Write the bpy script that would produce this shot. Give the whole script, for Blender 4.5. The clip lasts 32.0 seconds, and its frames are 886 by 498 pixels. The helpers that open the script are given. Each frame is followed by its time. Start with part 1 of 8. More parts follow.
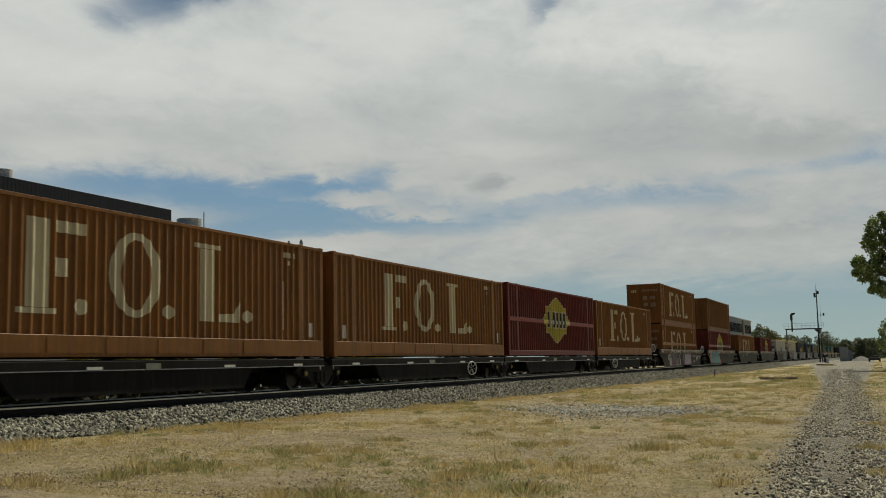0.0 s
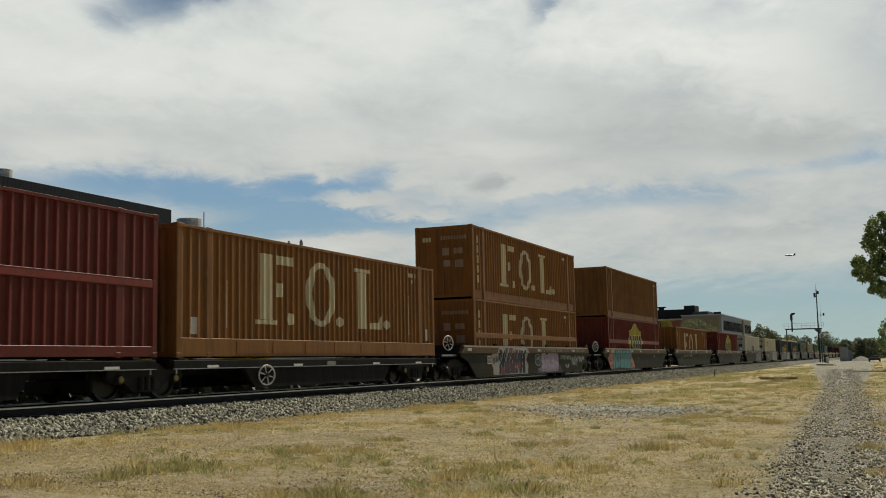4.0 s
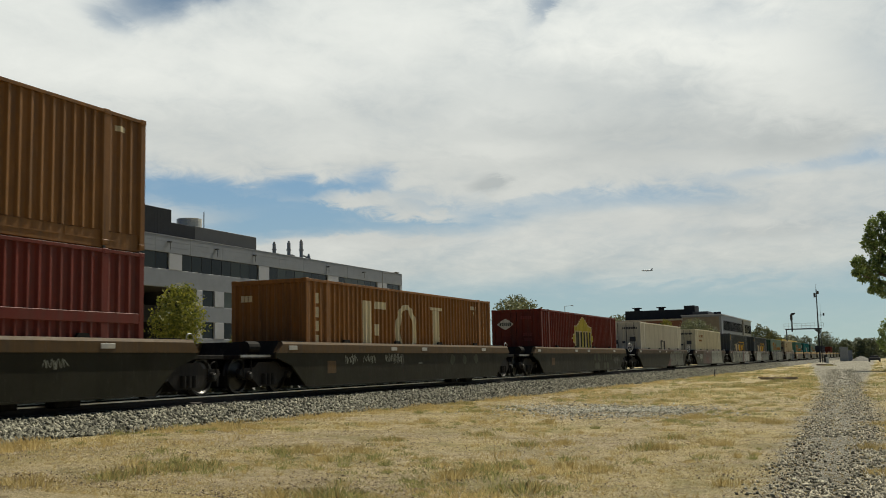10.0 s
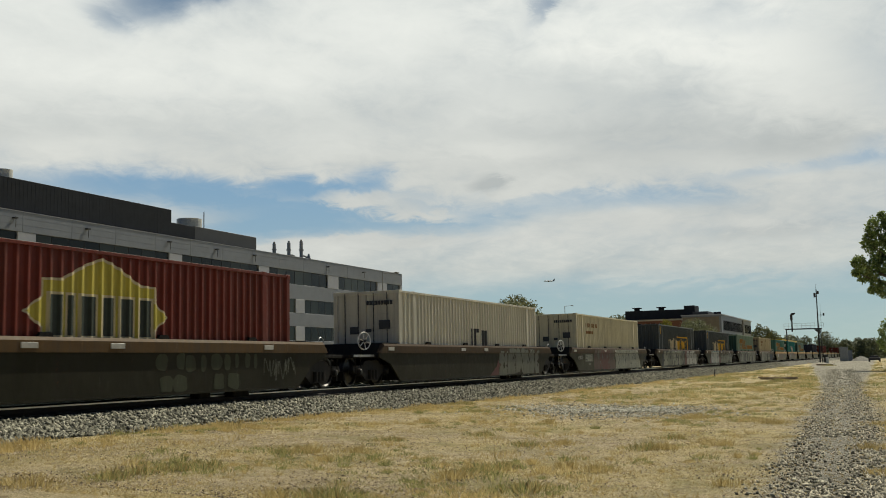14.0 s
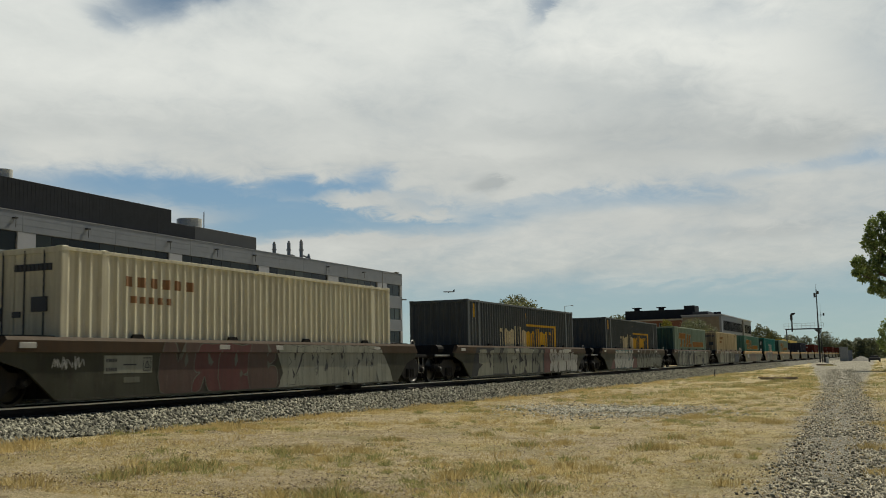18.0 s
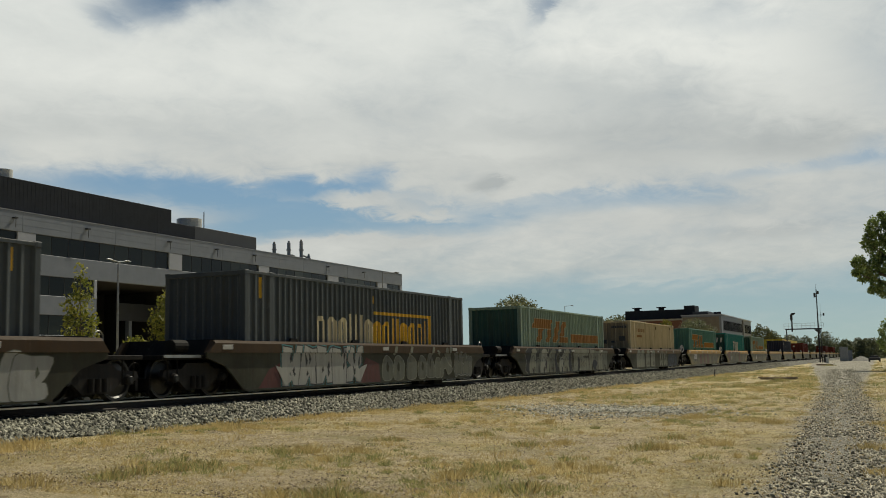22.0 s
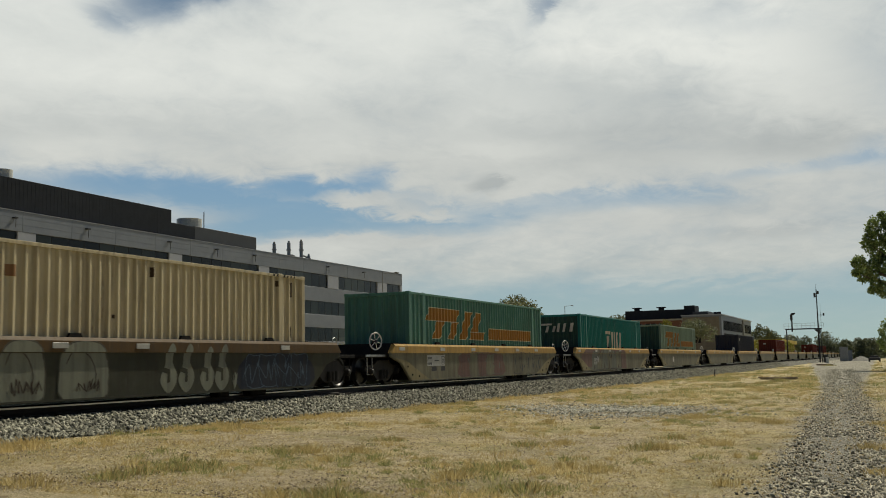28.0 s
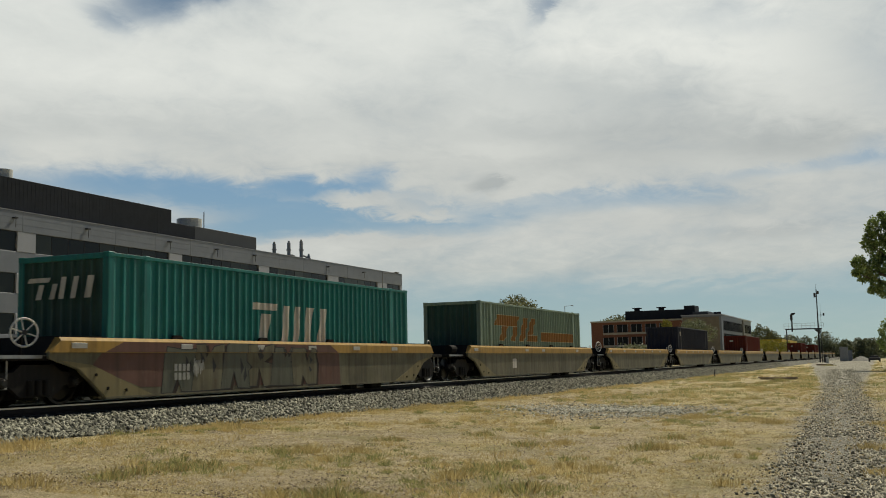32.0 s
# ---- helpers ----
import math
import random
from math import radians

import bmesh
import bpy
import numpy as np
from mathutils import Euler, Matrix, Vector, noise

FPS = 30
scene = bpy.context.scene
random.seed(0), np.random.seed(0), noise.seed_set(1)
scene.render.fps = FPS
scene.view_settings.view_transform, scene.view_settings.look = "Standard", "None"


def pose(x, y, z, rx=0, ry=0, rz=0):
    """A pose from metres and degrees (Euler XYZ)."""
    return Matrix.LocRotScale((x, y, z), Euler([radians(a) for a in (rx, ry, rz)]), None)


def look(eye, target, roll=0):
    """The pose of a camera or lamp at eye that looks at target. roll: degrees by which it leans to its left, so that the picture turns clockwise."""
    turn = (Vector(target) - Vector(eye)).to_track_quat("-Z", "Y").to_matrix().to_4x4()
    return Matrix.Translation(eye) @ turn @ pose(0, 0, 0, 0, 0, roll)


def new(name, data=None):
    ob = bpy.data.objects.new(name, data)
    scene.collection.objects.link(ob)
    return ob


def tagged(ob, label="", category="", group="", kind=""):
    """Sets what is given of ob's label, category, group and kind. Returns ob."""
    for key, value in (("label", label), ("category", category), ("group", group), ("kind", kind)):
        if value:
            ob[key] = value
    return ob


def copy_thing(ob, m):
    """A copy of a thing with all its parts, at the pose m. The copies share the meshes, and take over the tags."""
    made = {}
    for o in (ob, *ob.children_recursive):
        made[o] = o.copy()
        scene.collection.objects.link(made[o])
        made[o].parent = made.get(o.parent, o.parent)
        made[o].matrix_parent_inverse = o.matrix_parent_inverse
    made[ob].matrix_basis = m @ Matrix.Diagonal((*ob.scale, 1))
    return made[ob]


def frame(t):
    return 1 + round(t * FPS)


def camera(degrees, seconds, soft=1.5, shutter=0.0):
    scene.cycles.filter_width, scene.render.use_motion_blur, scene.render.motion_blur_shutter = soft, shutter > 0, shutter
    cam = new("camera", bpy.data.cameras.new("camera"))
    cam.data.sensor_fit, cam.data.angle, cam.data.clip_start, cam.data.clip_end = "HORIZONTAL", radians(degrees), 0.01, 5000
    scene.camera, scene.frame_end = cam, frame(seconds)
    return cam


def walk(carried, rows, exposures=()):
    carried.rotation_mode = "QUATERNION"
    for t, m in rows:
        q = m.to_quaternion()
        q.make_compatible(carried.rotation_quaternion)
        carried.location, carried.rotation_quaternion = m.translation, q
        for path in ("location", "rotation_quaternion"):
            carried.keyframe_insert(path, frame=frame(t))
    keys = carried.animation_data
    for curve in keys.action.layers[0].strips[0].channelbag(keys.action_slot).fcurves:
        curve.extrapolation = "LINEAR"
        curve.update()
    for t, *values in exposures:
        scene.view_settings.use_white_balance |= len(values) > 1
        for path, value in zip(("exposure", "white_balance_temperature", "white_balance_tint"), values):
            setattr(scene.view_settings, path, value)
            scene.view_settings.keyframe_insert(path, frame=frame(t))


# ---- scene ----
CLIP = 32.0
EYE = Vector((0.0, 0.0, 1.5))
cam = camera(46.9, CLIP, soft=0.95, shutter=0.15)
PAN, TILT, ROLL = radians(23.148), radians(6.36), -1.167
AIM = EYE + Vector((math.cos(TILT) * math.cos(PAN), math.cos(TILT) * math.sin(PAN), math.sin(TILT)))
walk(cam, [(0.0, look(EYE, AIM, ROLL)), (CLIP, look(EYE, AIM, ROLL))], [(0.0, -0.66, 6650, 5.0), (2.0, -0.55, 6650, 5.0), (3.5, -0.45, 6650, 5.0), (6.0, -0.32, 6650, 5.0), (14.0, -0.30, 6650, 5.0), (17.0, -0.43, 6650, 5.0), (CLIP, -0.43, 6650, 5.0)])

# The track runs along +X; its centre line and rail height:
TRACK_Y, RAIL_Z = 16.05, 0.82
PITCH, FIRST = 21.475, 74.97     # well wagons: spacing and the first one's place at 0 s


def travel(t):
    """How far the train has rolled at t seconds."""
    return 9.3694 * t - 0.00565 * t * t + 0.0000111 * t ** 3


# ---- world and sun ----
SUN_DIR = Vector((0.62, -0.10, 0.78)).normalized()


def build_world():
    w = bpy.data.worlds.new("sky")
    scene.world = w
    w.use_nodes = True
    nt = w.node_tree
    nt.nodes.clear()
    N = lambda kind, **kw: node(nt, kind, **kw)
    out, bg = N("ShaderNodeOutputWorld"), N("ShaderNodeBackground")
    bg.inputs["Strength"].default_value = 0.05
    nt.links.new(bg.outputs[0], out.inputs[0])
    sky = N("ShaderNodeTexSky")
    sky.sky_type, sky.sun_disc = "NISHITA", False
    sky.sun_elevation = math.asin(SUN_DIR.z)
    sky.sun_rotation = math.atan2(SUN_DIR.x, SUN_DIR.y)
    sky.air_density, sky.dust_density, sky.ozone_density = 1.0, 0.25, 2.0
    tc = N("ShaderNodeTexCoord")
    sep = N("ShaderNodeSeparateXYZ")
    nt.links.new(tc.outputs["Generated"], sep.inputs[0])
    # cloud layer seen from below: flat sheet in perspective
    den = math_node(nt, "ADD", math_node(nt, "MAXIMUM", sep.outputs[2], 0.0), 0.22)
    comb = N("ShaderNodeCombineXYZ")
    nt.links.new(math_node(nt, "DIVIDE", sep.outputs[0], den), comb.inputs[0])
    nt.links.new(math_node(nt, "DIVIDE", sep.outputs[1], den), comb.inputs[1])
    mp = N("ShaderNodeMapping")
    mp.inputs["Location"].default_value = (3.1, 1.7, 0.0)
    mp.inputs["Rotation"].default_value = (0, 0, radians(-18))
    mp.inputs["Scale"].default_value = (1.25, 1.35, 1.0)
    nt.links.new(comb.outputs[0], mp.inputs[0])

    def cloud_noise(scale, detail, rough, twist):
        n = N("ShaderNodeTexNoise")
        n.inputs["Scale"].default_value, n.inputs["Detail"].default_value = scale, detail
        n.inputs["Roughness"].default_value, n.inputs["Distortion"].default_value = rough, twist
        nt.links.new(mp.outputs[0], n.inputs["Vector"])
        return n
    n1, n2, n3 = cloud_noise(0.9, 8.0, 0.52, 0.3), cloud_noise(2.4, 9.0, 0.56, 0.35), cloud_noise(9.0, 6.0, 0.62, 0.6)
    c1 = math_node(nt, "SUBTRACT", n1.outputs[0], 0.5)
    c2 = math_node(nt, "SUBTRACT", n2.outputs[0], 0.5)
    c3 = math_node(nt, "SUBTRACT", n3.outputs[0], 0.5)
    # cover grows with height above the horizon, and thins out overhead
    cover = N("ShaderNodeValToRGB")
    cr = cover.color_ramp
    cr.elements[0].position, cr.elements[0].color = 0.0, (0.0, 0.0, 0.0, 1)
    cr.elements[1].position, cr.elements[1].color = 0.80, (0.30, 0.30, 0.30, 1)
    for pos, v in ((0.056, 0.02), (0.072, 0.36), (0.09, 0.78), (0.135, 0.86), (0.165, 0.84), (0.20, 0.96), (0.26, 1.0), (0.36, 0.98), (0.5, 0.50)):
        e = cr.elements.new(pos)
        e.color = (v, v, v, 1)
    nt.links.new(sep.outputs[2], cover.inputs[0])
    # the cloud bank lies ahead; it thins out behind
    ahead = math_node(nt, "ADD", math_node(nt, "MULTIPLY", sep.outputs[0], 0.80), math_node(nt, "MULTIPLY", sep.outputs[1], 0.42))
    bank = N("ShaderNodeMapRange")
    bank.interpolation_type = "SMOOTHSTEP"
    bank.inputs["From Min"].default_value, bank.inputs["From Max"].default_value = 0.0, 0.70
    bank.inputs["To Min"].default_value, bank.inputs["To Max"].default_value = -1.0, 0.0
    nt.links.new(ahead, bank.inputs["Value"])
    d = math_node(nt, "ADD", math_node(nt, "ADD", math_node(nt, "MULTIPLY", c1, 0.7), cover.outputs[0]), bank.outputs[0])
    d = math_node(nt, "ADD", d, math_node(nt, "MULTIPLY", c2, 0.75))
    d = math_node(nt, "ADD", d, math_node(nt, "MULTIPLY", c3, 0.40))
    # bearing and height, ruffled so that the edges of all breaks are torn
    at = N("ShaderNodeCombineXYZ")
    az = math_node(nt, "ARCTAN2", sep.outputs[1], sep.outputs[0])
    nt.links.new(math_node(nt, "ADD", math_node(nt, "ADD", math_node(nt, "MULTIPLY", az, -1.0), math_node(nt, "MULTIPLY", c2, 0.10)), math_node(nt, "MULTIPLY", c3, 0.05)), at.inputs[0])
    nt.links.new(math_node(nt, "ADD", math_node(nt, "ADD", sep.outputs[2], math_node(nt, "MULTIPLY", c1, 0.02)), math_node(nt, "MULTIPLY", c3, 0.022)), at.inputs[1])

    def spots(rows, total):
        """Adds soft ovals: bearing, height, half width, half height, tilt, amount."""
        for a0, z0, wa, wz, tilt, amount in rows:
            m = N("ShaderNodeMapping")
            m.vector_type = "TEXTURE"
            m.inputs["Location"].default_value = (-a0, z0, 0)
            m.inputs["Rotation"].default_value = (0, 0, radians(tilt))
            m.inputs["Scale"].default_value = (wa, wz, 1)
            nt.links.new(at.outputs[0], m.inputs[0])
            r = N("ShaderNodeVectorMath")
            r.operation = "LENGTH"
            nt.links.new(m.outputs[0], r.inputs[0])
            k = N("ShaderNodeMapRange")
            k.interpolation_type = "SMOOTHSTEP"
            k.inputs["From Min"].default_value, k.inputs["From Max"].default_value = 0.15, 1.25
            k.inputs["To Min"].default_value, k.inputs["To Max"].default_value = amount, 0.0
            nt.links.new(r.outputs["Value"], k.inputs["Value"])
            total = math_node(nt, "ADD", total, k.outputs[0])
        return total
    # breaks where the blue shows (below nought) and wisps that cross them
    d = spots((
        (0.685, 0.338, 0.060, 0.030, 15, -0.75), (0.650, 0.356, 0.085, 0.022, 0, -0.60), (0.727, 0.314, 0.045, 0.015, -25, -0.35), (0.313, 0.338, 0.013, 0.032, -15, -0.42),
        (-0.030, 0.242, 0.070, 0.090, 0, -0.22), (0.098, 0.307, 0.090, 0.019, -8, -0.18)), d)
    d = spots((
        (0.640, 0.167, 0.215, 0.021, -1, -0.82), (0.539, 0.173, 0.045, 0.017, 0, -0.45), (0.528, 0.141, 0.150, 0.017, 6, -0.80), (0.599, 0.143, 0.090, 0.030, 0, -0.40),
        (0.417, 0.132, 0.110, 0.012, 0, -0.62), (0.475, 0.179, 0.041, 0.015, 10, -0.50), (0.239, 0.156, 0.140, 0.015, -2, -0.55), (0.350, 0.144, 0.110, 0.012, 0, -0.50),
        (0.055, 0.174, 0.127, 0.009, 3, -0.38), (-0.009, 0.183, 0.037, 0.022, 0, -0.25), (0.199, 0.204, 0.127, 0.010, -4, -0.15)), d)
    d = spots((
        (0.506, 0.162, 0.105, 0.007, -3, 0.50), (0.439, 0.148, 0.082, 0.008, -7, 0.60), (0.484, 0.121, 0.127, 0.012, 4, 0.35), (0.310, 0.166, 0.045, 0.007, 5, 0.30),
        (0.170, 0.071, 0.037, 0.004, 14, -0.17), (0.131, 0.072, 0.041, 0.004, 14, -0.20), (0.089, 0.073, 0.045, 0.004, 13, -0.20), (0.205, 0.068, 0.045, 0.004, 8, -0.15),
        (0.253, 0.072, 0.052, 0.005, 6, -0.15)), d)
    mask = N("ShaderNodeMapRange")
    mask.interpolation_type = "SMOOTHSTEP"
    mask.inputs["From Min"].default_value, mask.inputs["From Max"].default_value = -0.12, 1.0
    nt.links.new(d, mask.inputs["Value"])
    # thin cloud is bright, thick cloud greyer underneath, in broad folds
    fold = math_node(nt, "ADD", math_node(nt, "MULTIPLY", c2, 0.55), math_node(nt, "MULTIPLY", c3, 0.22))
    fold = spots((
        (0.211, 0.305, 0.194, 0.052, -5, 0.14), (0.075, 0.248, 0.164, 0.045, -18, 0.10), (0.571, 0.287, 0.224, 0.045, 14, 0.08), (0.746, 0.259, 0.149, 0.037, 10, 0.06),
        (0.207, 0.259, 0.149, 0.034, -6, -0.20), (0.172, 0.210, 0.247, 0.028, -3, -0.20), (0.048, 0.195, 0.082, 0.019, 0, -0.15), (0.761, 0.226, 0.179, 0.019, 6, -0.10),
        (0.477, 0.237, 0.194, 0.030, 10, -0.10)), fold)
    fold = spots((
        (0.792, 0.299, 0.060, 0.045, 0, 0.04), (0.349, 0.174, 0.026, 0.010, 0, -0.35), (0.098, 0.116, 0.082, 0.009, 0, -0.16), (0.284, 0.116, 0.261, 0.022, 0, 0.08),
        (-0.030, 0.282, 0.100, 0.082, 0, -0.16), (0.373, 0.313, 0.067, 0.060, 40, -0.04), (0.770, 0.195, 0.194, 0.016, 3, 0.10), (0.527, 0.213, 0.149, 0.022, 8, 0.08),
        (0.331, 0.206, 0.090, 0.012, -3, 0.12)), fold)
    tone = N("ShaderNodeValToRGB")
    tr = tone.color_ramp
    tr.elements[0].position, tr.elements[0].color = 0.22, (14.3, 15.0, 15.4, 1)
    tr.elements[1].position, tr.elements[1].color = 0.74, (21.6, 21.7, 21.3, 1)
    nt.links.new(math_node(nt, "ADD", fold, 0.5), tone.inputs[0])
    # far cloud low down is dimmer
    low = N("ShaderNodeValToRGB")
    lr = low.color_ramp.elements
    lr[0].position, lr[0].color = 0.06, (0.76, 0.78, 0.77, 1)
    lr[1].position, lr[1].color = 0.36, (1.05, 1.05, 1.05, 1)
    for pos, k in ((0.12, 0.79), (0.15, 0.80), (0.195, 0.82), (0.27, 0.98)):
        lr.new(pos).color = (k, k, k, 1)
    nt.links.new(sep.outputs[2], low.inputs[0])
    dim = N("ShaderNodeMix", data_type="RGBA")
    dim.blend_type = "MULTIPLY"
    dim.inputs[0].default_value = 1.0
    nt.links.new(tone.outputs[0], dim.inputs[6])
    nt.links.new(low.outputs[0], dim.inputs[7])
    mix = N("ShaderNodeMix", data_type="RGBA")
    nt.links.new(mask.outputs[0], mix.inputs[0])
    # the sky is looked up a little above the horizon, where it is clean, and veiled by thin haze low down
    up = N("ShaderNodeCombineXYZ")
    nt.links.new(sep.outputs[0], up.inputs[0])
    nt.links.new(sep.outputs[1], up.inputs[1])
    nt.links.new(math_node(nt, "ADD", math_node(nt, "MAXIMUM", sep.outputs[2], 0.0), 0.16), up.inputs[2])
    nt.links.new(up.outputs[0], sky.inputs["Vector"])
    hz = N("ShaderNodeValToRGB")
    he = hz.color_ramp.elements
    he[0].position, he[0].color = 0.0, (0.88, 0.88, 0.88, 1)
    he[1].position, he[1].color = 0.42, (0.04, 0.04, 0.04, 1)
    he.new(0.2).color = (0.66, 0.66, 0.66, 1)
    nt.links.new(sep.outputs[2], hz.inputs[0])
    haze = N("ShaderNodeValToRGB")
    he = haze.color_ramp.elements
    he[0].position, he[0].color = 0.0, (11.5, 14.3, 13.3, 1)
    he[1].position, he[1].color = 0.2, (6.3, 11.2, 17.2, 1)
    nt.links.new(sep.outputs[2], haze.inputs[0])
    veil = N("ShaderNodeMix", data_type="RGBA")
    thick = N("ShaderNodeMapRange")
    thick.inputs["From Min"].default_value, thick.inputs["From Max"].default_value = -0.3, 0.7
    thick.inputs["To Min"].default_value, thick.inputs["To Max"].default_value = 0.0, 1.0
    nt.links.new(ahead, thick.inputs["Value"])
    nt.links.new(math_node(nt, "MULTIPLY", hz.outputs[0], thick.outputs[0]), veil.inputs[0])
    nt.links.new(sky.outputs[0], veil.inputs[6])
    nt.links.new(haze.outputs[0], veil.inputs[7])
    nt.links.new(veil.outputs[2], mix.inputs[6])
    nt.links.new(dim.outputs[2], mix.inputs[7])
    nt.links.new(mix.outputs[2], bg.inputs["Color"])


def build_sun():
    lamp = bpy.data.lights.new("sun", "SUN")
    lamp.energy, lamp.angle, lamp.color = 5.0, radians(0.6), (1.0, 0.92, 0.78)
    ob = new("sun", lamp)
    ob.matrix_world = look(SUN_DIR * 50, (0, 0, 0))


def node(nt, kind, **kw):
    n = nt.nodes.new(kind)
    if "data_type" in kw:
        n.data_type = kw["data_type"]
    return n


def math_node(nt, op, a, b):
    n = nt.nodes.new("ShaderNodeMath")
    n.operation = op
    for i, v in enumerate((a, b)):
        if isinstance(v, (int, float)):
            n.inputs[i].default_value = v
        else:
            nt.links.new(v, n.inputs[i])
    return n.outputs[0]


build_world()
build_sun()

# ---- materials ----
def base_mat(name, rough=0.6, metal=0.0, spec=0.5):
    m = bpy.data.materials.new(name)
    m.use_nodes = True
    b = m.node_tree.nodes["Principled BSDF"]
    b.inputs["Roughness"].default_value, b.inputs["Metallic"].default_value = rough, metal
    b.inputs["Specular IOR Level"].default_value = spec
    return m, m.node_tree, b


def noise_node(nt, vec, scale, detail=4.0, rough=0.55, dist=0.0):
    n = nt.nodes.new("ShaderNodeTexNoise")
    n.inputs["Scale"].default_value, n.inputs["Detail"].default_value = scale, detail
    n.inputs["Roughness"].default_value, n.inputs["Distortion"].default_value = rough, dist
    nt.links.new(vec, n.inputs["Vector"])
    return n.outputs[0]


def ramp(nt, fac, lo, hi):
    n = nt.nodes.new("ShaderNodeMapRange")
    n.inputs["From Min"].default_value, n.inputs["From Max"].default_value = lo, hi
    nt.links.new(fac, n.inputs["Value"])
    return n.outputs[0]


def mix_col(nt, fac, a, b, blend="MIX"):
    n = nt.nodes.new("ShaderNodeMix")
    n.data_type, n.blend_type = "RGBA", blend
    for i, v in ((0, fac), (6, a), (7, b)):
        if isinstance(v, (int, float)):
            n.inputs[i].default_value = v
        elif isinstance(v, tuple):
            n.inputs[i].default_value = (*v[:3], 1)
        else:
            nt.links.new(v, n.inputs[i])
    return n.outputs[2]


def coords(nt, which="Object", scale=(1, 1, 1)):
    tc = nt.nodes.new("ShaderNodeTexCoord")
    mp = nt.nodes.new("ShaderNodeMapping")
    mp.inputs["Scale"].default_value = scale
    nt.links.new(tc.outputs[which], mp.inputs[0])
    return mp.outputs[0]


def bump(nt, b, height, strength, dist):
    n = nt.nodes.new("ShaderNodeBump")
    n.inputs["Strength"].default_value, n.inputs["Distance"].default_value = strength, dist
    nt.links.new(height, n.inputs["Height"])
    nt.links.new(n.outputs[0], b.inputs["Normal"])


def painted(name, col, rough=0.55, grime=0.35, rust=0.25, fade=0.15, dirt=(0.05, 0.04, 0.03), rust_col=(0.13, 0.05, 0.02)):
    """Weathered paint on steel: blotchy fading, vertical streaks of dirt, specks of rust."""
    m, nt, b = base_mat(name, rough, 0.0, 0.25 if max(col) > 0.07 else 0.1)
    v = coords(nt)
    big = noise_node(nt, v, 0.7, 5, 0.6)
    streak = noise_node(nt, coords(nt, scale=(5.5, 5.5, 0.35)), 1.0, 6, 0.65)
    fine = noise_node(nt, v, 9.0, 6, 0.7)
    pale = tuple(min(1, c * 1.25 + 0.03) for c in col)
    dark = tuple(c * 0.72 for c in col)
    c = mix_col(nt, ramp(nt, big, 0.3, 0.7), dark, pale)
    c = mix_col(nt, fade * 2, col, c)
    f = math_node(nt, "MULTIPLY", ramp(nt, streak, 0.45, 0.68), grime)
    c = mix_col(nt, f, c, dirt)
    f = math_node(nt, "MULTIPLY", ramp(nt, math_node(nt, "MULTIPLY", fine, streak), 0.36, 0.46), rust)
    c = mix_col(nt, f, c, rust_col)
    scuff = noise_node(nt, coords(nt, scale=(16.0, 16.0, 1.3)), 1.0, 5, 0.7)
    c = mix_col(nt, math_node(nt, "MULTIPLY", ramp(nt, scuff, 0.62, 0.72), 0.55), c, tuple(min(0.8, x * 1.7 + 0.055) for x in col))
    nt.links.new(c, b.inputs["Base Color"])
    r = math_node(nt, "ADD", math_node(nt, "MULTIPLY", fine, 0.3), rough - 0.12)
    nt.links.new(r, b.inputs["Roughness"])
    dents = noise_node(nt, coords(nt, scale=(1.0, 1.0, 0.6)), 2.2, 3, 0.5)
    bump(nt, b, math_node(nt, "ADD", math_node(nt, "MULTIPLY", fine, 0.15), dents), 0.35, 0.05)
    return m


def plain(name, col, rough=0.6, metal=0.0, vary=0.25, scale=6.0):
    m, nt, b = base_mat(name, rough, metal)
    n = noise_node(nt, coords(nt), scale, 5, 0.6)
    c = mix_col(nt, ramp(nt, n, 0.3, 0.7), tuple(x * (1 - vary) for x in col), tuple(min(1, x * (1 + vary)) for x in col))
    nt.links.new(c, b.inputs["Base Color"])
    bump(nt, b, n, 0.1, 0.01)
    return m


def stones_mat(name, cols, rough=0.85):
    m, nt, b = base_mat(name, rough)
    g = nt.nodes.new("ShaderNodeNewGeometry")
    r = nt.nodes.new("ShaderNodeValToRGB")
    r.color_ramp.interpolation = "LINEAR"
    els = r.color_ramp.elements
    while len(els) < len(cols):
        els.new(0.5)
    for i, c in enumerate(cols):
        els[i].position, els[i].color = i / (len(cols) - 1), (*c, 1)
    nt.links.new(g.outputs["Random Per Island"], r.inputs[0])
    n = noise_node(nt, coords(nt), 40.0, 3)
    c = mix_col(nt, 0.35, r.outputs[0], mix_col(nt, n, (0.05, 0.05, 0.05), (0.7, 0.68, 0.62)), "OVERLAY")
    nt.links.new(c, b.inputs["Base Color"])
    return m


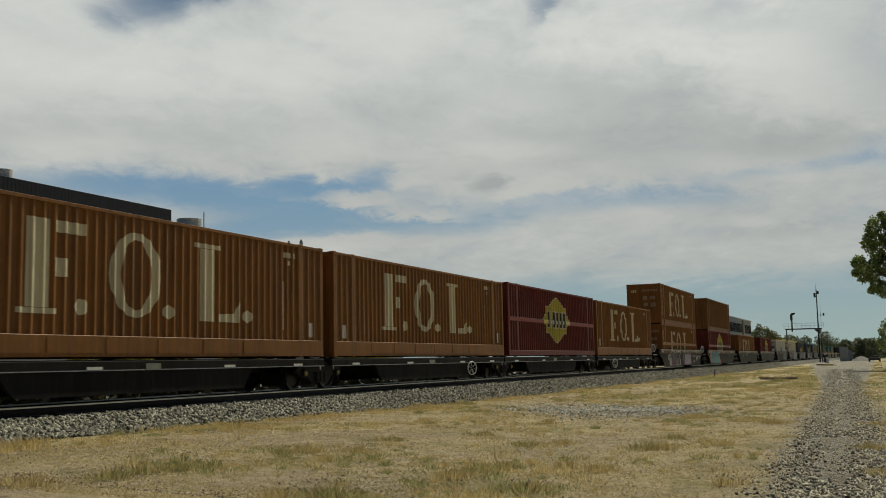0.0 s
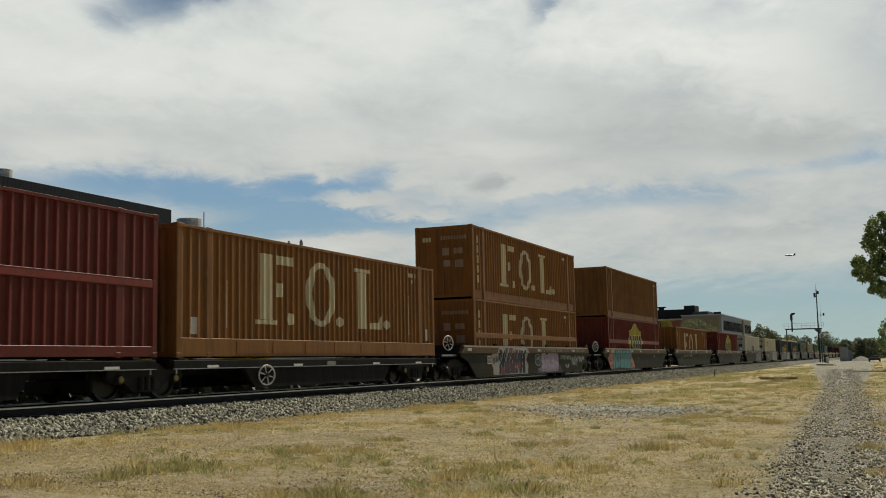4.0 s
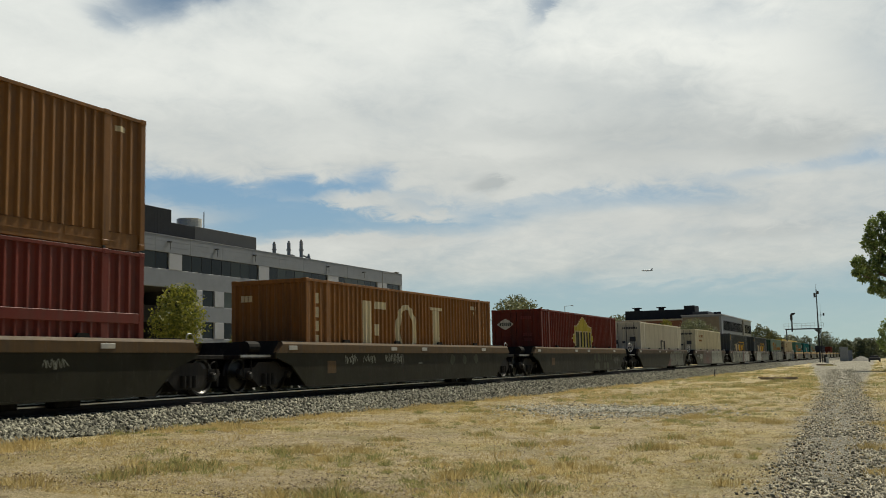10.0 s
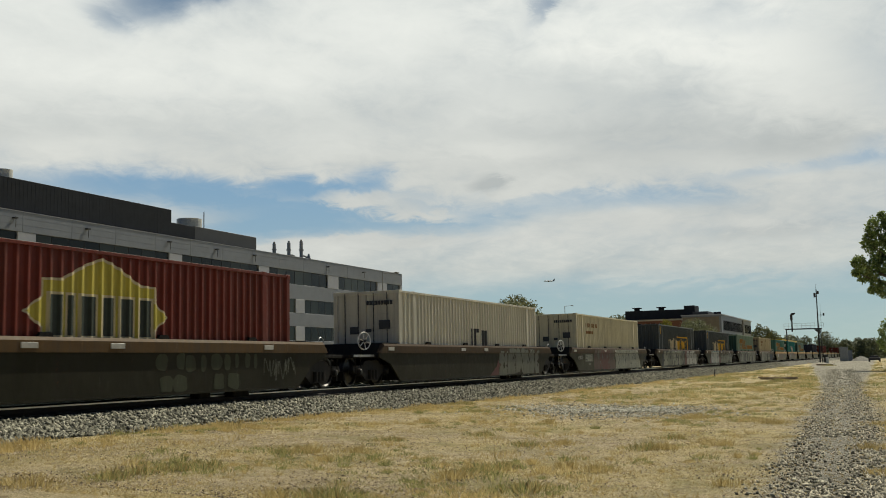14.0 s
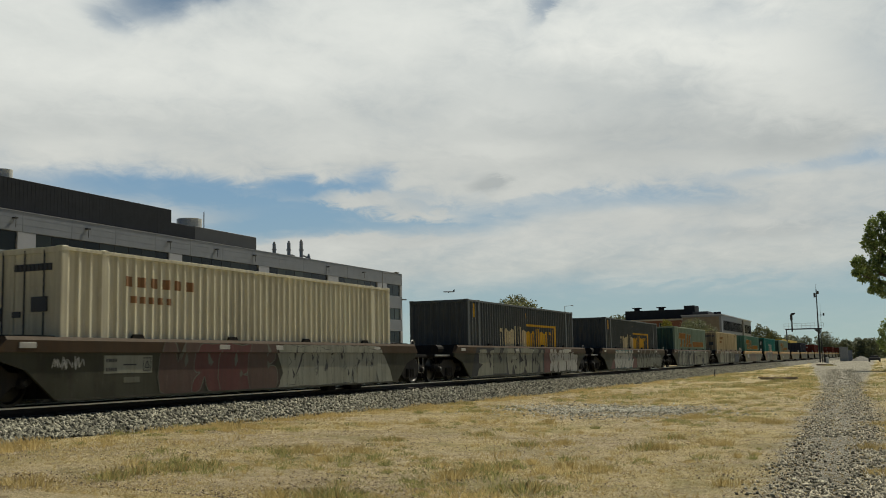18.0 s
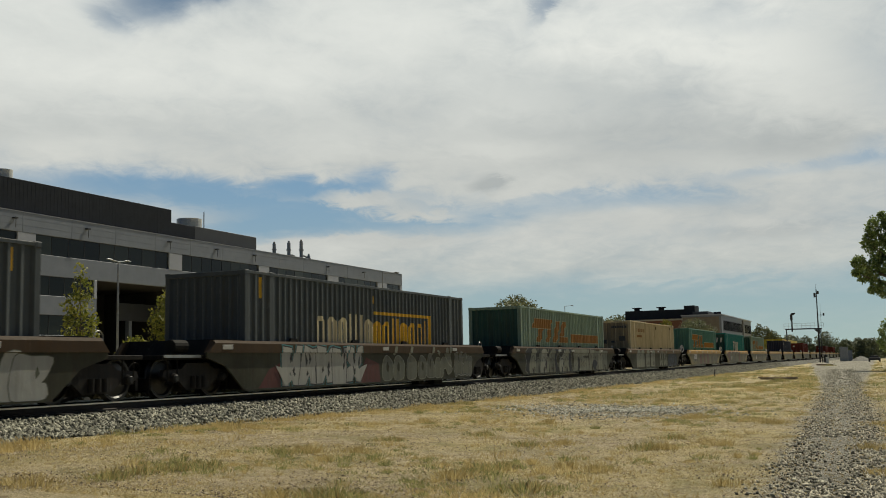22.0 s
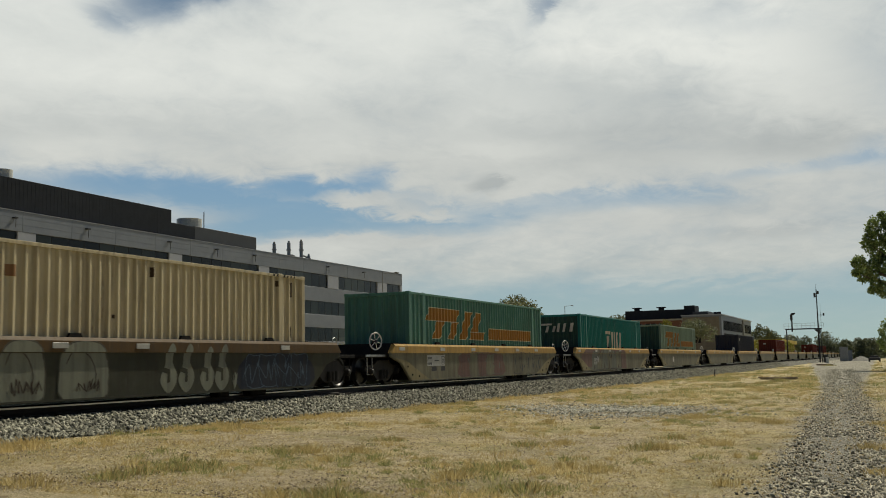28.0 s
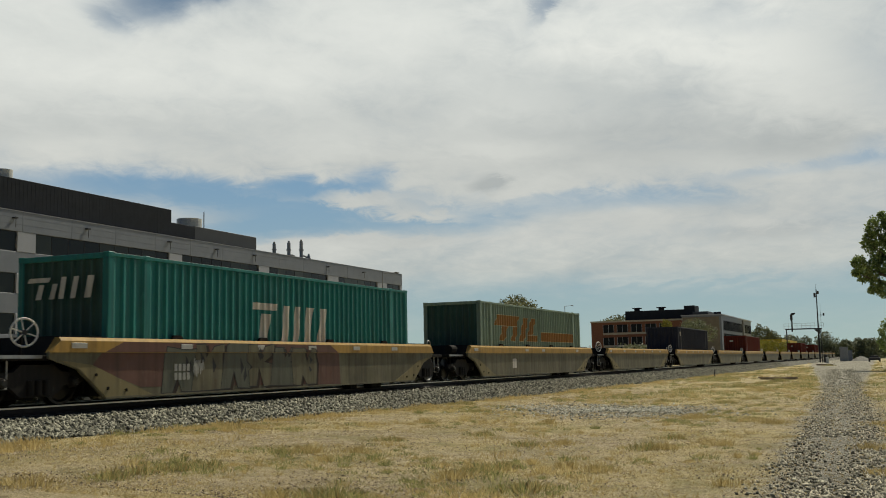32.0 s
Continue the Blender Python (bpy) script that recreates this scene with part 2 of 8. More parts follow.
def leaf_mat(name, cols, trans=0.3):
    m, nt, b = base_mat(name, 0.6)
    g = nt.nodes.new("ShaderNodeNewGeometry")
    r = nt.nodes.new("ShaderNodeValToRGB")
    els = r.color_ramp.elements
    while len(els) < len(cols):
        els.new(0.5)
    for i, c in enumerate(cols):
        els[i].position, els[i].color = i / (len(cols) - 1), (*c, 1)
    nt.links.new(g.outputs["Random Per Island"], r.inputs[0])
    nt.links.new(r.outputs[0], b.inputs["Base Color"])
    tr = nt.nodes.new("ShaderNodeBsdfTranslucent")
    nt.links.new(r.outputs[0], tr.inputs[0])
    mx = nt.nodes.new("ShaderNodeMixShader")
    mx.inputs[0].default_value = trans
    nt.links.new(b.outputs[0], mx.inputs[1])
    nt.links.new(tr.outputs[0], mx.inputs[2])
    nt.links.new(mx.outputs[0], nt.nodes["Material Output"].inputs[0])
    return m


def glass_mat(name, tint=(0.02, 0.03, 0.035)):
    m, nt, b = base_mat(name, 0.18, 0.0, 0.22)
    n = math_node(nt, "POWER", nt.nodes.new("ShaderNodeObjectInfo").outputs["Random"], 2.5)
    nt.links.new(mix_col(nt, n, tuple(t * 0.5 for t in tint), tuple(t * 4.0 for t in tint)), b.inputs["Base Color"])
    return m


# containers
RUST_BROWN = painted("paint_rust_brown", (0.240, 0.098, 0.016), 0.55, 0.45, 0.3)
TAN_BROWN = painted("paint_tan_brown", (0.205, 0.092, 0.020), 0.55, 0.5, 0.3)
DEEP_RED = painted("paint_deep_red", (0.140, 0.016, 0.006), 0.5, 0.4, 0.15)
CREAM = painted("paint_cream", (0.64, 0.60, 0.44), 0.5, 0.32, 0.2, dirt=(0.13, 0.11, 0.07))
BEIGE = painted("paint_beige", (0.55, 0.47, 0.295), 0.55, 0.5, 0.5, dirt=(0.15, 0.11, 0.065))
# Beige halved to put the end wall's shade in it, besides rust and grime.
BEIGE_DOOR_SHADED = painted("paint_beige_door_shaded", (0.27, 0.225, 0.15), 0.6, 0.6, 0.5, dirt=(0.08, 0.06, 0.04))
OFF_WHITE = painted("paint_off_white", (0.60, 0.58, 0.49), 0.5, 0.28, 0.15, dirt=(0.18, 0.15, 0.10))
SLATE = painted("paint_slate", (0.064, 0.077, 0.082), 0.45, 0.3, 0.08)
TEAL = painted("paint_teal", (0.014, 0.19, 0.175), 0.45, 0.35, 0.08)
TEAL_DARK = painted("paint_teal_dark", (0.085, 0.225, 0.175), 0.5, 0.4, 0.1)
GREY_GREEN = painted("paint_grey_green", (0.23, 0.32, 0.25), 0.55, 0.4, 0.15)
# End-wall teal (grey-green boxes have it too), darkened to hold the end's shade.
TEAL_END_SHADED = painted("paint_teal_end_shaded", (0.028, 0.085, 0.066), 0.5, 0.4, 0.1)
NAVY = painted("paint_navy", (0.040, 0.045, 0.065), 0.5, 0.3, 0.1)
LETTER_CREAM = painted("paint_lettering_cream", (0.66, 0.58, 0.38), 0.6, 0.3, 0.15)
BADGE_YELLOW = painted("paint_badge_yellow", (0.52, 0.44, 0.08), 0.6, 0.25, 0.08)
BADGE_DARK = plain("paint_badge_dark", (0.02, 0.03, 0.02), 0.6)
LETTER_ORANGE = painted("paint_lettering_orange", (0.38, 0.18, 0.038), 0.6, 0.25, 0.1)
LETTER_RUST = painted("paint_lettering_rust", (0.27, 0.14, 0.06), 0.6, 0.3, 0.1)
LETTER_FADED = painted("paint_lettering_faded", (0.36, 0.18, 0.06), 0.6, 0.35, 0.15)
LETTER_YELLOW = painted("paint_lettering_yellow", (0.72, 0.42, 0.04), 0.6, 0.25, 0.05)
LETTER_WHITE = painted("paint_lettering_white", (0.66, 0.62, 0.55), 0.6, 0.3, 0.1)
# wagons
WELL_DARK = painted("steel_well_dark", (0.026, 0.0245, 0.013), 0.6, 0.4, 0.3, dirt=(0.03, 0.025, 0.02))
WELL_GREY = painted("steel_well_grey", (0.050, 0.050, 0.032), 0.6, 0.6, 0.4, 0.3, dirt=(0.05, 0.045, 0.035))
WELL_SAND = painted("steel_well_sand", (0.155, 0.14, 0.082), 0.6, 0.6, 0.45, 0.48, dirt=(0.06, 0.05, 0.04))
CHORD_BROWN = painted("steel_chord_brown", (0.092, 0.049, 0.010), 0.6, 0.5, 0.4)
CHORD_RUST = painted("steel_chord_rust", (0.064, 0.040, 0.021), 0.6, 0.5, 0.5)
CHORD_YELLOW = painted("steel_chord_yellow", (0.44, 0.265, 0.06), 0.55, 0.4, 0.3)
BLACK_STEEL = painted("steel_black", (0.010, 0.0092, 0.008), 0.7, 0.3, 0.25)
BOGIE_STEEL = painted("steel_bogie", (0.0195, 0.0180, 0.0165), 0.6, 0.4, 0.3)
WHEEL_STEEL = plain("steel_wheel", (0.026, 0.025, 0.023), 0.38, 0.5)
RAIL_STEEL = plain("steel_rail_head", (0.62, 0.58, 0.52), 0.30, 0.85, 0.15, 3)
# Rust brown of the rail web, lowered to carry the shade under the train.
RAIL_RUST_SHADED = plain("steel_rail_web", (0.032, 0.023, 0.017), 0.8)
REFLECTOR = plain("reflector_silver", (0.42, 0.41, 0.37), 0.45, 0, 0.15)
WHITE_PAINT = plain("paint_white", (0.78, 0.76, 0.70), 0.5, 0, 0.08)
# graffiti
G_TEAL = painted("spray_teal", (0.09, 0.28, 0.29), 0.55, 0.3, 0.05)
G_PEACH = painted("spray_peach", (0.46, 0.19, 0.135), 0.55, 0.3, 0.05)
G_SILVER = painted("spray_silver", (0.25, 0.255, 0.20), 0.45, 0.4, 0.1)
G_DIM = painted("spray_dim", (0.052, 0.038, 0.030), 0.55, 0.4, 0.2)
G_INK = painted("spray_ink", (0.022, 0.028, 0.042), 0.55, 0.4, 0.1)
G_PLUM = painted("spray_plum", (0.15, 0.074, 0.055), 0.55, 0.5, 0.2)
G_PURPLE = painted("spray_purple", (0.060, 0.038, 0.075), 0.55, 0.4, 0.1)
G_DULL = painted("spray_dull", (0.115, 0.12, 0.088), 0.5, 0.45, 0.15)
G_LILAC = painted("spray_lilac", (0.40, 0.33, 0.42), 0.55, 0.3, 0.05)
G_RED = painted("spray_red", (0.22, 0.045, 0.04), 0.55, 0.35, 0.1)
G_BLUE = painted("spray_blue", (0.07, 0.105, 0.145), 0.55, 0.3, 0.05)
G_SAGE = painted("spray_sage", (0.20, 0.205, 0.15), 0.5, 0.45, 0.15)
G_SLATE = painted("spray_slate", (0.028, 0.031, 0.033), 0.55, 0.4, 0.1)
G_BLACK = plain("spray_black", (0.012, 0.012, 0.014), 0.55)
G_WHITE = painted("spray_white", (0.37, 0.37, 0.335), 0.55, 0.25, 0.05)
G_MAROON = painted("spray_maroon", (0.10, 0.030, 0.026), 0.55, 0.35, 0.1)
G_BROWN = painted("spray_brown", (0.085, 0.050, 0.038), 0.55, 0.35, 0.1)
# ground
BALLAST_STONE = stones_mat("ballast_stone", [(0.05, 0.05, 0.038), (0.17, 0.168, 0.128), (0.285, 0.28, 0.215), (0.47, 0.46, 0.36)])
PALE_STONE = stones_mat("pale_stone", [(0.13, 0.13, 0.105), (0.34, 0.34, 0.28), (0.50, 0.495, 0.42), (0.66, 0.65, 0.56)])
GRAVEL_STONE = stones_mat("gravel_stone", [(0.08, 0.074, 0.054), (0.28, 0.262, 0.198), (0.44, 0.412, 0.315), (0.64, 0.60, 0.465)])
CLOD_STONE = stones_mat("earth_clods", [(0.07, 0.052, 0.034), (0.26, 0.20, 0.13), (0.48, 0.395, 0.265), (0.72, 0.63, 0.47)])
DRY_GRASS = leaf_mat("dry_grass", [(0.34, 0.26, 0.11), (0.46, 0.36, 0.155), (0.62, 0.51, 0.26), (0.40, 0.30, 0.12)], 0.55)
GOLD_GRASS = leaf_mat("golden_grass", [(0.40, 0.295, 0.115), (0.50, 0.385, 0.165), (0.64, 0.52, 0.26)], 0.5)
GREEN_GRASS = leaf_mat("green_grass", [(0.19, 0.20, 0.075), (0.29, 0.285, 0.115), (0.42, 0.38, 0.17)], 0.55)
GUM_LEAF = leaf_mat("gum_leaf", [(0.11, 0.165, 0.05), (0.19, 0.26, 0.075), (0.34, 0.40, 0.14), (0.12, 0.18, 0.07)], 0.4)
LIGHT_LEAF = leaf_mat("light_leaf", [(0.09, 0.12, 0.022), (0.21, 0.22, 0.036), (0.38, 0.36, 0.065)], 0.4)
YELLOW_LEAF = leaf_mat("yellow_leaf", [(0.20, 0.20, 0.03), (0.34, 0.30, 0.04), (0.16, 0.17, 0.04)])
# Leaves paled and greyed so that their colour carries the distance haze.
FAR_HAZE_LEAF = leaf_mat("far_haze_leaf", [(0.12, 0.14, 0.08), (0.185, 0.205, 0.11), (0.26, 0.27, 0.14)], 0.2)
# Near-black leaves: the shade under the wagons is put into the colour.
SCRUB_SHADE_LEAF = leaf_mat("scrub_shade_leaf", [(0.010, 0.013, 0.006), (0.018, 0.022, 0.010), (0.026, 0.028, 0.012)], 0.1)
BARK = plain("bark", (0.17, 0.13, 0.10), 0.85)
# buildings
PANEL_GREY = plain("cladding_pale_grey", (0.195, 0.220, 0.262), 0.55, 0, 0.08, 0.8)
PANEL_WHITE = plain("cladding_white", (0.36, 0.385, 0.44), 0.5, 0, 0.06, 0.8)
ROOF_DARK = plain("roof_sheet_dark", (0.019, 0.023, 0.030), 0.7, 0, 0.15, 1.0)
ROOF_DARK.node_tree.nodes["Principled BSDF"].inputs["Specular IOR Level"].default_value = 0.15
ROOF_MID = plain("roof_sheet_mid", (0.040, 0.044, 0.050), 0.6, 0, 0.12, 1.0)
# Near-black walls: shade of the recess put into the colour.
SHADED_WALL = plain("shaded_wall", (0.03, 0.03, 0.032), 0.8)
TAN_WALL = plain("tan_render", (0.22, 0.19, 0.15), 0.85, 0, 0.15, 1.0)
BRICK = plain("brick_red", (0.17, 0.075, 0.048), 0.85, 0, 0.2, 3.0)
CONCRETE = plain("concrete", (0.36, 0.34, 0.30), 0.85, 0, 0.15, 2.0)
GLASS = glass_mat("window_glass", (0.019, 0.023, 0.021))
TINTED_GLASS = base_mat("tinted_glass", 0.5, 0.0, 0.0)[0]
TINTED_GLASS.node_tree.nodes["Principled BSDF"].inputs["Base Color"].default_value = (0.02, 0.024, 0.028, 1)
# Concrete darkened for the sleepers, to hold the train's shade.
SHADED_CONCRETE = plain("shaded_concrete", (0.11, 0.10, 0.085), 0.9, 0, 0.3, 4.0)
CAP_YELLOW = plain("paint_cap_yellow", (0.30, 0.24, 0.06), 0.6)
GALV = plain("galvanised", (0.32, 0.33, 0.33), 0.45, 0.6)
DARK_METAL = plain("dark_metal", (0.035, 0.036, 0.038), 0.5, 0.3)
YELLOW_PAINT = plain("paint_yellow", (0.62, 0.45, 0.03), 0.6, 0, 0.1)
CABINET_GREY = plain("cabinet_grey", (0.60, 0.61, 0.58), 0.5)
TIMBER = plain("timber_weathered", (0.33, 0.26, 0.18), 0.85)
PLANE_WHITE = plain("plane_white", (0.55, 0.56, 0.58), 0.4)


# ---- building blocks ----
class Shape:
    """Collects vertices and faces of one mesh."""

    def __init__(self):
        self.v, self.f = [], []

    def add(self, verts, faces):
        n = len(self.v)
        self.v += [tuple(p) for p in verts]
        self.f += [tuple(n + i for i in f) for f in faces]
        return self

    def box(self, x0, x1, y0, y1, z0, z1, c=0.0):
        if c <= 0:
            return self.add([(x, y, z) for x in (x0, x1) for y in (y0, y1) for z in (z0, z1)],
                            [(0, 1, 3, 2), (4, 6, 7, 5), (0, 4, 5, 1), (2, 3, 7, 6), (0, 2, 6, 4), (1, 5, 7, 3)])
        X, Y, Z = (x0, x1), (y0, y1), (z0, z1)
        vs, ix = [], {}
        for i in (0, 1):
            for j in (0, 1):
                for k in (0, 1):
                    sx, sy, sz = (1 - 2 * i) * c, (1 - 2 * j) * c, (1 - 2 * k) * c
                    for a in range(3):
                        p = [X[i] + sx, Y[j] + sy, Z[k] + sz]
                        p[a] -= (sx, sy, sz)[a]
                        ix[i, j, k, a] = len(vs)
                        vs.append(p)
        fs = []
        for a in range(3):
            b, d = (a + 1) % 3, (a + 2) % 3
            for s in (0, 1):
                q = []
                for u, w in ((0, 0), (1, 0), (1, 1), (0, 1)):
                    t = [0, 0, 0]
                    t[a], t[b], t[d] = s, u, w
                    q.append(ix[(*t, a)])
                fs.append(tuple(q))
            for u in (0, 1):
                for w in (0, 1):
                    q = []
                    for s in (0, 1):
                        t = [0, 0, 0]
                        t[a], t[b], t[d] = s, u, w
                        q.append((ix[(*t, b)], ix[(*t, d)]))
                    fs.append((q[0][0], q[0][1], q[1][1], q[1][0]))
        for i in (0, 1):
            for j in (0, 1):
                for k in (0, 1):
                    fs.append(tuple(ix[i, j, k, a] for a in range(3)))
        return self.add(vs, fs)

    def prism(self, poly, y0, y1, axis="y"):
        """A polygon of (x, z) drawn out along y (or of (y, z) along x, or (x, y) along z)."""
        put = {"y": lambda a, b, d: (a, d, b), "x": lambda a, b, d: (d, a, b), "z": lambda a, b, d: (a, b, d)}[axis]
        n = len(poly)
        vs = [put(a, b, y0) for a, b in poly] + [put(a, b, y1) for a, b in poly]
        fs = [tuple(range(n)), tuple(range(2 * n - 1, n - 1, -1))] + [(i, (i + 1) % n, n + (i + 1) % n, n + i) for i in range(n)]
        return self.add(vs, fs)

    def tube(self, a, b, r0, r1=None, n=10, cap=True):
        a, b = Vector(a), Vector(b)
        r1 = r0 if r1 is None else r1
        d = (b - a).normalized()
        u = d.orthogonal().normalized()
        w = d.cross(u)
        vs = []
        for p, r in ((a, r0), (b, r1)):
            vs += [p + (u * math.cos(t) + w * math.sin(t)) * r for t in (2 * math.pi * i / n for i in range(n))]
        fs = [(i, (i + 1) % n, n + (i + 1) % n, n + i) for i in range(n)]
        if cap:
            fs += [tuple(range(n)), tuple(range(2 * n - 1, n - 1, -1))]
        return self.add(vs, fs)

    def hoop(self, c, axis, R, r, n=24, m=6):
        c, d = Vector(c), Vector(axis).normalized()
        u = d.orthogonal().normalized()
        w = d.cross(u)
        vs, fs = [], []
        for i in range(n):
            t = 2 * math.pi * i / n
            e = u * math.cos(t) + w * math.sin(t)
            vs += [c + e * (R + r * math.cos(s)) + d * r * math.sin(s) for s in (2 * math.pi * j / m for j in range(m))]
        for i in range(n):
            for j in range(m):
                fs.append((i * m + j, ((i + 1) % n) * m + j, ((i + 1) % n) * m + (j + 1) % m, i * m + (j + 1) % m))
        return self.add(vs, fs)

    def lathe(self, c, prof, n=24, axis="y"):
        """Profile of (radius, offset) turned round an axis along y or z through c."""
        vs, fs = [], []
        k = len(prof)
        for i in range(n):
            t = 2 * math.pi * i / n
            for r, o in prof:
                p = (r * math.cos(t), o, r * math.sin(t)) if axis == "y" else (r * math.cos(t), r * math.sin(t), o)
                vs.append((c[0] + p[0], c[1] + p[1], c[2] + p[2]))
        for i in range(n):
            for j in range(k - 1):
                fs.append((i * k + j, ((i + 1) % n) * k + j, ((i + 1) % n) * k + j + 1, i * k + j + 1))
        return self.add(vs, fs)

    def mesh(self, name, mat, fix=True):
        me = bpy.data.meshes.new(name)
        me.from_pydata(self.v, [], self.f)
        if fix:
            bm = bmesh.new()
            bm.from_mesh(me)
            bmesh.ops.recalc_face_normals(bm, faces=bm.faces)
            bm.to_mesh(me)
            bm.free()
        me.materials.append(mat)
        return me


def part(name, shape, material, parent, label=""):
    """One mesh object under a thing or a part."""
    me = shape if isinstance(shape, bpy.types.Mesh) else shape.mesh(name, material)
    ob = new(name, me)
    ob.parent = parent
    if label:
        tagged(ob, label)
    return ob


def thing(name, m=None, label="", category="", group="", kind=""):
    ob = new(name)
    ob.empty_display_size = 0.3
    if m is not None:
        ob.matrix_basis = m
    return tagged(ob, label, category, group, kind)


def solid(name, shape, material, label="", category="", group="", kind="", m=None):
    ob = new(name, shape if isinstance(shape, bpy.types.Mesh) else shape.mesh(name, material))
    if m is not None:
        ob.matrix_basis = m
    return tagged(ob, label, category, group, kind)


def smooth(ob):
    for p in ob.data.polygons:
        p.use_smooth = True
    return ob


# ---- containers ----
CL, CW = 14.63, 2.5
RIB = 0.285
RIB_DEPTH = 0.052


def rib_breaks(x0, x1):
    """Where the folded sheet bends between x0 and x1, and how deep it lies there."""
    n = max(1, round((x1 - x0) / RIB))
    p = (x1 - x0) / n
    out = []
    for i in range(n):
        a = x0 + i * p
        out += [(a, 0.0), (a + 0.07 * p, 0.0), (a + 0.26 * p, 0.017), (a + 0.38 * p, RIB_DEPTH), (a + 0.84 * p, RIB_DEPTH)]
    return out + [(x1, 0.0)]


def side_sheet(spans, z0, z1, y, out=-1):
    """Folded side wall: for each span of x the sheet between z0 and z1 at the plane y."""
    s = Shape()
    for x0, x1 in spans:
        pts = rib_breaks(x0, x1)
        vs = [(x, y - out * d, z) for z in (z0, z1) for x, d in pts]
        n = len(pts)
        s.add(vs, [(i, i + 1, n + i + 1, n + i) for i in range(n - 1)])
    return s


def depth_at(x, spans):
    for x0, x1 in spans:
        if x0 <= x <= x1:
            pts = rib_breaks(x0, x1)
            for (a, da), (b, db) in zip(pts, pts[1:]):
                if a <= x <= b:
                    return da + (db - da) * (x - a) / max(b - a, 1e-6)
    return -0.004


def paint_on(parent, name, polys, mat, spans, y, lift=0.004, label=""):
    """Lettering and badges: flat outlines of (x, z) that follow the folds of the sheet."""
    bm = bmesh.new()
    for poly in polys:
        vs = [bm.verts.new((x, 0, z)) for x, z in poly]
        bm.faces.new(vs)
    bmesh.ops.remove_doubles(bm, verts=bm.verts[:], dist=0.0005)
    bmesh.ops.triangulate(bm, faces=bm.faces[:])
    lo, hi = min(x for p in polys for x, z in p), max(x for p in polys for x, z in p)
    if spans:
        for x0, x1 in spans:
            for x, d in rib_breaks(x0, x1):
                if lo < x < hi:
                    bmesh.ops.bisect_plane(bm, geom=bm.verts[:] + bm.edges[:] + bm.faces[:], plane_co=(x, 0, 0), plane_no=(1, 0, 0))
    for v in bm.verts:
        v.co.y = y + (depth_at(v.co.x, spans) if spans else 0.0) - lift
    bm.normal_update()
    for f in bm.faces:
        if f.normal.y > 0:
            f.normal_flip()
    bm.verts.index_update()
    made = None
    for faces in islands(bm):
        ids = sorted({v.index for f in faces for v in f.verts})
        at = {k: n for n, k in enumerate(ids)}
        bm.verts.ensure_lookup_table()
        me = bpy.data.meshes.new(name)
        me.from_pydata([bm.verts[k].co[:] for k in ids], [], [[at[v.index] for v in f.verts] for f in faces])
        me.materials.append(mat)
        made = new(name, me)
        made.parent = parent
        if label:
            tagged(made, label)
    bm.free()
    return made


def islands(bm):
    """The faces of a bmesh in connected groups."""
    seen, out = set(), []
    for f in bm.faces:
        if f in seen:
            continue
        group, todo = [], [f]
        seen.add(f)
        while todo:
            g = todo.pop()
            group.append(g)
            for e in g.edges:
                for h in e.link_faces:
                    if h not in seen:
                        seen.add(h)
                        todo.append(h)
        out.append(group)
    return out


def rect(x0, x1, z0, z1, lean=0.0):
    return [(x0, z0), (x1, z0), (x1 + lean, z1), (x0 + lean, z1)]


def oval_ring(cx, cz, rx, rz, t, n=28, a0=0.0, a1=360.0, tz=None):
    tz = tz or t * 0.45
    out = []
    for i in range(n):
        a, b = radians(a0 + (a1 - a0) * i / n), radians(a0 + (a1 - a0) * (i + 1) / n)
        out.append([(cx + rx * math.cos(a), cz + rz * math.sin(a)), (cx + rx * math.cos(b), cz + rz * math.sin(b)),
                    (cx + (rx - t) * math.cos(b), cz + (rz - tz) * math.sin(b)), (cx + (rx - t) * math.cos(a), cz + (rz - tz) * math.sin(a))])
    return out


def cut_low(polys, z):
    """Keeps what of the outlines lies above z."""
    out = []
    for p in polys:
        q = []
        for (ax, az), (bx, bz) in zip(p, p[1:] + p[:1]):
            if az >= z:
                q.append((ax, az))
            if (az >= z) != (bz >= z):
                k = (z - az) / (bz - az)
                q.append((ax + (bx - ax) * k, z))
        if len(q) > 2:
            out.append(q)
    return out


def dot(x, z, h):
    return [(x + 0.2 * math.cos(a), z + 0.09 * h + 0.09 * h * math.sin(a)) for a in (k * math.pi / 6 for k in range(12))]


def mark_big(z0, z1):
    """Plain cream shapes: a tall bar beside two blocks, an oval ring, a tall bar beside a low wedge, and dots."""
    h = z1 - z0
    p = [rect(3.50, 4.10, z0 + 0.065 * h, z1), rect(3.28, 4.32, z0, z0 + 0.06 * h), rect(4.22, 5.05, z1 - 0.13 * h, z1), rect(4.22, 4.60, z0 + 0.40 * h, z0 + 0.60 * h), dot(4.95, z0, h)]
    p += oval_ring(6.62, z0 + h / 2, 0.84, h / 2, 0.36, 28) + [dot(7.72, z0, h)]
    p += [rect(8.90, 9.48, z0, z1 - 0.065 * h), rect(8.68, 9.70, z1 - 0.06 * h, z1), [(9.60, z0), (10.45, z0), (10.52, z0 + 0.30 * h), (10.30, z0 + 0.12 * h), (9.60, z0 + 0.10 * h)], dot(10.85, z0, h)]
    return p


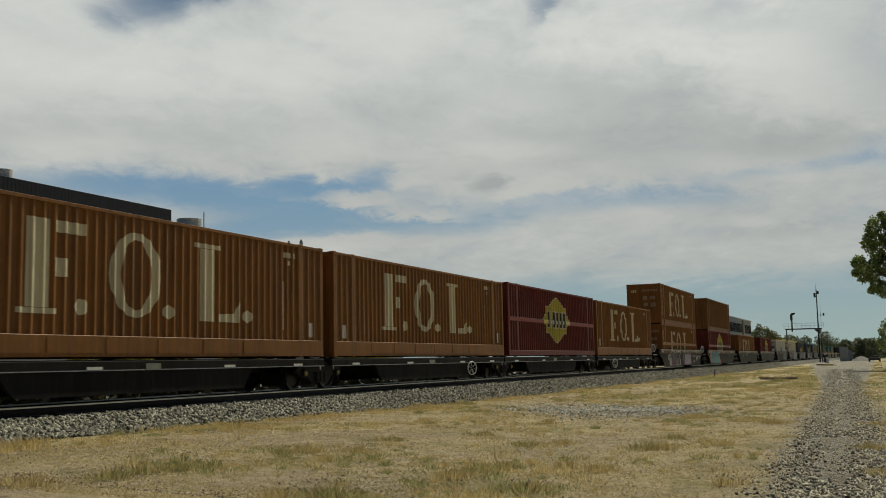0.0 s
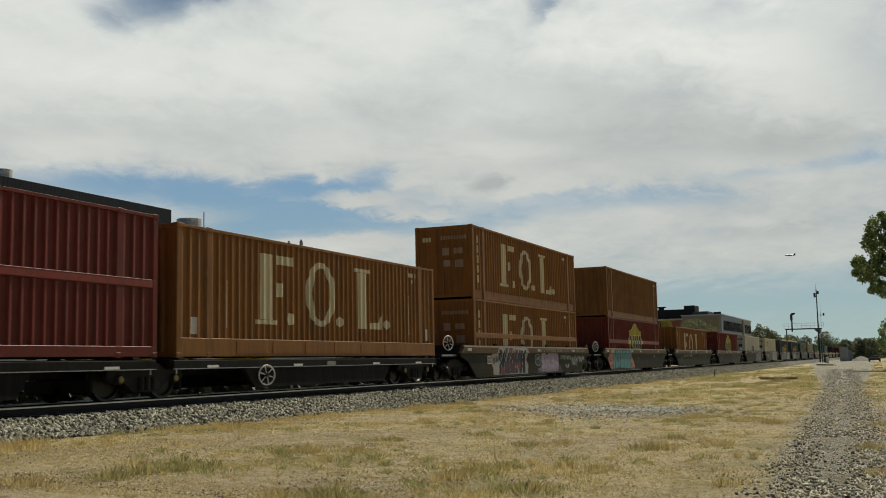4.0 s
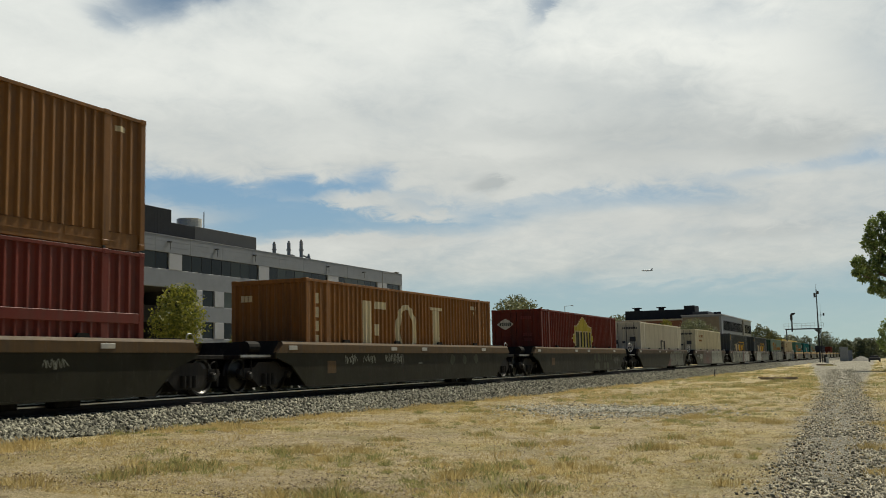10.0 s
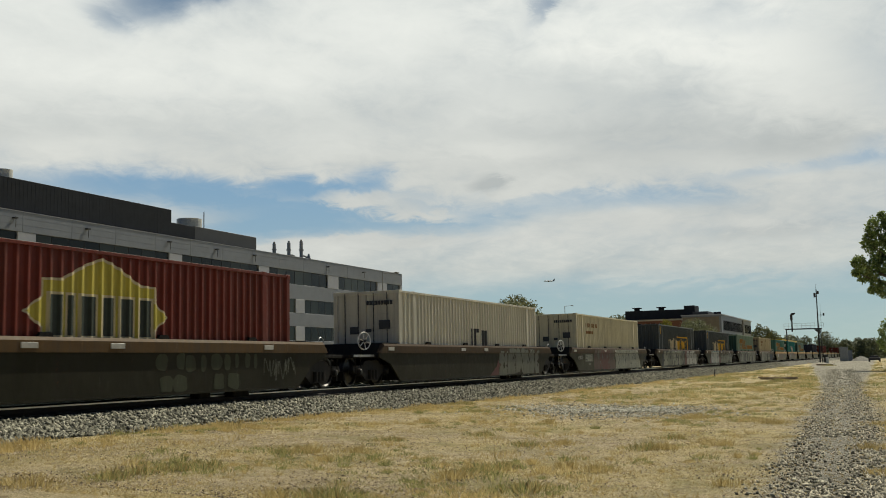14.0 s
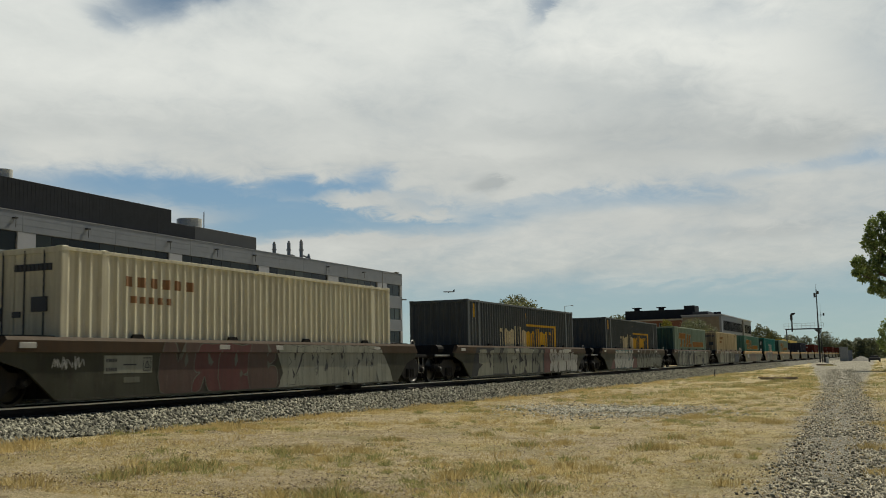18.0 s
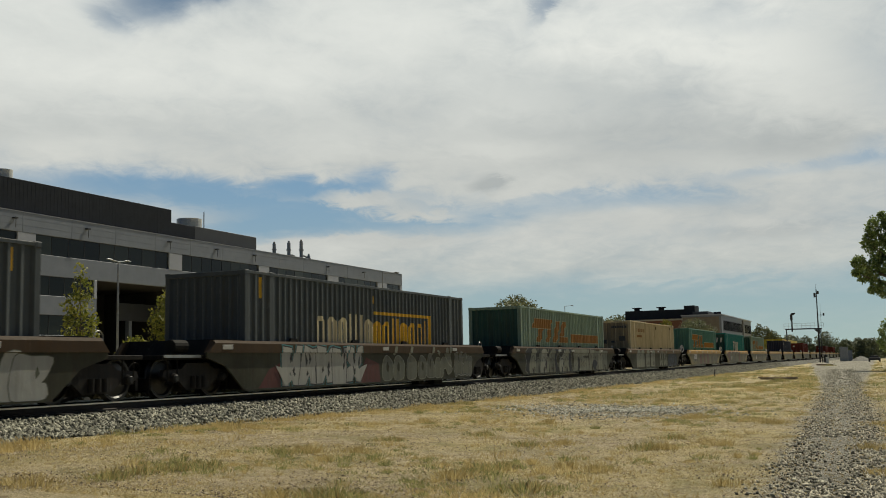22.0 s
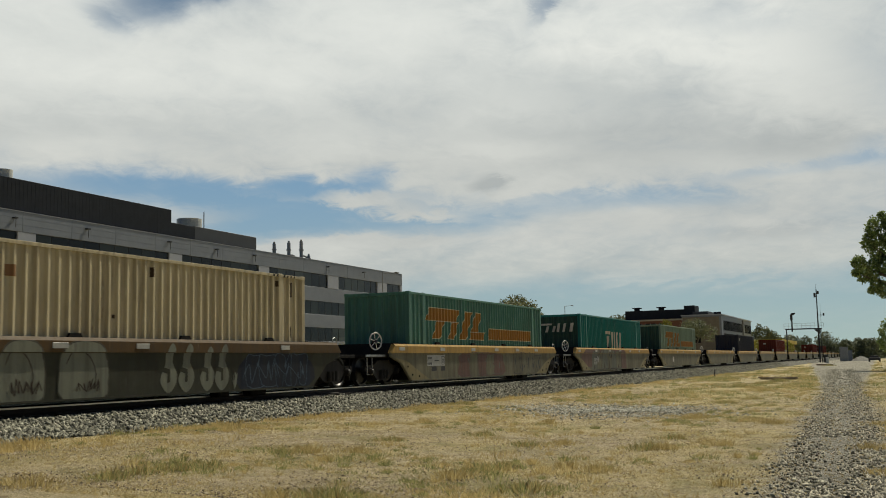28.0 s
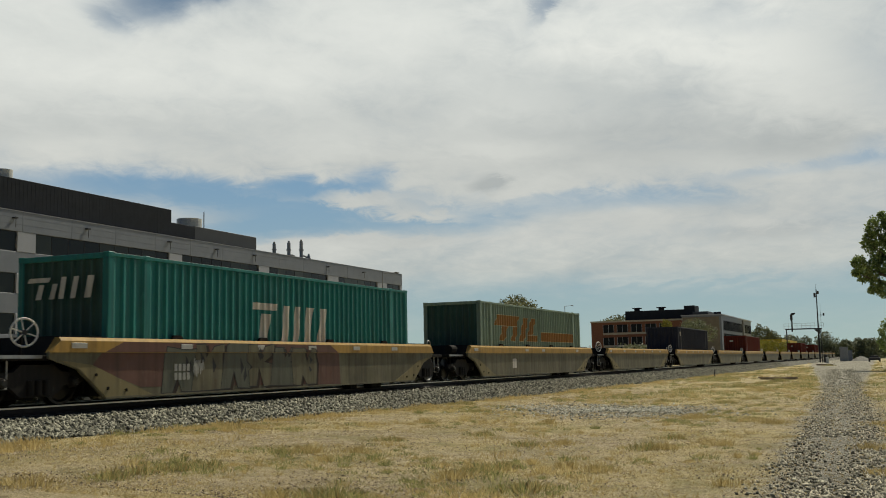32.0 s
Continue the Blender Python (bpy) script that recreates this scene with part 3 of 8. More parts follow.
def badge_bars(x, z0, z1):
    """Dark bars of uneven width, and the pale rims behind them."""
    bars = []
    for wd in (0.34, 0.17, 0.46, 0.36, 0.44, 0.42):
        bars.append((x, x + wd))
        x += wd + 0.17
    return [rect(a, b, z0, z1) for a, b in bars], [rect(a - 0.055, b + 0.055, z0 - 0.055, z1 + 0.055) for a, b in bars]


def badge_outline(cx, cz, w, h):
    """Pointed badge with stepped shoulders."""
    q = [(-1.0, 0), (-0.78, 0.26), (-0.78, 0.55), (-0.55, 0.56), (-0.22, 0.86), (0, 1.0)]
    q += [(-x, z) for x, z in reversed(q[:-1])]
    q += [(x, -z) for x, z in reversed(q[1:-1])]
    return [(cx + x * w, cz + z * h) for x, z in q]


def container(color, H=2.896, label="", rail=0.16, door=False, stripe=None, group="freight containers", stacked=False, end=None, L=CL):
    W = CW
    c = thing("freight_container", None, label, "container", group)
    h = W / 2
    rail = 0.31 if stacked else rail
    spans = [(0.17, 1.14), (1.34, L - 1.34), (L - 1.14, L - 0.17)]
    c["spans"] = 1
    yo = -h + 0.015
    part("side_panel", side_sheet(spans, rail, H - 0.08, yo, -1), color, c)
    part("side_panel", side_sheet(spans, rail, H - 0.08, -yo, 1), color, c)
    for sy in (-1, 1):
        y0, y1 = sorted((sy * h, sy * (h - 0.09)))
        part("top_rail", Shape().box(0.1, L - 0.1, y0, y1, H - 0.085, H - 0.012, 0.004), color, c)
        inset = -sy * 0.05 if stacked else 0.0
        b = Shape().box(0.1, L - 0.1, y0 + inset, y1 + inset, -0.055 if stacked else 0.02, rail, 0.012)
        if rail > 0.3 and sy < 0:
            for k in range(7 if stacked else 6):                     # raised frames of the deep bottom sill
                xa = 2.4 + k * 1.65
                b.box(xa, xa + 1.5, y0 + inset - 0.012, y0 + inset, 0.10, 0.13)
                b.box(xa - 0.03, xa + 0.03, y0 + inset - 0.012, y0 + inset, 0.10, rail - 0.03)
        part("bottom_rail", b, color, c)
        for x in (0.0, L - 0.17):
            part("corner_post", Shape().box(x, x + 0.17, *sorted((sy * h, sy * (h - 0.16))), 0.1, H - 0.1, 0.015), color, c)
        for x in (1.14, L - 1.34):
            part("lifting_post", Shape().box(x, x + 0.2, y0 + 0.004, y1 - 0.004, 0.03, H - 0.02, 0.012), color, c)
        cast = None
        for x in (0.0, L - 0.178, 1.15, L - 1.33):
            for z in (0.0, H - 0.118):
                q = Shape().box(0, 0.178, 0, 0.162, 0, 0.118, 0.01)
                q.box(0.05, 0.13, -0.004 if sy < 0 else 0.158, 0.004 if sy < 0 else 0.166, 0.03, 0.09)
                cast = cast or q.mesh("corner_casting", color)
                o = part("corner_casting", cast, color, c)
                o.location = (x, -h - 0.006 if sy < 0 else h - 0.156, z + (0.006 if z > 1 else -0.002))
    part("roof_panel", side_roof(L, W, H), color, c)
    part("base_frame", Shape().box(0.12, L - 0.12, -h + 0.09, h - 0.09, 0.03, 0.14), BLACK_STEEL, c)
    for x, sx in ((0.0, -1), (L, 1)):
        x0, x1 = sorted((x, x - sx * 0.05))
        s = Shape()
        if door and sx < 0:
            for ya, yb in ((-h + 0.17, -0.01), (0.01, h - 0.17)):
                d = part("door", Shape().box(x + 0.03, x + 0.07, ya, yb, 0.14, H - 0.12, 0.01), end or color, c)
                for k in range(5):
                    zz = 0.2 + k * (H - 0.5) / 5
                    part("door_panel", Shape().box(x + 0.018, x + 0.03, ya + 0.08, yb - 0.08, zz, zz + (H - 0.5) / 5 - 0.08, 0.006), end or color, d)
                for yy in (ya + 0.28, yb - 0.28):
                    part("lock_rod", Shape().tube((x + 0.005, yy, 0.08), (x + 0.005, yy, H - 0.06), 0.017, n=8), DARK_METAL if color in (OFF_WHITE, CREAM) else color, d)
        else:
            pts = rib_breaks(-h + 0.17, h - 0.17)
            n = len(pts)
            s.add([(x - sx * (0.02 + d), y, z) for z in (0.14, H - 0.1) for y, d in pts], [(i, i + 1, n + i + 1, n + i) for i in range(n - 1)])
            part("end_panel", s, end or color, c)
        xa, xb = sorted((x, x - sx * 0.12))
        part("end_rail", Shape().box(xa, xb, -h + 0.1, h - 0.1, H - 0.13, H - 0.008, 0.01), color, c)
        part("end_rail", Shape().box(xa, xb, -h + 0.1, h - 0.1, 0.01, 0.15, 0.01), color, c)
    if stacked:
        for x in (1.2, L - 1.28):
            for yy in (-h + 0.03, h - 0.11):
                part("stacking_lock", Shape().box(x, x + 0.08, yy, yy + 0.08, -0.08, 0.01), DARK_METAL, c)
    if stripe:
        z0, z1, mat = stripe
        part("waist_rail", Shape().box(0.17, L - 0.17, -h - 0.002, -h + 0.05, z0, z1, 0.008), mat, c)
    return c, spans, yo


def side_roof(L, W, H):
    n = 24
    s = Shape()
    vs, fs = [], []
    for i in range(n + 1):
        x = 0.1 + (L - 0.2) * i / n
        z = H - 0.02 - (0.015 if i % 2 else 0.0)
        vs += [(x, -W / 2 + 0.03, z), (x, W / 2 - 0.03, z)]
    for i in range(n):
        fs.append((2 * i, 2 * i + 1, 2 * i + 3, 2 * i + 2))
    return s.add(vs, fs)


def side_text_bars(c, spans, y, x, z_top, n, mat, w=0.16, hgt=0.30, gap=0.1):
    """Unreadable upright lettering: a column of small bars."""
    paint_on(c, "marking", [rect(x, x + w, z_top - (i + 1) * hgt - i * gap, z_top - i * hgt - i * gap) for i in range(n)], mat, spans, y, 0.005)


def end_bars(c, rows, mat):
    """Small unreadable lettering on the end wall: bars (y0, y1, z0, z1)."""
    for y0, y1, z0, z1 in rows:
        part("marking", Shape().box(-0.022, 0.02, y0, y1, z0, z1), mat, c)


def number_rows(y0, y1, z, n=8):
    w = (y1 - y0) / n
    return [(y0 + i * w, y0 + (i + 0.65) * w, z, z + 0.14) for i in range(n)]


def rail_badge(c, x0, x1, z0, z1):
    """The badge where it crosses the raised waist rail."""
    paint_on(c, "badge", [rect(x0, x1, z0, z1)], BADGE_YELLOW, None, -CW / 2 - 0.002, 0.004)
    bars, rims = badge_bars((x0 + x1) / 2 - 1.5, z0, z1)
    paint_on(c, "badge_rim", [rect(p[0][0], p[1][0], z0, z1) for p in rims], LETTER_CREAM, None, -CW / 2 - 0.002, 0.006)
    paint_on(c, "badge_bar", bars, BADGE_DARK, None, -CW / 2 - 0.002, 0.008)


def tall_red(H, rail):
    L = 14.15
    c, sp, y = container(DEEP_RED, H, "dark red steel container with a yellow diamond badge", rail, stripe=(1.53, 1.72, DEEP_RED), L=L)
    b = badge_outline(7.22, 1.74, 2.2, 1.10)
    paint_on(c, "badge_rim", [grow(b, -0.06)], LETTER_CREAM, sp, y, 0.004, "pale rim of the badge")
    paint_on(c, "badge", [b], BADGE_YELLOW, sp, y, 0.006, "yellow pointed badge")
    bars, rims = badge_bars(5.72, 1.38, 2.12)
    paint_on(c, "badge_rim", rims, LETTER_CREAM, sp, y, 0.008)
    paint_on(c, "badge_bar", bars, BADGE_DARK, sp, y, 0.010, "dark bars on the badge")
    rail_badge(c, 5.02, 9.42, 1.535, 1.715)
    paint_on(c, "stripe", [rect(0.2, 4.97, 1.55, 1.68), rect(9.47, L - 0.2, 1.55, 1.68)], painted("paint_pale_red", (0.24, 0.042, 0.03), 0.55, 0.4, 0.1), None, -CW / 2 - 0.002, 0.004)
    return c


def half_badge_red(badge_white, stripe):
    mid = 7.38 if badge_white else 7.15
    c, sp, y = container(DEEP_RED, 2.95 if stripe else 2.896, "dark red steel container with a yellow pointed badge", 0.16,
                         door=badge_white, stripe=(1.40, 1.62, DEEP_RED) if stripe else None)
    b = cut_low([badge_outline(mid, 1.57, 2.08, 1.12)], 0.5)
    paint_on(c, "badge_rim", cut_low([grow(badge_outline(mid, 1.57, 2.08, 1.12), -0.06)], 0.5), LETTER_CREAM, sp, y, 0.004, "pale rim of the badge")
    paint_on(c, "badge", b, BADGE_YELLOW, sp, y, 0.006, "yellow pointed badge")
    bars, rims = badge_bars(mid - 1.48, 1.12, 1.92)
    paint_on(c, "badge_rim", rims, LETTER_CREAM, sp, y, 0.008)
    paint_on(c, "badge_bar", bars, BADGE_DARK, sp, y, 0.010, "dark bars on the badge")
    if stripe:
        rail_badge(c, mid - 2.08, mid + 2.08, 1.405, 1.615)
    if badge_white:
        s = Shape()
        s.add([(-0.014, 0.55 + a * 0.42, 2.2 + z * 0.27) for a, z in ((-1, 0), (-0.5, 0.6), (0, 1), (0.5, 0.6), (1, 0), (0.5, -0.6), (0, -1), (-0.5, -0.6))], [tuple(range(8))])
        part("badge", s, LETTER_WHITE, c, "small white badge")
        end_bars(c, [(0.28 + i * 0.1, 0.34 + i * 0.1, 2.12, 2.28) for i in range(6)], BADGE_DARK)
        end_bars(c, number_rows(-0.75, -0.2, 2.42, 5) + number_rows(-0.75, -0.3, 1.62, 4) + number_rows(-0.75, -0.35, 1.38, 4), G_RED)
    return c


def brown_box(H, rail, marks, door, label):
    c, sp, y = container(RUST_BROWN, H, label, rail, door=door, stripe=(1.40, 1.60, RUST_BROWN) if marks == "low" else None, stacked=marks == "up")
    z0, z1 = {"flat": (0.86, 2.72), "up": (0.62, 2.45), "low": (0.62, 2.45), "well": (0.62, 2.42)}[marks]
    paint_on(c, "lettering", mark_big(z0, z1), LETTER_CREAM, sp, y, 0.006, "tall cream painted signs")
    if marks != "flat":
        side_text_bars(c, sp, y, 0.62, 2.5, 5, LETTER_CREAM)
        side_text_bars(c, sp, y, 13.9, 2.5, 5, LETTER_CREAM, 0.1, 0.22)
    else:
        paint_on(c, "marking", [rect(13.85, 14.1, 0.55, 0.95), rect(0.55, 0.8, 0.55, 0.95), rect(2.0, 2.05, 0.72, 1.9), rect(12.55, 12.6, 0.72, 2.05)], LETTER_WHITE, sp, y, 0.005)
    paint_on(c, "marking", [rect(12.6 + 0.22 * i, 12.75 + 0.22 * i, H - 0.42, H - 0.28) for i in range(3)] + [rect(12.75, 12.95, H - 0.62, H - 0.5)], LETTER_CREAM, sp, y, 0.005)
    if door:
        end_bars(c, number_rows(-1.0, 0.15, 2.34, 10) + [(-0.85, -0.45, 1.75, 1.98), (-0.25, 0.05, 1.7, 2.0), (-0.85, -0.5, 1.2, 1.5), (-0.3, 0.0, 1.25, 1.5)], painted("paint_pale_brown", (0.34, 0.24, 0.17), 0.6))
    end_bars(c, [(0.55 + i * 0.13, 0.64 + i * 0.13, H - 0.62, H - 0.44) for i in range(3)], LETTER_CREAM)
    return c


def slate_box():
    c, sp, y = container(SLATE, 2.896, "dark slate-grey corrugated container with cream and yellow lettering")
    def arch(x, w, z0, z1):
        t = w * 0.36
        k = z1 - z0
        return [rect(x, x + t, z0, z1 - 0.10 * k), rect(x + w - t, x + w, z0, z1 - 0.10 * k), [(x, z1 - 0.10 * k), (x + t, z1 - 0.10 * k), (x + w - t, z1 - 0.10 * k), (x + w, z1 - 0.10 * k), (x + 0.72 * w, z1), (x + 0.28 * w, z1)]]

    def row(x, widths, z0, z1, gap):
        out = []
        for wd in widths:
            out += arch(x, wd, z0, z1) if wd > 0.3 else [rect(x, x + wd, z0, z1 + 0.12)]
            x += wd + gap
        return out
    paint_on(c, "lettering", row(3.62, (0.50, 0.50, 0.48, 0.16, 0.22, 0.16, 0.48), 0.42, 1.84, 0.16), LETTER_CREAM, sp, y, 0.006, "cream upright arches and bars")
    paint_on(c, "lettering", row(7.20, (0.48, 0.50, 0.22, 0.16, 0.50, 0.50, 0.48, 0.16), 0.42, 1.80, 0.15) + [rect(7.25, 11.60, 2.0, 2.10), rect(11.48, 11.60, 0.42, 2.0)], LETTER_YELLOW, sp, y, 0.006, "yellow upright arches under a yellow line")
    paint_on(c, "marking", [rect(0.72, 0.8, 2.2, 2.75), rect(7.2, 7.26, 2.35, 2.6), rect(13.9, 13.98, 2.3, 2.75)], LETTER_YELLOW, sp, y, 0.005)
    return c


def streak_mark(sp, c, y, mat):
    """Slanting wordmark shapes and a long bar behind them."""
    d = 0.0 if mat is LETTER_FADED else -0.25
    p = [rect(1.72 + d, 4.5 + d, 1.96, 2.40, 0.35), rect(2.30 + d, 2.95 + d, 1.32, 1.93, 0.40), rect(3.75 + d, 4.3 + d, 1.32, 1.93, 0.40), rect(4.85 + d, 5.5 + d, 1.32, 2.36, 0.65), rect(6.05 + d, 6.7 + d, 1.62, 2.36, 0.48), rect(5.85 + d, 7.35 + d, 1.32, 1.59, 0.17), rect(7.9 + d, 13.3 + d, 1.34, 1.76, 0.15)]
    for i, q in enumerate(p):
        paint_on(c, "lettering_rim", [grow(q, 0.022 if mat is LETTER_FADED else 0.04)], LETTER_CREAM, sp, y, 0.003 + 0.0004 * i)
    paint_on(c, "lettering", p, mat, sp, y, 0.006, "faded orange slanting signs and long bar")


def teal_streak(color, label):
    c, sp, y = container(color, 2.896, label, end=TEAL_END_SHADED if color is GREY_GREEN else None)
    streak_mark(sp, c, y, LETTER_FADED if color is GREY_GREEN else LETTER_ORANGE)
    return c


def teal_plain():
    c, sp, y = container(TEAL, 2.896, "teal corrugated container with white slanting lettering", end=TEAL_END_SHADED)
    p = [rect(5.35, 6.5, 1.90, 2.08, 0.05), rect(5.60, 6.00, 0.6, 1.80, 0.22), rect(7.80, 8.15, 0.6, 2.05, 0.30), rect(8.55, 8.95, 0.6, 2.05, 0.30)]
    p += [rect(6.62, 6.92, 0.6, 2.05, 0.30), rect(7.20, 7.48, 0.6, 2.05, 0.30)]
    paint_on(c, "lettering", p, LETTER_WHITE, sp, y, 0.006, "white slanting signs")
    for poly in ([(0.95, 2.32), (0.35, 2.32), (0.3, 2.42), (0.9, 2.42)], [(0.72, 1.95), (0.56, 1.95), (0.48, 2.27), (0.62, 2.27)],
                 [(0.34, 1.95), (0.20, 1.95), (0.10, 2.28), (0.24, 2.28)], [(0.08, 1.95), (-0.06, 1.95), (-0.14, 2.42), (0.0, 2.42)], [(-0.24, 1.95), (-0.38, 1.95), (-0.48, 2.42), (-0.34, 2.42)], [(-0.62, 1.95), (-0.80, 1.95), (-0.90, 2.42), (-0.72, 2.42)]):
        part("lettering", Shape().add([(-0.016, yy, z) for yy, z in poly], [tuple(range(len(poly)))]), LETTER_WHITE, c)
    return c


def pale_box(color, label, marks, door=True):
    c, sp, y = container(color, 2.896, label, 0.16, door=door, end=BEIGE_DOOR_SHADED if color is BEIGE else None)
    if marks == "dark":
        paint_on(c, "lettering", [rect(6.5, 6.72, 0.7, 1.75), rect(6.9, 7.5, 1.6, 1.75), rect(6.9, 7.1, 0.7, 1.6), rect(7.7, 8.4, 0.7, 1.7)], ROOF_MID, sp, y, 0.005, "grey faded block signs")
    else:
        paint_on(c, "lettering", [rect(1.9 + i * 0.42, 2.15 + i * 0.42, 2.2, 2.42) for i in range(6)] + [rect(2.1 + i * 0.3, 2.28 + i * 0.3, 1.85, 2.0) for i in range(5)], LETTER_RUST, sp, y, 0.005, "small rust-coloured lettering")
    if color is BEIGE:
        paint_on(c, "rust_patch", [rect(x, x + 0.09, z, z + h) for x, z, h in ((2.9, 2.5, 0.2), (8.1, 2.45, 0.22), (13.2, 2.55, 0.15), (13.95, 2.3, 0.4), (1.0, 1.3, 0.3), (6.9, 1.5, 0.08), (13.9, 1.2, 0.3))], CHORD_RUST, sp, y, 0.004)
        paint_on(c, "warning_mark", [rect(13.0 + 0.17 * i, 13.08 + 0.17 * i, 2.82, 2.88, 0.03) for i in range(7)], BLACK_STEEL, None, -CW / 2, 0.004)
    if door:
        end_bars(c, number_rows(-1.0, 0.0, 2.42, 9) + [(-0.9, -0.5, 1.6, 1.9), (-0.2, 0.0, 1.5, 1.62), (0.3, 0.6, 1.45, 1.7)], ROOF_MID)
    return c


# ---- wagons ----
HALF = 1.38       # half width over the well's sides


def bogie(parent, x, cap):
    """Two-axle bogie at x under a wagon; its wheelsets turn."""
    b = part("bogie", Shape().box(-0.28, 0.28, -0.95, 0.95, 0.42, 0.72, 0.03).box(-0.12, 0.12, -0.25, 0.25, 0.7, 0.92), BOGIE_STEEL, parent)
    b.location.x = x
    for sy in (-1, 1):
        y0, y1 = sorted((sy * 0.98, sy * 1.10))
        prof = [(-1.28, 0.50), (-1.22, 0.64), (-0.62, 0.66), (-0.42, 0.80), (0.42, 0.80), (0.62, 0.66), (1.22, 0.64), (1.28, 0.50), (1.1, 0.40), (0.72, 0.40), (0.42, 0.18), (-0.42, 0.18), (-0.72, 0.40), (-1.1, 0.40)]
        part("side_frame", Shape().prism(prof, y0, y1), BOGIE_STEEL, b)
        for xx in (-0.2, 0.0, 0.2):
            part("spring", Shape().tube((xx, sy * 1.12, 0.22), (xx, sy * 1.12, 0.5), 0.075, n=10), BOGIE_STEEL, b)
        for xx in (-0.915, 0.915):
            part("axle_box", Shape().tube((xx, sy * 1.05, 0.46), (xx, sy * 1.2, 0.46), 0.12, 0.1, n=14), BOGIE_STEEL, b)
            part("bearing_cap", Shape().tube((xx, sy * 1.19, 0.46), (xx, sy * 1.225, 0.46), 0.085, 0.06, n=12), cap, b)
    # Black boxes added to block the bright ground seen between the wheels.
    part("brake_rigging", Shape().box(-0.42, 0.42, -0.6, 0.6, 0.13, 0.42, 0.02).box(-1.5, -1.42, -0.9, 0.9, 0.2, 0.46).box(1.42, 1.5, -0.9, 0.9, 0.2, 0.46).box(-1.5, 1.5, -0.1, 0.1, 0.2, 0.34), BLACK_STEEL, b)
    for xx in (-0.915, 0.915):
        w = Shape().tube((0, -1.0, 0), (0, 1.0, 0), 0.07, n=10)
        for sy in (-1, 1):
            w.lathe((0, 0, 0), [(0.07, sy * 0.66), (0.16, sy * 0.64), (0.36, sy * 0.68), (0.40, sy * 0.66), (0.49, sy * 0.672), (0.487, sy * 0.70), (0.462, sy * 0.715), (0.458, sy * 0.80), (0.40, sy * 0.80), (0.36, sy * 0.75), (0.17, sy * 0.78), (0.12, sy * 0.80), (0.07, sy * 0.80)], 28)
        o = part("wheelset", w, WHEEL_STEEL, b)
        o.location = (xx, 0, 0.46)
        o["rolls"] = 1
    return b


def brake_wheel(parent, x, y, z, R=0.27):
    s = Shape().hoop((0, 0, 0), (0.35, 1, 0), R, 0.022, 26, 6)
    o = part("brake_wheel", s, WHITE_PAINT, parent, "white hand brake wheel")
    o.location = (x, y, z)
    d = Vector((0.35, 1, 0)).normalized()
    u = d.orthogonal().normalized()
    w = d.cross(u)
    for k in range(6):
        t = math.pi / 3 * k
        part("spoke", Shape().tube((0, 0, 0), (u * math.cos(t) + w * math.sin(t)) * R, 0.014, n=6), WHITE_PAINT, o)
    part("hub", Shape().tube(d * -0.05, d * 0.12, 0.05, n=10), DARK_METAL, o)


def blob(rng, cx, cz, w, h, n=9, jag=0.25, square=0.5):
    out = []
    for i in range(n):
        t = 2 * math.pi * (i + rng.uniform(-0.3, 0.3)) / n
        k = 1 + rng.uniform(-jag, jag)
        sx, sz = math.copysign(abs(math.cos(t)) ** square, math.cos(t)), math.copysign(abs(math.sin(t)) ** square, math.sin(t))
        out.append((cx + sx * w * k, cz + sz * h * min(1.0, k)))
    return out


def stroke(ax, az, bx, bz, w0, w1):
    d = Vector((bx - ax, bz - az))
    k = Vector((-d.y, d.x)).normalized()
    return [(ax + k.x * w0, az + k.y * w0), (bx + k.x * w1, bz + k.y * w1), (bx - k.x * w1, bz - k.y * w1), (ax - k.x * w0, az - k.y * w0)]


def curve(pts, n=7):
    """A smooth way through points of (x, z)."""
    out = []
    q = [pts[0]] + list(pts) + [pts[-1]]
    for a, b, c, d in zip(q, q[1:], q[2:], q[3:]):
        for i in range(n):
            t = i / n
            out.append(tuple(0.5 * (2 * b[k] + (c[k] - a[k]) * t + (2 * a[k] - 5 * b[k] + 4 * c[k] - d[k]) * t * t + (3 * b[k] - a[k] - 3 * c[k] + d[k]) * t ** 3) for k in (0, 1)))
    return out + [pts[-1]]


def ribbon(parent, name, path, r, mat, lift, z0=0.105, z1=1.02, taper=False):
    """A sprayed band along a path; above the side sheet it climbs on to the face of the top chord."""
    vs, fs = [], []
    n = len(path)
    across = (-1, -0.5, 0, 0.5, 1)
    for i, (x, z) in enumerate(path):
        a, b = path[max(0, i - 1)], path[min(n - 1, i + 1)]
        d = Vector((b[0] - a[0], b[1] - a[1]))
        d = d.normalized() if d.length > 1e-6 else Vector((1, 0))
        e = min(i, n - 1 - i)
        w = r * (min(1.0, math.sqrt((e + 0.35) / 2.5)) if not taper else max(0.08, math.sin(math.pi * i / (n - 1))))
        for k in across:
            xx, zz = x - d.y * w * k, min(z1, max(z0, z + d.x * w * k))
            out = HALF if zz < 1.03 else HALF + 0.05
            vs.append((xx, -out - lift - 0.0006 * i / n, min(zz, 1.256)))
    m = len(across)
    for i in range(n - 1):
        fs += [(i * m + k, (i + 1) * m + k, (i + 1) * m + k + 1, i * m + k + 1) for k in range(m - 1)]
    return part(name, Shape().add(vs, fs), mat, parent)


def cut_high(polys, z):
    """Keeps what of the outlines lies below z."""
    return [[(x, -h) for x, h in p] for p in cut_low([[(x, -h) for x, h in p] for p in polys], -z)]


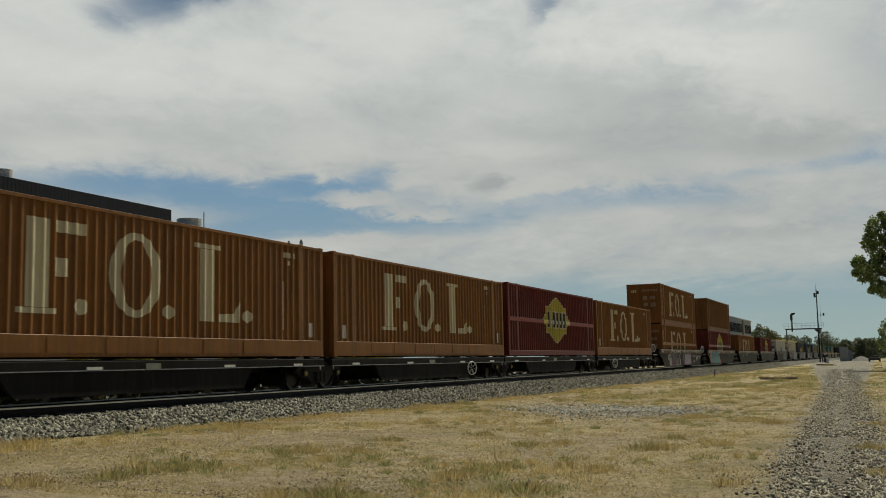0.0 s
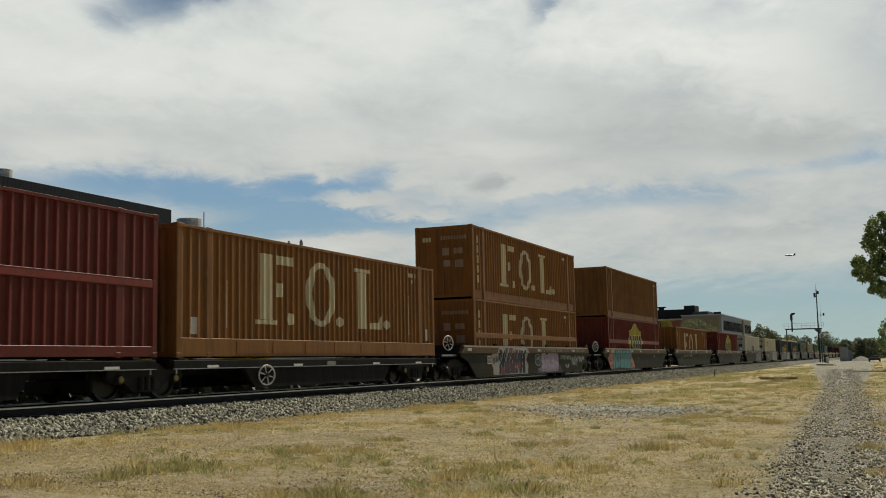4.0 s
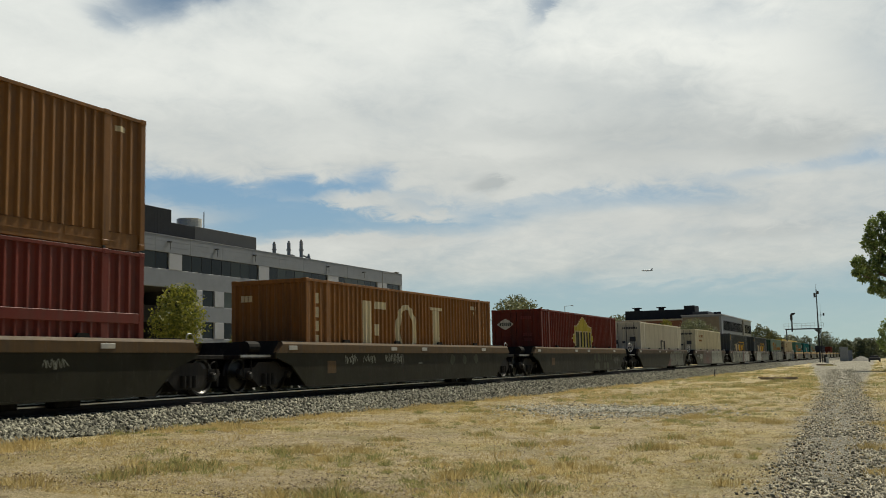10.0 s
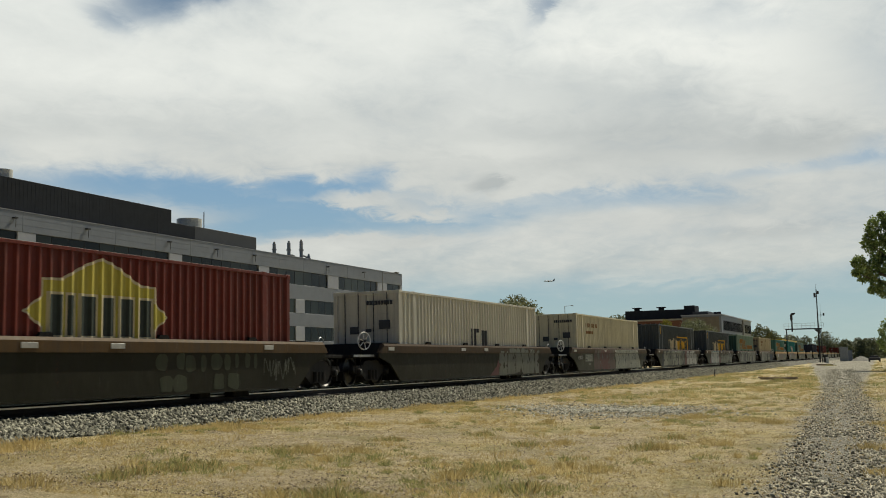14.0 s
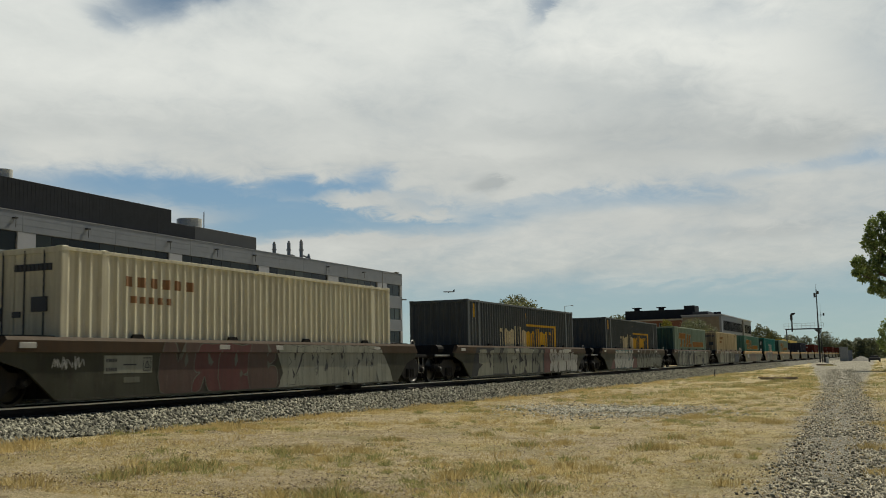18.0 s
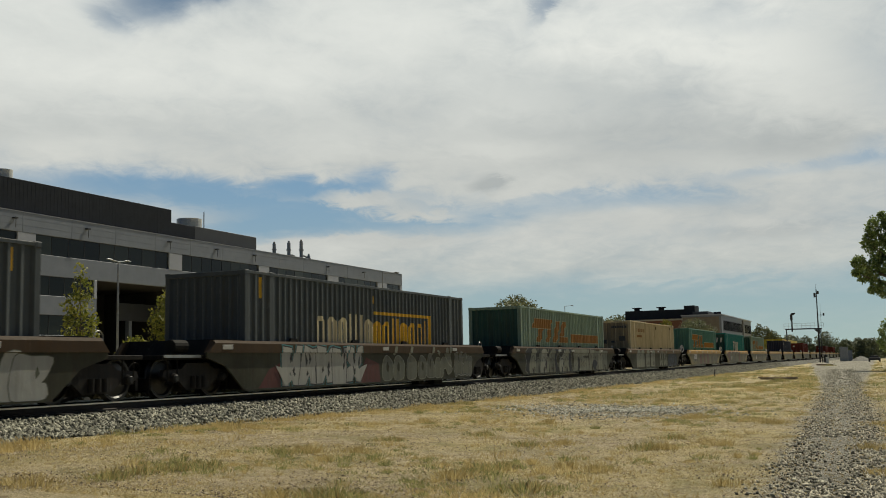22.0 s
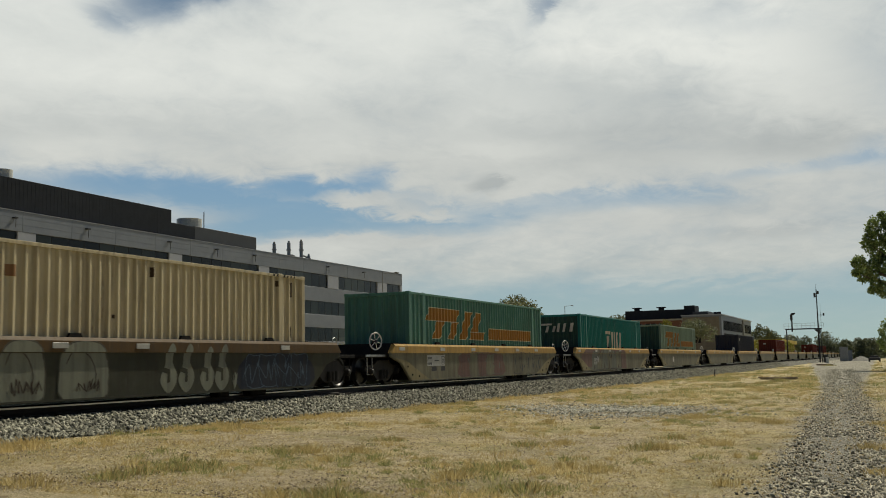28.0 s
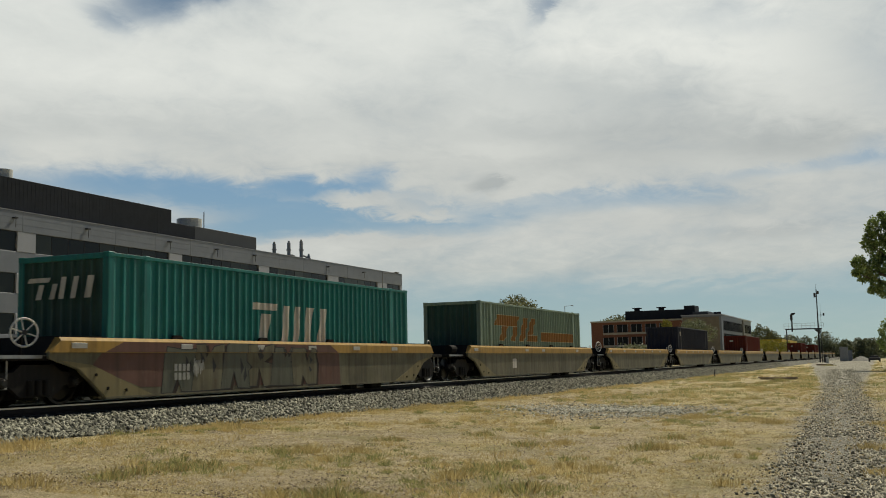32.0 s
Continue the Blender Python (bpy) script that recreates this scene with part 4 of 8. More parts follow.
def on_side(parent, name, poly, mat, lift):
    """An outline on the side sheet that runs on over the face of the chord."""
    poly = cut_low([poly], 0.11)
    low, up = cut_high(poly, 1.024), cut_high(cut_low(poly, 1.036), 1.255)
    if low:
        paint_on(parent, name, low, mat, None, -HALF, lift)
    if up:
        paint_on(parent, name, up, mat, None, -HALF - 0.05, lift)


def closed_curve(pts, n=3):
    """A smooth closed outline through points."""
    out, k = [], len(pts)
    for i in range(k):
        a, b, c, d = (pts[(i + j - 1) % k] for j in range(4))
        for m in range(n):
            t = m / n
            out.append(tuple(0.5 * (2 * b[q] + (c[q] - a[q]) * t + (2 * a[q] - 5 * b[q] + 4 * c[q] - d[q]) * t * t + (3 * b[q] - a[q] - 3 * c[q] + d[q]) * t ** 3) for q in (0, 1)))
    return out


def grow(poly, d):
    """The outline moved outwards by d."""
    out, n = [], len(poly)
    for i in range(n):
        (ax, az), (bx, bz), (cx, cz) = poly[i - 1], poly[i], poly[(i + 1) % n]
        u, w = Vector((bx - ax, bz - az)), Vector((cx - bx, cz - bz))
        if u.length < 1e-5 or w.length < 1e-5:
            out.append((bx, bz))
            continue
        m = Vector((u.y, -u.x)).normalized() + Vector((w.y, -w.x)).normalized()
        m = m.normalized() * d if m.length > 0.3 else Vector((0, 0))
        out.append((bx + m.x, bz + m.y))
    return out


def cell_shape(rng, x, w, z, h, kind):
    """Outline of one sprayed slab with wedge cuts in some of its sides; it stands for no character."""
    j = lambda k=0.06: rng.uniform(-k, k)
    lean = rng.uniform(-0.10, 0.16)
    cuts = [rng.random() < k for k in ((0.65, 0.4, 0.65, 0.35) if kind == "sharp" else (0.55, 0.35, 0.35, 0.3))]
    deep = lambda: rng.uniform(0.22, 0.48)
    p = [(j(), j(0.02))]
    if cuts[0]:
        c = 0.5 + j(0.12)
        p += [(c - 0.14, j(0.03)), (c + j(), deep()), (c + 0.14, j(0.03))]
    p.append((1 + j(), j(0.02)))
    if cuts[1]:
        c = 0.5 + j(0.16)
        p += [(0.97 + j(0.04), c - 0.10), (1 - deep() * 0.8, c + j()), (0.98 + j(0.04), c + 0.12)]
    else:
        p.append((1.0 + j(0.1), 0.5 + j(0.2)))
    p.append((1 + j(0.12), 1 + j(0.04)))
    if cuts[2]:
        c = 0.52 + j(0.12)
        p += [(c + 0.15, 0.98 + j(0.05)), (c + j(), 1 - deep()), (c - 0.15, 0.98 + j(0.05))]
    else:
        p.append((0.5 + j(0.2), 1.0 + (0.0 if kind == "bubble" else j(0.08))))
    p.append((j(0.12), 1 + j(0.04)))
    if cuts[3]:
        c = 0.48 + j(0.16)
        p += [(0.03 + j(0.04), c + 0.11), (deep() * 0.7, c + j()), (0.02 + j(0.04), c - 0.11)]
    p = [(x + w * (u + lean * (v - 0.5)), z + h * v) for u, v in p]
    return closed_curve(p) if kind == "bubble" else p


def piece(parent, x0, x1, z0, z1, fills, outline, seed, n, kind="sharp", halo=None, shadow=None, slits=1, line=0.028, fit=1.10):
    """Sprayed piece: overlapping slabs with an outline, an outer glow, a cast wedge of colour and cut lines."""
    rng = random.Random(seed)
    w, h = (x1 - x0) / n, z1 - z0
    cells = [cell_shape(rng, x0 + i * w + 0.5 * w * (1 - fit), w * fit, z0 + h * rng.uniform(0, 0.07), h * rng.uniform(0.90, 1.0), kind) for i in range(n)]
    lift = 0.005
    for c in cells if halo else ():
        on_side(parent, "spray_glow", grow(c, 0.085), halo, lift)
        lift += 0.0003
    for c in cells if shadow else ():
        on_side(parent, "spray_shadow", [(x + 0.11, z - 0.04) for x, z in grow(c, 0.02)], shadow, lift)
        lift += 0.0003
    for i, c in enumerate(cells):
        on_side(parent, "spray_outline", grow(c, line), outline, lift)
        on_side(parent, "spray_fill", c, fills[i % len(fills)], lift + 0.0006)
        lift += 0.0012
        mx, mz = sum(q[0] for q in c) / len(c), sum(q[1] for q in c) / len(c)
        for _ in range(slits):
            a, b, k = mx + w * rng.uniform(-0.3, 0.3), mz + h * rng.uniform(-0.35, 0.15), h * rng.uniform(0.15, 0.40)
            on_side(parent, "spray_line", [(a, b), (a + 0.09 * w + 0.02, b + k * 0.4), (a + 0.10 * w * rng.uniform(-1, 1), b + k), (a - 0.03 * w, b + k * 0.45)], outline, lift)
        lift += 0.0006


def slab(parent, pts, fill, line, edge, lift, w=0.022, soft=True):
    """One sprayed slab with a dark line and a pale rim round it."""
    p = closed_curve(pts) if soft else list(pts)
    if sum(p[i - 1][0] * p[i][1] - p[i][0] * p[i - 1][1] for i in range(len(p))) < 0:
        p.reverse()
    if edge:
        on_side(parent, "spray_glow", grow(p, w * 2), edge, lift)
    on_side(parent, "spray_outline", grow(p, w), line, lift + 0.0006)
    on_side(parent, "spray_fill", p, fill, lift + 0.0012)


def arcs(parent, x0, x1, z0, z1, mat, seed, n=8, r=0.05):
    """Loose curved strokes, thick in the middle."""
    rng = random.Random(seed)
    for i in range(n):
        x = x0 + (x1 - x0) * (i + rng.random()) / n
        h = (z1 - z0) * rng.uniform(0.35, 0.9)
        za = rng.uniform(z0, z1 - h)
        b = rng.uniform(-0.35, 0.35)
        ribbon(parent, "spray_line", curve([(x, za), (x + b, za + h * 0.55), (x + b * rng.uniform(-0.4, 1.6), za + h)], 5), r * rng.uniform(0.5, 1.2), mat, 0.006 + 0.0008 * i, z0, z1, True)


def scrawl(parent, x0, x1, z0, z1, mat, seed, n=9, t=0.03):
    """Thin sprayed loops that nobody can read, in loose clusters."""
    rng = random.Random(seed)
    n = max(2, n // 3)
    w = (x1 - x0) / n
    h = z1 - z0
    for i in range(n):
        cx, cz, s = x0 + (i + 0.5) * w, z0 + h * rng.uniform(0.42, 0.58), h * rng.uniform(0.35, 0.5)
        pts = [(cx + (0.13 * k - 0.55 + rng.uniform(-0.2, 0.2)) * w, cz + s * (1 if k % 2 else -1) * rng.uniform(0.4, 1.0)) for k in range(9)]
        ribbon(parent, "spray_line", curve(pts, 6), t * 0.8, mat, 0.024 + 0.0008 * (i % 6), 0.11, 1.02)


def data_plate(w, x0, x1, z0, z1, mat=G_SILVER):
    """Pale plate with rows of bars and a triangle in a box."""
    paint_on(w, "number_plate", [rect(x0, x1, z0, z1)], mat, None, -HALF, 0.004, "pale plate with unreadable lettering and a triangle sign")
    h, k = z1 - z0, (x1 - x0)
    bars = [rect(x0 + k * (0.04 + 0.045 * i), x0 + k * (0.07 + 0.045 * i), z0 + h * f, z0 + h * (f + 0.2)) for i in range(5) for f in (0.12, 0.62)]
    bars += [rect(x0 + k * 0.38, x0 + k * 0.66, z0 + h * 0.44, z0 + h * 0.52)]
    a, b, c, d = x0 + k * 0.80, x0 + k * 0.97, z0 + h * 0.12, z0 + h * 0.88
    bars += [rect(a, b, c, c + 0.02), rect(a, b, d - 0.02, d), rect(a, a + 0.02, c + 0.02, d - 0.02), rect(b - 0.02, b, c + 0.02, d - 0.02)]
    bars += [stroke(a + 0.06, c + 0.07, (a + b) / 2, d - 0.07, 0.011, 0.011), stroke(b - 0.06, c + 0.07, (a + b) / 2 + 0.012, d - 0.07, 0.011, 0.011), rect(a + 0.07, b - 0.07, c + 0.05, c + 0.07)]
    paint_on(w, "plate_bar", bars, G_BLACK, None, -HALF, 0.008)


def painted_sand():
    return bpy.data.materials.get("steel_gusset_sand") or painted("steel_gusset_sand", (0.25, 0.207, 0.10), 0.6, 0.4, 0.3)


def well_wagon(side_mat, chord_mat, label, wheel=True, lit_marks=(-1.2, 5.0, 7.4, 13.1)):
    """Well wagon, its origin on the rails under the left end of its load."""
    w = thing("well_wagon", None, label, "wagon", "well wagons")
    lo, top, hi = 0.10, 1.03, 1.33
    x0, x1 = -1.74, 16.37
    prof = [(x0, top - 0.12), (-0.98, 0.70), (-0.2, lo), (14.83, lo), (15.61, 0.70), (x1, top - 0.12), (x1, top + 0.02), (x0, top + 0.02)]
    for sy in (-1, 1):
        y0, y1 = sorted((sy * HALF, sy * (HALF - 0.06)))
        side = part("well_side", Shape().prism(prof, y0, y1), side_mat, w)
        if sy < 0:
            part("bottom_flange", Shape().box(-0.2, 14.83, y0 - 0.03, y1, lo - 0.012, lo + 0.03), side_mat, side)
        ya, yb, yc = sy * (HALF + 0.05), sy * (HALF - 0.10), sy * (HALF - 0.0)
        poly = [(ya, top), (ya, hi - 0.07), (yc, hi), (yb, hi), (yb, top)]
        ch = Shape()
        n = len(poly)
        xs = (x0 + 0.0, x1)
        vs = [(xs[0], a, b) if b < hi - 0.1 else (xs[0] + 0.25, a, b) for a, b in poly] + [(xs[1], a, b) if b < hi - 0.1 else (xs[1] - 0.2, a, b) for a, b in poly]
        ch.add(vs, [tuple(range(n)), tuple(range(2 * n - 1, n - 1, -1))] + [(i, (i + 1) % n, n + (i + 1) % n, n + i) for i in range(n)])
        chord = part("top_chord", ch, chord_mat, w)
        if sy < 0:
            for xm in lit_marks:
                part("reflector", Shape().box(xm, xm + 0.42, ya - 0.012, ya + 0.01, top + 0.08, top + 0.19, 0.004), REFLECTOR, chord)
            for xm in (2.0, 5.5, 9.0, 12.5):
                part("load_guide", Shape().prism([(xm, hi), (xm + 0.4, hi), (xm + 0.34, hi + 0.09), (xm + 0.06, hi + 0.09)], -HALF + 0.03, -HALF + 0.1), BLACK_STEEL, w)
    if side_mat is WELL_SAND:
        for flip in (0, 1):
            q = [(13.3, lo + 0.02), (14.80, lo + 0.02), (15.56, 0.70), (16.1, 0.88), (15.2, 0.78), (14.2, 0.42)]
            q = [(14.63 - a, b) for a, b in q] if flip else q
            gp = part("end_gusset", Shape().prism(q, -HALF - 0.012, -HALF), painted_sand(), w)
            for a, b in ((14.2, 0.25), (14.75, 0.30), (15.1, 0.58)):
                a = 14.63 - a if flip else a
                part("bolt", Shape().tube((a, -HALF - 0.03, b), (a, -HALF - 0.01, b), 0.035, n=8), BLACK_STEEL, gp)
    part("well_floor", Shape().box(-0.1, 14.75, -HALF + 0.07, HALF - 0.07, 0.14, 0.22).box(-0.15, -0.05, -HALF + 0.07, HALF - 0.07, 0.14, 1.0).box(14.68, 14.78, -HALF + 0.07, HALF - 0.07, 0.14, 1.0), BLACK_STEEL, w)
    for sx, xe in ((-1, -3.1), (1, 17.73)):
        xi = x0 + 0.3 if sx < 0 else x1 - 0.3
        a, b = sorted((xe, xi))
        part("end_platform", Shape().box(a, b, -1.15, 1.15, 0.88, 0.98, 0.01).box(a + 0.1, b - 0.1, -0.3, 0.3, 0.62, 0.9), BLACK_STEEL, w)
        part("end_slope", Shape().prism([(xi + sx * 0.1, 0.9), (xi - sx * 1.3, 0.9), (xi - sx * 1.3, 1.36), (xi - sx * 0.15, 1.36)], -HALF + 0.12, HALF + 0.06), BLACK_STEEL, w)
        part("coupler", Shape().box(*sorted((xe, xe + sx * 0.38)), -0.12, 0.12, 0.68, 0.95, 0.03), BOGIE_STEEL, w)
        for sy in (-1, 1):
            hx = xe + (-sx) * 0.25
            part("handrail", Shape().tube((hx, sy * 1.1, 0.95), (hx, sy * 1.1, 0.35), 0.018, n=6).tube((hx - sx * 0.35, sy * 1.1, 0.95), (hx - sx * 0.35, sy * 1.1, 0.35), 0.018, n=6).tube((hx, sy * 1.1, 0.36), (hx - sx * 0.35, sy * 1.1, 0.36), 0.018, n=6), REFLECTOR if sy < 0 and wheel and side_mat is not WELL_DARK else BLACK_STEEL, w)
        part("hose", Shape().hoop((xe + sx * 0.1, -0.45, 0.62), (0, 1, 0.2), 0.2, 0.025, 18, 6), BLACK_STEEL, w)
        bogie(w, -1.735 if sx < 0 else 16.37, WHEEL_STEEL)
    part("walkway_edge", Shape().box(-3.05, -1.7, -1.17, -1.15, 0.92, 0.985), GALV, w)
    part("brake_gear", Shape().box(10.9, 11.35, -1.05, -0.75, -0.05, 0.12, 0.03), BLACK_STEEL, w)
    part("brake_gear", Shape().box(12.3, 13.0, -1.05, -0.75, -0.06, 0.12, 0.03), BLACK_STEEL, w)
    if wheel:
        brake_wheel(w, -1.95, -0.95, 1.42)
        part("brake_stand", Shape().tube((-1.85, -0.75, 0.95), (-1.9, -0.82, 1.42), 0.03, n=8), BLACK_STEEL, w)
    else:
        part("air_tank", Shape().tube((-2.5, -0.9, 1.18), (-2.0, -0.9, 1.18), 0.16, n=14), BLACK_STEEL, w)
    part("grab_hoop", Shape().hoop((16.1, -HALF + 0.02, hi), (0, 1, 0), 0.14, 0.014, 18, 5), GALV, w)
    return w


def flat_wagon(label, bogies, wheel_x=None):
    w = thing("flat_wagon", None, label, "wagon", "flat wagons")
    L = 14.8
    part("centre_sill", Shape().prism([(0.1, 0.86), (L - 0.1, 0.86), (L - 0.1, 0.5), (L - 3.6, 0.5), (L - 4.4, 0.3), (4.4, 0.3), (3.6, 0.5), (0.1, 0.5)], -0.22, 0.22), BLACK_STEEL, w)
    part("deck", Shape().box(0, L, -1.2, 1.2, 0.80, 0.88, 0.01), BLACK_STEEL, w)
    for sy in (-1, 1):
        y0, y1 = sorted((sy * 1.26, sy * 1.16))
        sill = part("side_sill", Shape().box(0.05, L - 0.05, y0, y1, 0.66, 0.86, 0.012).prism([(2.9, 0.66), (L - 3.6, 0.66), (L - 4.0, 0.16), (3.4, 0.16)], y0 * 0.97 + 0.01, y1 * 0.97 + 0.01), BLACK_STEEL, w)
        if sy < 0:
            for xm in (1.3, 5.2, 9.9, 13.1):
                part("reflector", Shape().box(xm, xm + 0.45, y0 - 0.01, y0 + 0.01, 0.68, 0.74), WHITE_PAINT, sill)
            part("data_plate", Shape().box(7.0, 7.5, y0 - 0.012, y0 + 0.01, 0.66, 0.80), G_SILVER, sill)
            part("edge_strip", Shape().box(0.05, L - 0.05, y0 - 0.006, y0 + 0.01, 0.655, 0.675), GALV, sill)
    for x in (0.3, L - 0.75):
        part("twistlock", Shape().box(x, x + 0.2, -1.2, -1.0, 0.88, 0.94), DARK_METAL, w)
        part("twistlock", Shape().box(x, x + 0.2, 1.0, 1.2, 0.88, 0.94), DARK_METAL, w)
    part("brake_cylinder", Shape().tube((6.2, -0.8, 0.5), (7.2, -0.8, 0.5), 0.17, n=14), BLACK_STEEL, w)
    part("air_tank", Shape().tube((8.2, -0.8, 0.45), (9.4, -0.8, 0.45), 0.14, n=14), BLACK_STEEL, w)
    for x in bogies:
        bogie(w, x, CAP_YELLOW)
    if wheel_x:
        brake_wheel(w, wheel_x, -1.34, 0.46, 0.25)
    for xe, sx in ((0, -1), (L, 1)):
        part("coupler", Shape().box(*sorted((xe, xe + sx * 0.16)), -0.12, 0.12, 0.66, 0.92, 0.03), BOGIE_STEEL, w)
        part("handrail", Shape().tube((xe - sx * 0.2, -1.22, 0.8), (xe - sx * 0.2, -1.22, 0.55), 0.016, n=6), WHITE_PAINT, w)
    return w


MOVERS = []          # (thing, place along the track at 0 s, height)


def put(ob, s, z):
    ob.location = (s, TRACK_Y, z)
    MOVERS.append((ob, s, z))
    return ob


def on_track(master, s, z):
    """A copy of a thing at s along the track."""
    return put(copy_thing(master, pose(s, TRACK_Y, z)), s, z)


def build_train():
    deck = RAIL_Z + 0.92
    # flat wagons with tall boxes
    for at, bogies, wheel_x in ((11.0, (0.9, 14.75), None), (26.15, (14.95,), 10.9), (41.0, (14.6,), None), (56.3, (13.3,), 3.74)):
        put(flat_wagon("black skeletal flat wagon carrying one long container", bogies, wheel_x), at, RAIL_Z)
    tall = brown_box(3.12, 0.46, "flat", False, "tall rust-brown corrugated container with cream signs")
    put(tall, 11.1, deck)
    on_track(tall, 26.35, deck)
    put(tall_red(3.19, 0.25), 41.63, deck)
    on_track(tall, 56.45, deck)
    # well wagons
    s = [FIRST + k * PITCH for k in range(27)]
    low, high = RAIL_Z + 0.25, RAIL_Z + 0.25 + 2.896 + 0.126
    w = put(well_wagon(WELL_DARK, CHORD_BROWN, "dark well wagon covered in purple and white graffiti", True), s[0], RAIL_Z)
    paint_on(w, "number_plate", [rect(1.04, 1.50, 0.59, 0.93)], LETTER_WHITE, None, -HALF, 0.004, "pale plate of unreadable lettering")
    paint_on(w, "plate_bar", [rect(1.08 + 0.1 * i, 1.145 + 0.1 * i, z, z + 0.11) for i in range(4) for z in (0.63, 0.78)], G_BLACK, None, -HALF, 0.008)
    for k, m in ((0.07, G_PEACH), (0.0, G_WHITE)):
        on_side(w, "spray_ground", grow([(1.95, 0.11), (6.05, 0.11), (6.1, 0.5), (5.85, 0.75), (6.15, 1.05), (5.9, 1.25), (2.3, 1.25), (2.2, 1.02), (1.58, 0.95), (1.56, 0.62), (1.75, 0.4), (1.72, 0.25)], k), m, 0.004 - 0.01 * k)
    piece(w, 2.4, 5.7, 0.13, 1.22, [G_INK, G_PURPLE, G_MAROON, G_PURPLE], G_WHITE, 3, 5, slits=2)
    for x, z in ((2.75, 0.3), (4.9, 0.5)):
        on_side(w, "spray_fill", blob(random.Random(int(x * 9)), x, z, 0.22, 0.17, 11, 0.2, 1.0), G_RED, 0.016)
    scrawl(w, 1.65, 2.3, 0.55, 0.95, G_BLACK, 14, 9, 0.014)
    for k, m in ((0.03, G_WHITE), (0.0, G_BLACK)):
        on_side(w, "spray_fill", grow(closed_curve([(7.2, 0.6), (7.5, 0.5), (7.9, 0.52), (8.02, 0.72), (7.95, 0.9), (7.6, 0.98), (7.2, 0.9)]), k), m, 0.008 - 0.05 * k)
    scrawl(w, 7.25, 7.95, 0.6, 0.92, G_WHITE, 15, 6, 0.012)
    on_side(w, "spray_ground", [(7.4, 0.112), (11.5, 0.112), (11.2, 0.4), (10.6, 0.62), (8.3, 0.62), (7.8, 0.4)], G_PURPLE, 0.004)
    piece(w, 8.2, 10.7, 0.26, 0.92, [G_LILAC], G_BLACK, 5, 5, "bubble", halo=G_LILAC, slits=1, line=0.02)
    scrawl(w, 7.6, 8.2, 0.15, 0.4, G_LILAC, 16, 6, 0.014)
    scrawl(w, 11.0, 12.9, 0.66, 1.0, G_WHITE, 7, 18, 0.016)
    scrawl(w, 11.9, 12.6, 0.25, 0.55, G_WHITE, 17, 6, 0.016)
    scrawl(w, 13.1, 14.1, 0.35, 0.98, G_WHITE, 8, 15, 0.016)
    scrawl(w, 14.3, 15.4, 0.55, 0.98, G_WHITE, 9, 16, 0.016)
    paint_on(w, "spray_line", [rect(7.4 + 0.155 * i, 7.4 + 0.155 * i + 0.035, 1.10, 1.22) for i in range(52) if i % 7 != 5] + [rect(7.44 + 0.155 * i, 7.44 + 0.155 * i + 0.07, *((1.19, 1.22) if i % 3 else (1.10, 1.13))) for i in range(52) if i % 7 != 5], G_WHITE, None, -HALF - 0.05, 0.012)
    w = put(well_wagon(WELL_DARK, CHORD_BROWN, "dark well wagon with teal and peach graffiti", True), s[1], RAIL_Z)
    on_side(w, "spray_ground", [(-0.85, 0.72), (-0.15, 0.112), (0.6, 0.112), (0.7, 1.25), (-0.1, 1.25), (-0.5, 1.02)], G_PEACH, 0.003)
    on_side(w, "spray_ground", [(4.4, 0.112), (6.1, 0.112), (5.75, 0.5), (5.2, 0.85), (4.95, 1.25), (4.4, 1.25)], G_PEACH, 0.003)
    on_side(w, "spray_fill", [(0.3, 0.112), (4.9, 0.112), (4.85, 1.25), (0.55, 1.25)], G_BLACK, 0.0045)
    piece(w, 0.42, 4.8, 0.13, 1.25, [G_TEAL], G_BLACK, 213, 5, slits=2, line=0.01, fit=0.93)
    for x, z, m in ((-0.25, 0.62, G_RED), (0.0, 0.3, G_RED), (5.1, 0.35, G_RED)):
        on_side(w, "spray_fill", blob(random.Random(int(x * 9)), x, z, 0.20, 0.08, 9, 0.3, 1.0), m, 0.006)
    scrawl(w, -0.4, 0.1, 0.75, 1.0, G_LILAC, 13, 6, 0.02)
    scrawl(w, 11.6, 12.2, 0.7, 0.95, G_SILVER, 18, 6, 0.012)
    paint_on(w, "plate", [rect(7.0, 7.4, 0.70, 0.76)], G_DULL, None, -HALF, 0.004)
    w = put(well_wagon(WELL_DARK, CHORD_BROWN, "dark well wagon with thin grey scrawls", False), s[2], RAIL_Z)
    for k, (xa, xb) in enumerate(((2.0, 2.7), (3.2, 3.95), (4.6, 5.3), (5.3, 5.95))):
        scrawl(w, xa, xb, 0.66, 1.02, G_SILVER, 21 + k, 6, 0.014)
    moss = painted("spray_moss", (0.062, 0.068, 0.042), 0.6)
    for xa in (10.2, 11.4, 12.6):
        on_side(w, "spray_fill", closed_curve(blob(random.Random(int(xa * 7)), xa, 0.8, 0.22, 0.2, 8, 0.3, 1.0)), moss, 0.005)
    paint_on(w, "plate", [rect(0.95, 1.45, 0.45, 0.80)], CHORD_BROWN, None, -HALF, 0.004)
    paint_on(w, "plate", [rect(7.2, 7.5, 0.66, 0.72)], G_DULL, None, -HALF, 0.004)
    w = put(well_wagon(WELL_DARK, CHORD_BROWN, "dark well wagon with an orange-brown top edge", False), s[3], RAIL_Z)
    paint_on(w, "plate", [rect(1.06, 1.54, 0.48, 0.82)], CHORD_BROWN, None, -HALF, 0.004)
    rng = random.Random(24)
